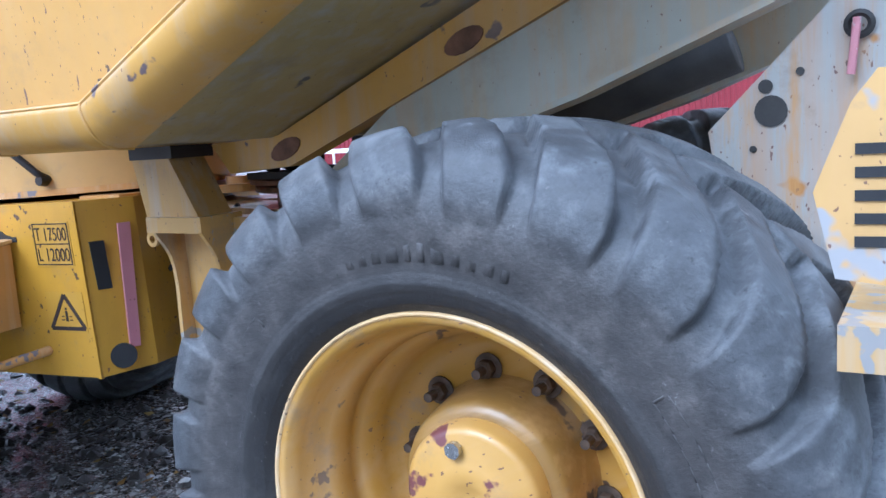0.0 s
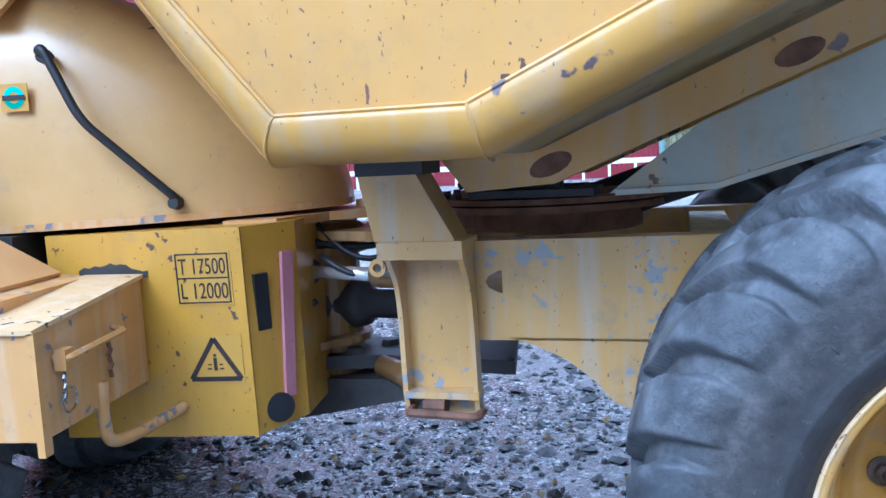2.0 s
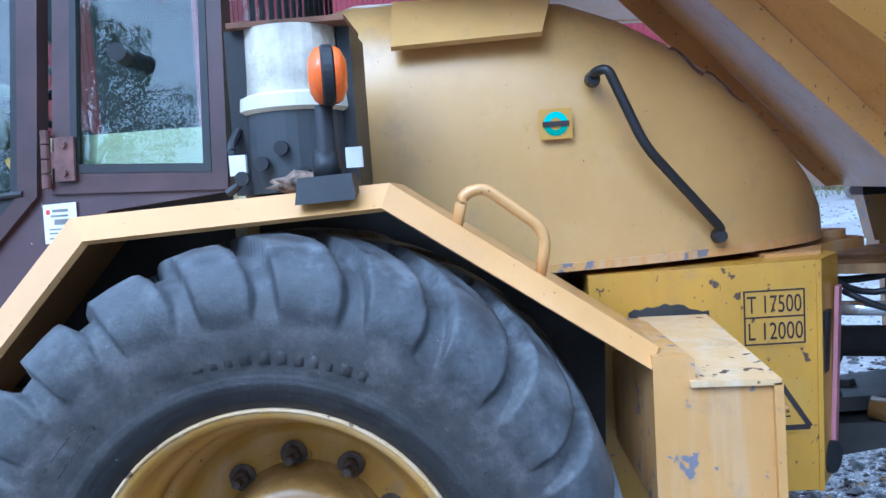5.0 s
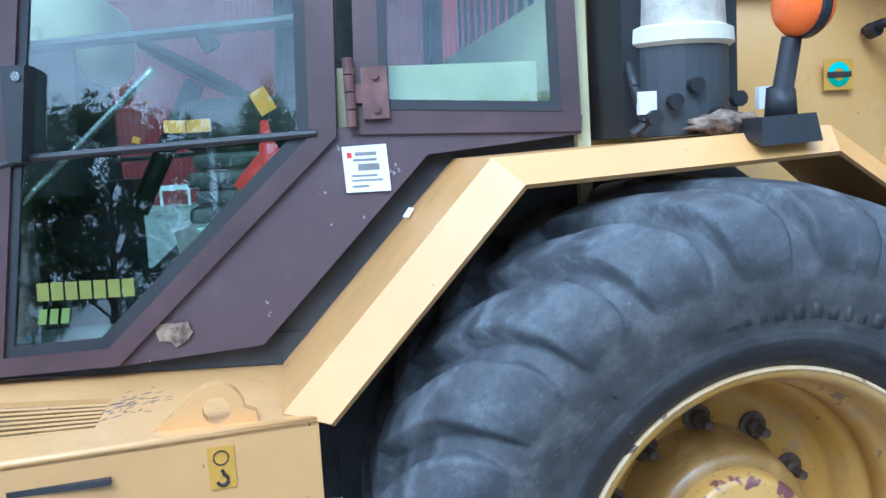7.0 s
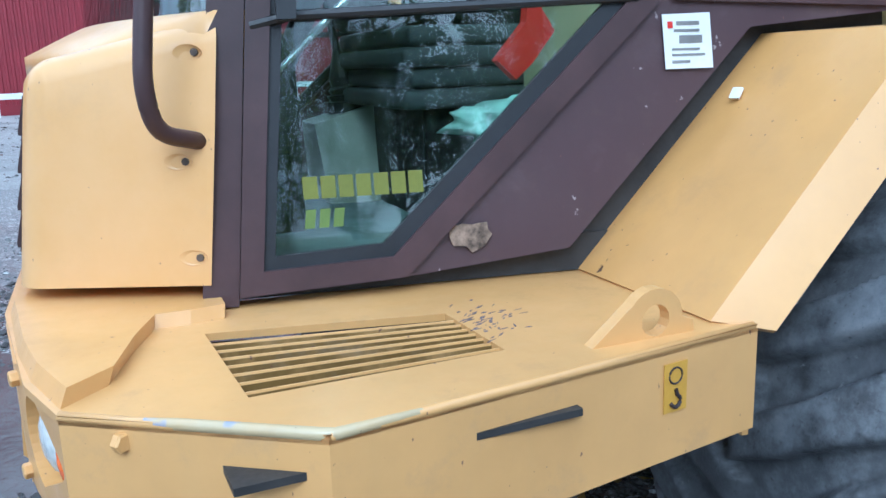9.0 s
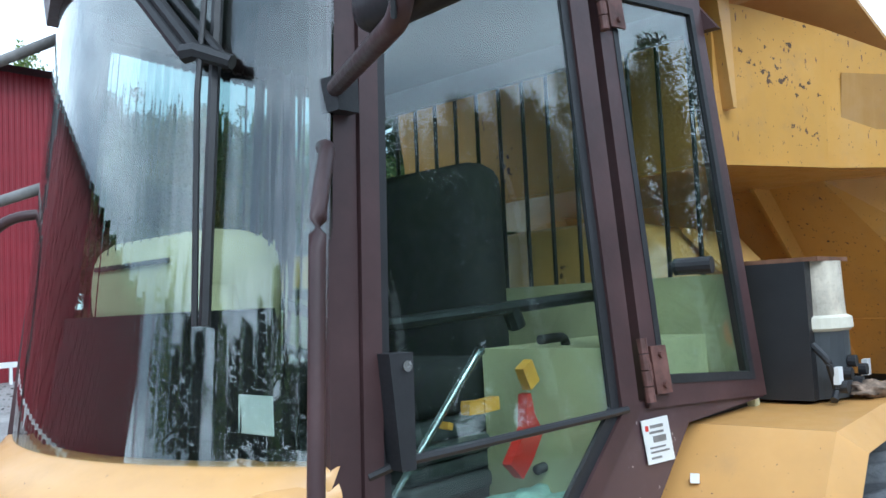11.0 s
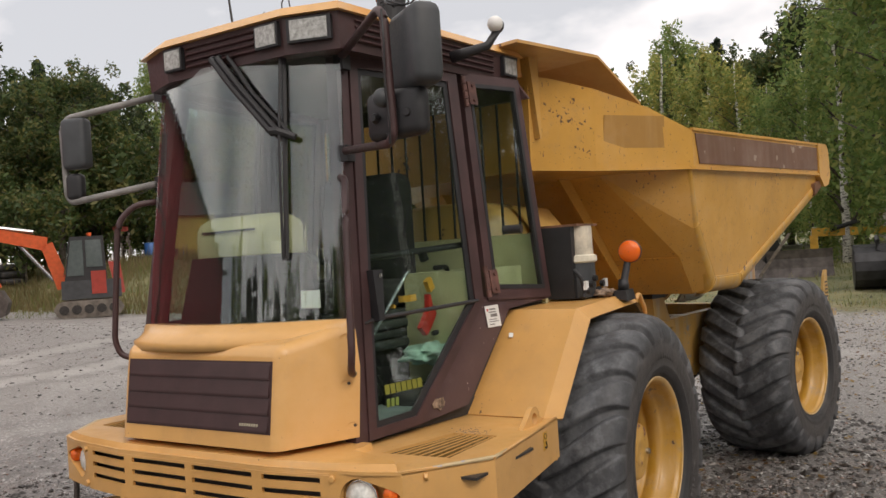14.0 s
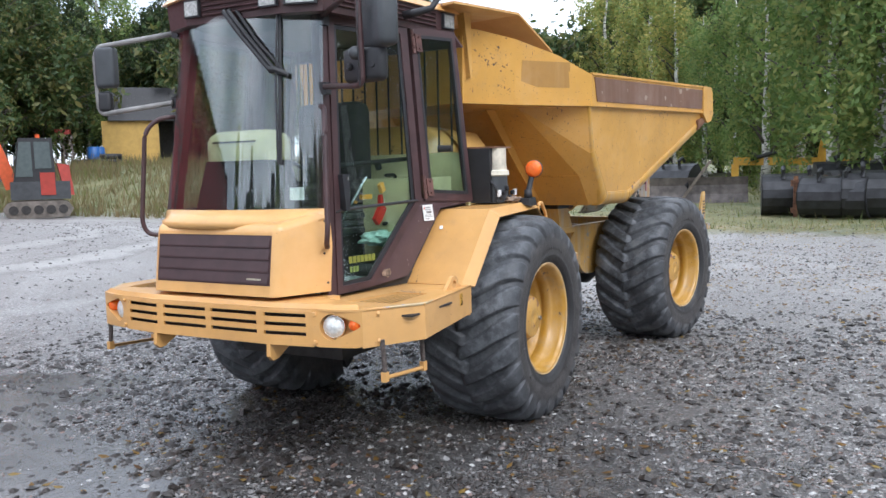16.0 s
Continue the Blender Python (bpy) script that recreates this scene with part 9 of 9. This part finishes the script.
    for i in range(5):
        a, b = band_b[i], band_b[i + 1]
        hull8(bm, [(a[0], sg * (a[1] + 0.012), a[2] - 0.012), (a[0], sg * (a[1] - 0.05), a[2] - 0.012), (a[0], sg * (a[1] - 0.05), a[2] + 0.004), (a[0], sg * (a[1] + 0.012), a[2] + 0.004)],
              [(b[0], sg * (b[1] + 0.012), b[2] - 0.012), (b[0], sg * (b[1] - 0.05), b[2] - 0.012), (b[0], sg * (b[1] - 0.05), b[2] + 0.004), (b[0], sg * (b[1] + 0.012), b[2] + 0.004)])
    rp("band_ledge", bm, M_bucket, parent=bd)
    bm = B()
    hull8(bm, [(0.03, sg * 1.207, 2.165), (2.19, sg * 1.207, 2.19), (2.20, sg * 1.207, 2.375), (-0.01, sg * 1.207, 2.352)], [(0.03, sg * 1.2115, 2.165), (2.19, sg * 1.2115, 2.19), (2.20, sg * 1.2115, 2.375), (-0.01, sg * 1.2115, 2.352)])
    rp("rubbing_strip", bm, M_rustpaint, "rusty brown scraped strip along the bucket rim", parent=bd)
    bm = B()
    hull8(bm, [(-0.045, sg * 1.215, 2.366), (2.32, sg * 1.215, 2.398), (2.32, sg * 1.15, 2.398), (-0.045, sg * 1.15, 2.366)], [(-0.045, sg * 1.215, 2.384), (2.32, sg * 1.215, 2.416), (2.32, sg * 1.15, 2.416), (-0.045, sg * 1.15, 2.384)])
    rp("rim_bar", bevelled(bm, 0.004, 1), M_bucket, parent=bd)
    # tail ear
    bm = B()
    ear = [(2.20, 2.14), (2.20, 2.412), (2.40, 2.412), (2.44, 2.36), (2.455, 2.16), (2.40, 2.08), (2.30, 2.06)]
    hull8(bm, [(u, sg * 1.222, z) for u, z in ear], [(u, sg * 1.17, z) for u, z in ear])
    rp("tail_ear", bevelled(bm, 0.010, 2), M_bucket, "rounded yellow tail ear with rust", parent=bd)
    bm = B()
    hull8(bm, [(2.12, sg * 1.20, 1.985), (2.30, sg * 1.20, 2.07), (2.28, sg * 1.20, 2.12), (2.12, sg * 1.20, 2.08)], [(2.12, sg * 1.13, 1.985), (2.30, sg * 1.13, 2.07), (2.28, sg * 1.13, 2.12), (2.12, sg * 1.13, 2.08)])
    rp("tail_pivot", bevelled(bm, 0.01, 2), M_rust, "rusty pivot under the tail", parent=bd)
    # faded square on the band
    bm = B()
    a, b, c, d = (-0.66, 0.945, 2.26), (-0.25, 1.118, 2.26), (-0.25, 1.128, 2.45), (-0.66, 0.962, 2.45)
    q = [(u, sg * (v + 0.004), z) for u, v, z in (a, b, c, d)]
    hull8(bm, q, [tuple(Vector(p) + Vector((-0.001, sg * 0.0015, 0))) for p in q])
    if sg < 0:
        rp("scraped_patch", bm, M_patch, "worn square where a sign was scraped off", parent=bd)
    else:
        bm.free()
    # under-beam
    bm = B()
    vplate(bm, [(0.62, 1.24), (0.86, 1.255), (2.20, 1.80), (2.25, 1.95), (0.82, 1.345), (0.55, 1.33)], sg * 0.49, sg * 0.42)
    ub = rp("bucket_beam", bevelled(bm, 0.005, 1), M_flange, "yellow beam under the bucket")
    for u, z in ((0.85, 1.305), (1.455, 1.545)):
        bm = B()
        pts = [(u + 0.06 * math.cos(t) * math.cos(0.38) - 0.028 * math.sin(t) * math.sin(0.38), sg * 0.4915, z + 0.06 * math.cos(t) * math.sin(0.38) + 0.028 * math.sin(t) * math.cos(0.38)) for t in np.linspace(0, 2 * math.pi, 14, endpoint=False)]
        hull8(bm, pts, [(p[0], sg * 0.495, p[2]) for p in pts])
        rp("rubbed_spot", bm, M_rust, parent=ub)


bucket_side(-1)
bucket_side(1)
FLOOR = [(0.30, 1.345), (0.36, 1.337), (0.80, 1.340), (2.22, 1.972)]
for a, b in zip(FLOOR, FLOOR[1:]):
    bm = B()
    va, vb = 1.0, (1.0 if b[0] < 2 else 1.12)
    hull8(bm, [(a[0], -va, a[1]), (a[0], va, a[1]), (b[0], vb, b[1]), (b[0], -vb, b[1])], [(a[0], -va, a[1] + 0.014), (a[0], va, a[1] + 0.014), (b[0], vb, b[1] + 0.014), (b[0], -vb, b[1] + 0.014)])
    rp("bucket_floor", bm, M_underside, "grey-yellow scraped bucket floor")
bm = B()
plate(bm, [(-0.385, -0.725, 2.14), (-0.385, 0.725, 2.14), (0.100, 1.0, 1.585), (0.100, -1.0, 1.585)], (0.012, 0, 0.010))
bf = rp("bucket_front", bm, M_bucket, "yellow front plate of the bucket")
bm = B()
plate(bm, [(0.100, -1.0, 1.585), (0.100, 1.0, 1.585), (0.300, 0.98, 1.335), (0.300, -0.98, 1.335)], (0.012, 0, 0.010))
rp("front_foot", bm, M_bucket, parent=bf)
bm = B()
plate(bm, [(-1.20, -0.80, 2.128), (-0.60, -0.89, 2.128), (-0.06, -1.17, 2.128), (-0.06, 1.17, 2.128), (-0.60, 0.89, 2.128), (-1.20, 0.80, 2.128)], (0, 0, 0.010))
rp("front_shelf", bm, M_bucket, parent=bf)
bm = B()
plate(bm, [(-1.20, -0.815, 2.14), (-1.20, 0.815, 2.14), (-1.20, 0.83, 2.64), (-1.20, -0.83, 2.64)], (0.014, 0, 0))
rp("head_plate", bm, M_bucket, parent=bf)
bm = B()
pr = [(-1.55, 2.745), (-0.80, 2.765), (-0.345, 2.540)]
a = [(u, -1.035, z) for u, z in pr] + [(u, -1.035, z - 0.016) for u, z in pr[::-1]]
b = [(u, 1.035, z) for u, z in pr] + [(u, 1.035, z - 0.016) for u, z in pr[::-1]]
hull8(bm, a, b)
cp = rp("spill_guard", bm, M_canopy, "folded yellow spill guard over the cab's back")
for sg in (-1, 1):
    bm = B()
    hull8(bm, [(-1.22, sg * 0.80, 2.74), (-1.14, sg * 0.80, 2.74), (-1.14, sg * 0.80, 2.30), (-1.16, sg * 0.80, 2.30)], [(-1.22, sg * 0.86, 2.74), (-1.14, sg * 0.86, 2.74), (-1.14, sg * 0.86, 2.30), (-1.16, sg * 0.86, 2.30)])
    rp("guard_bracket", bm, M_bucket, parent=cp)
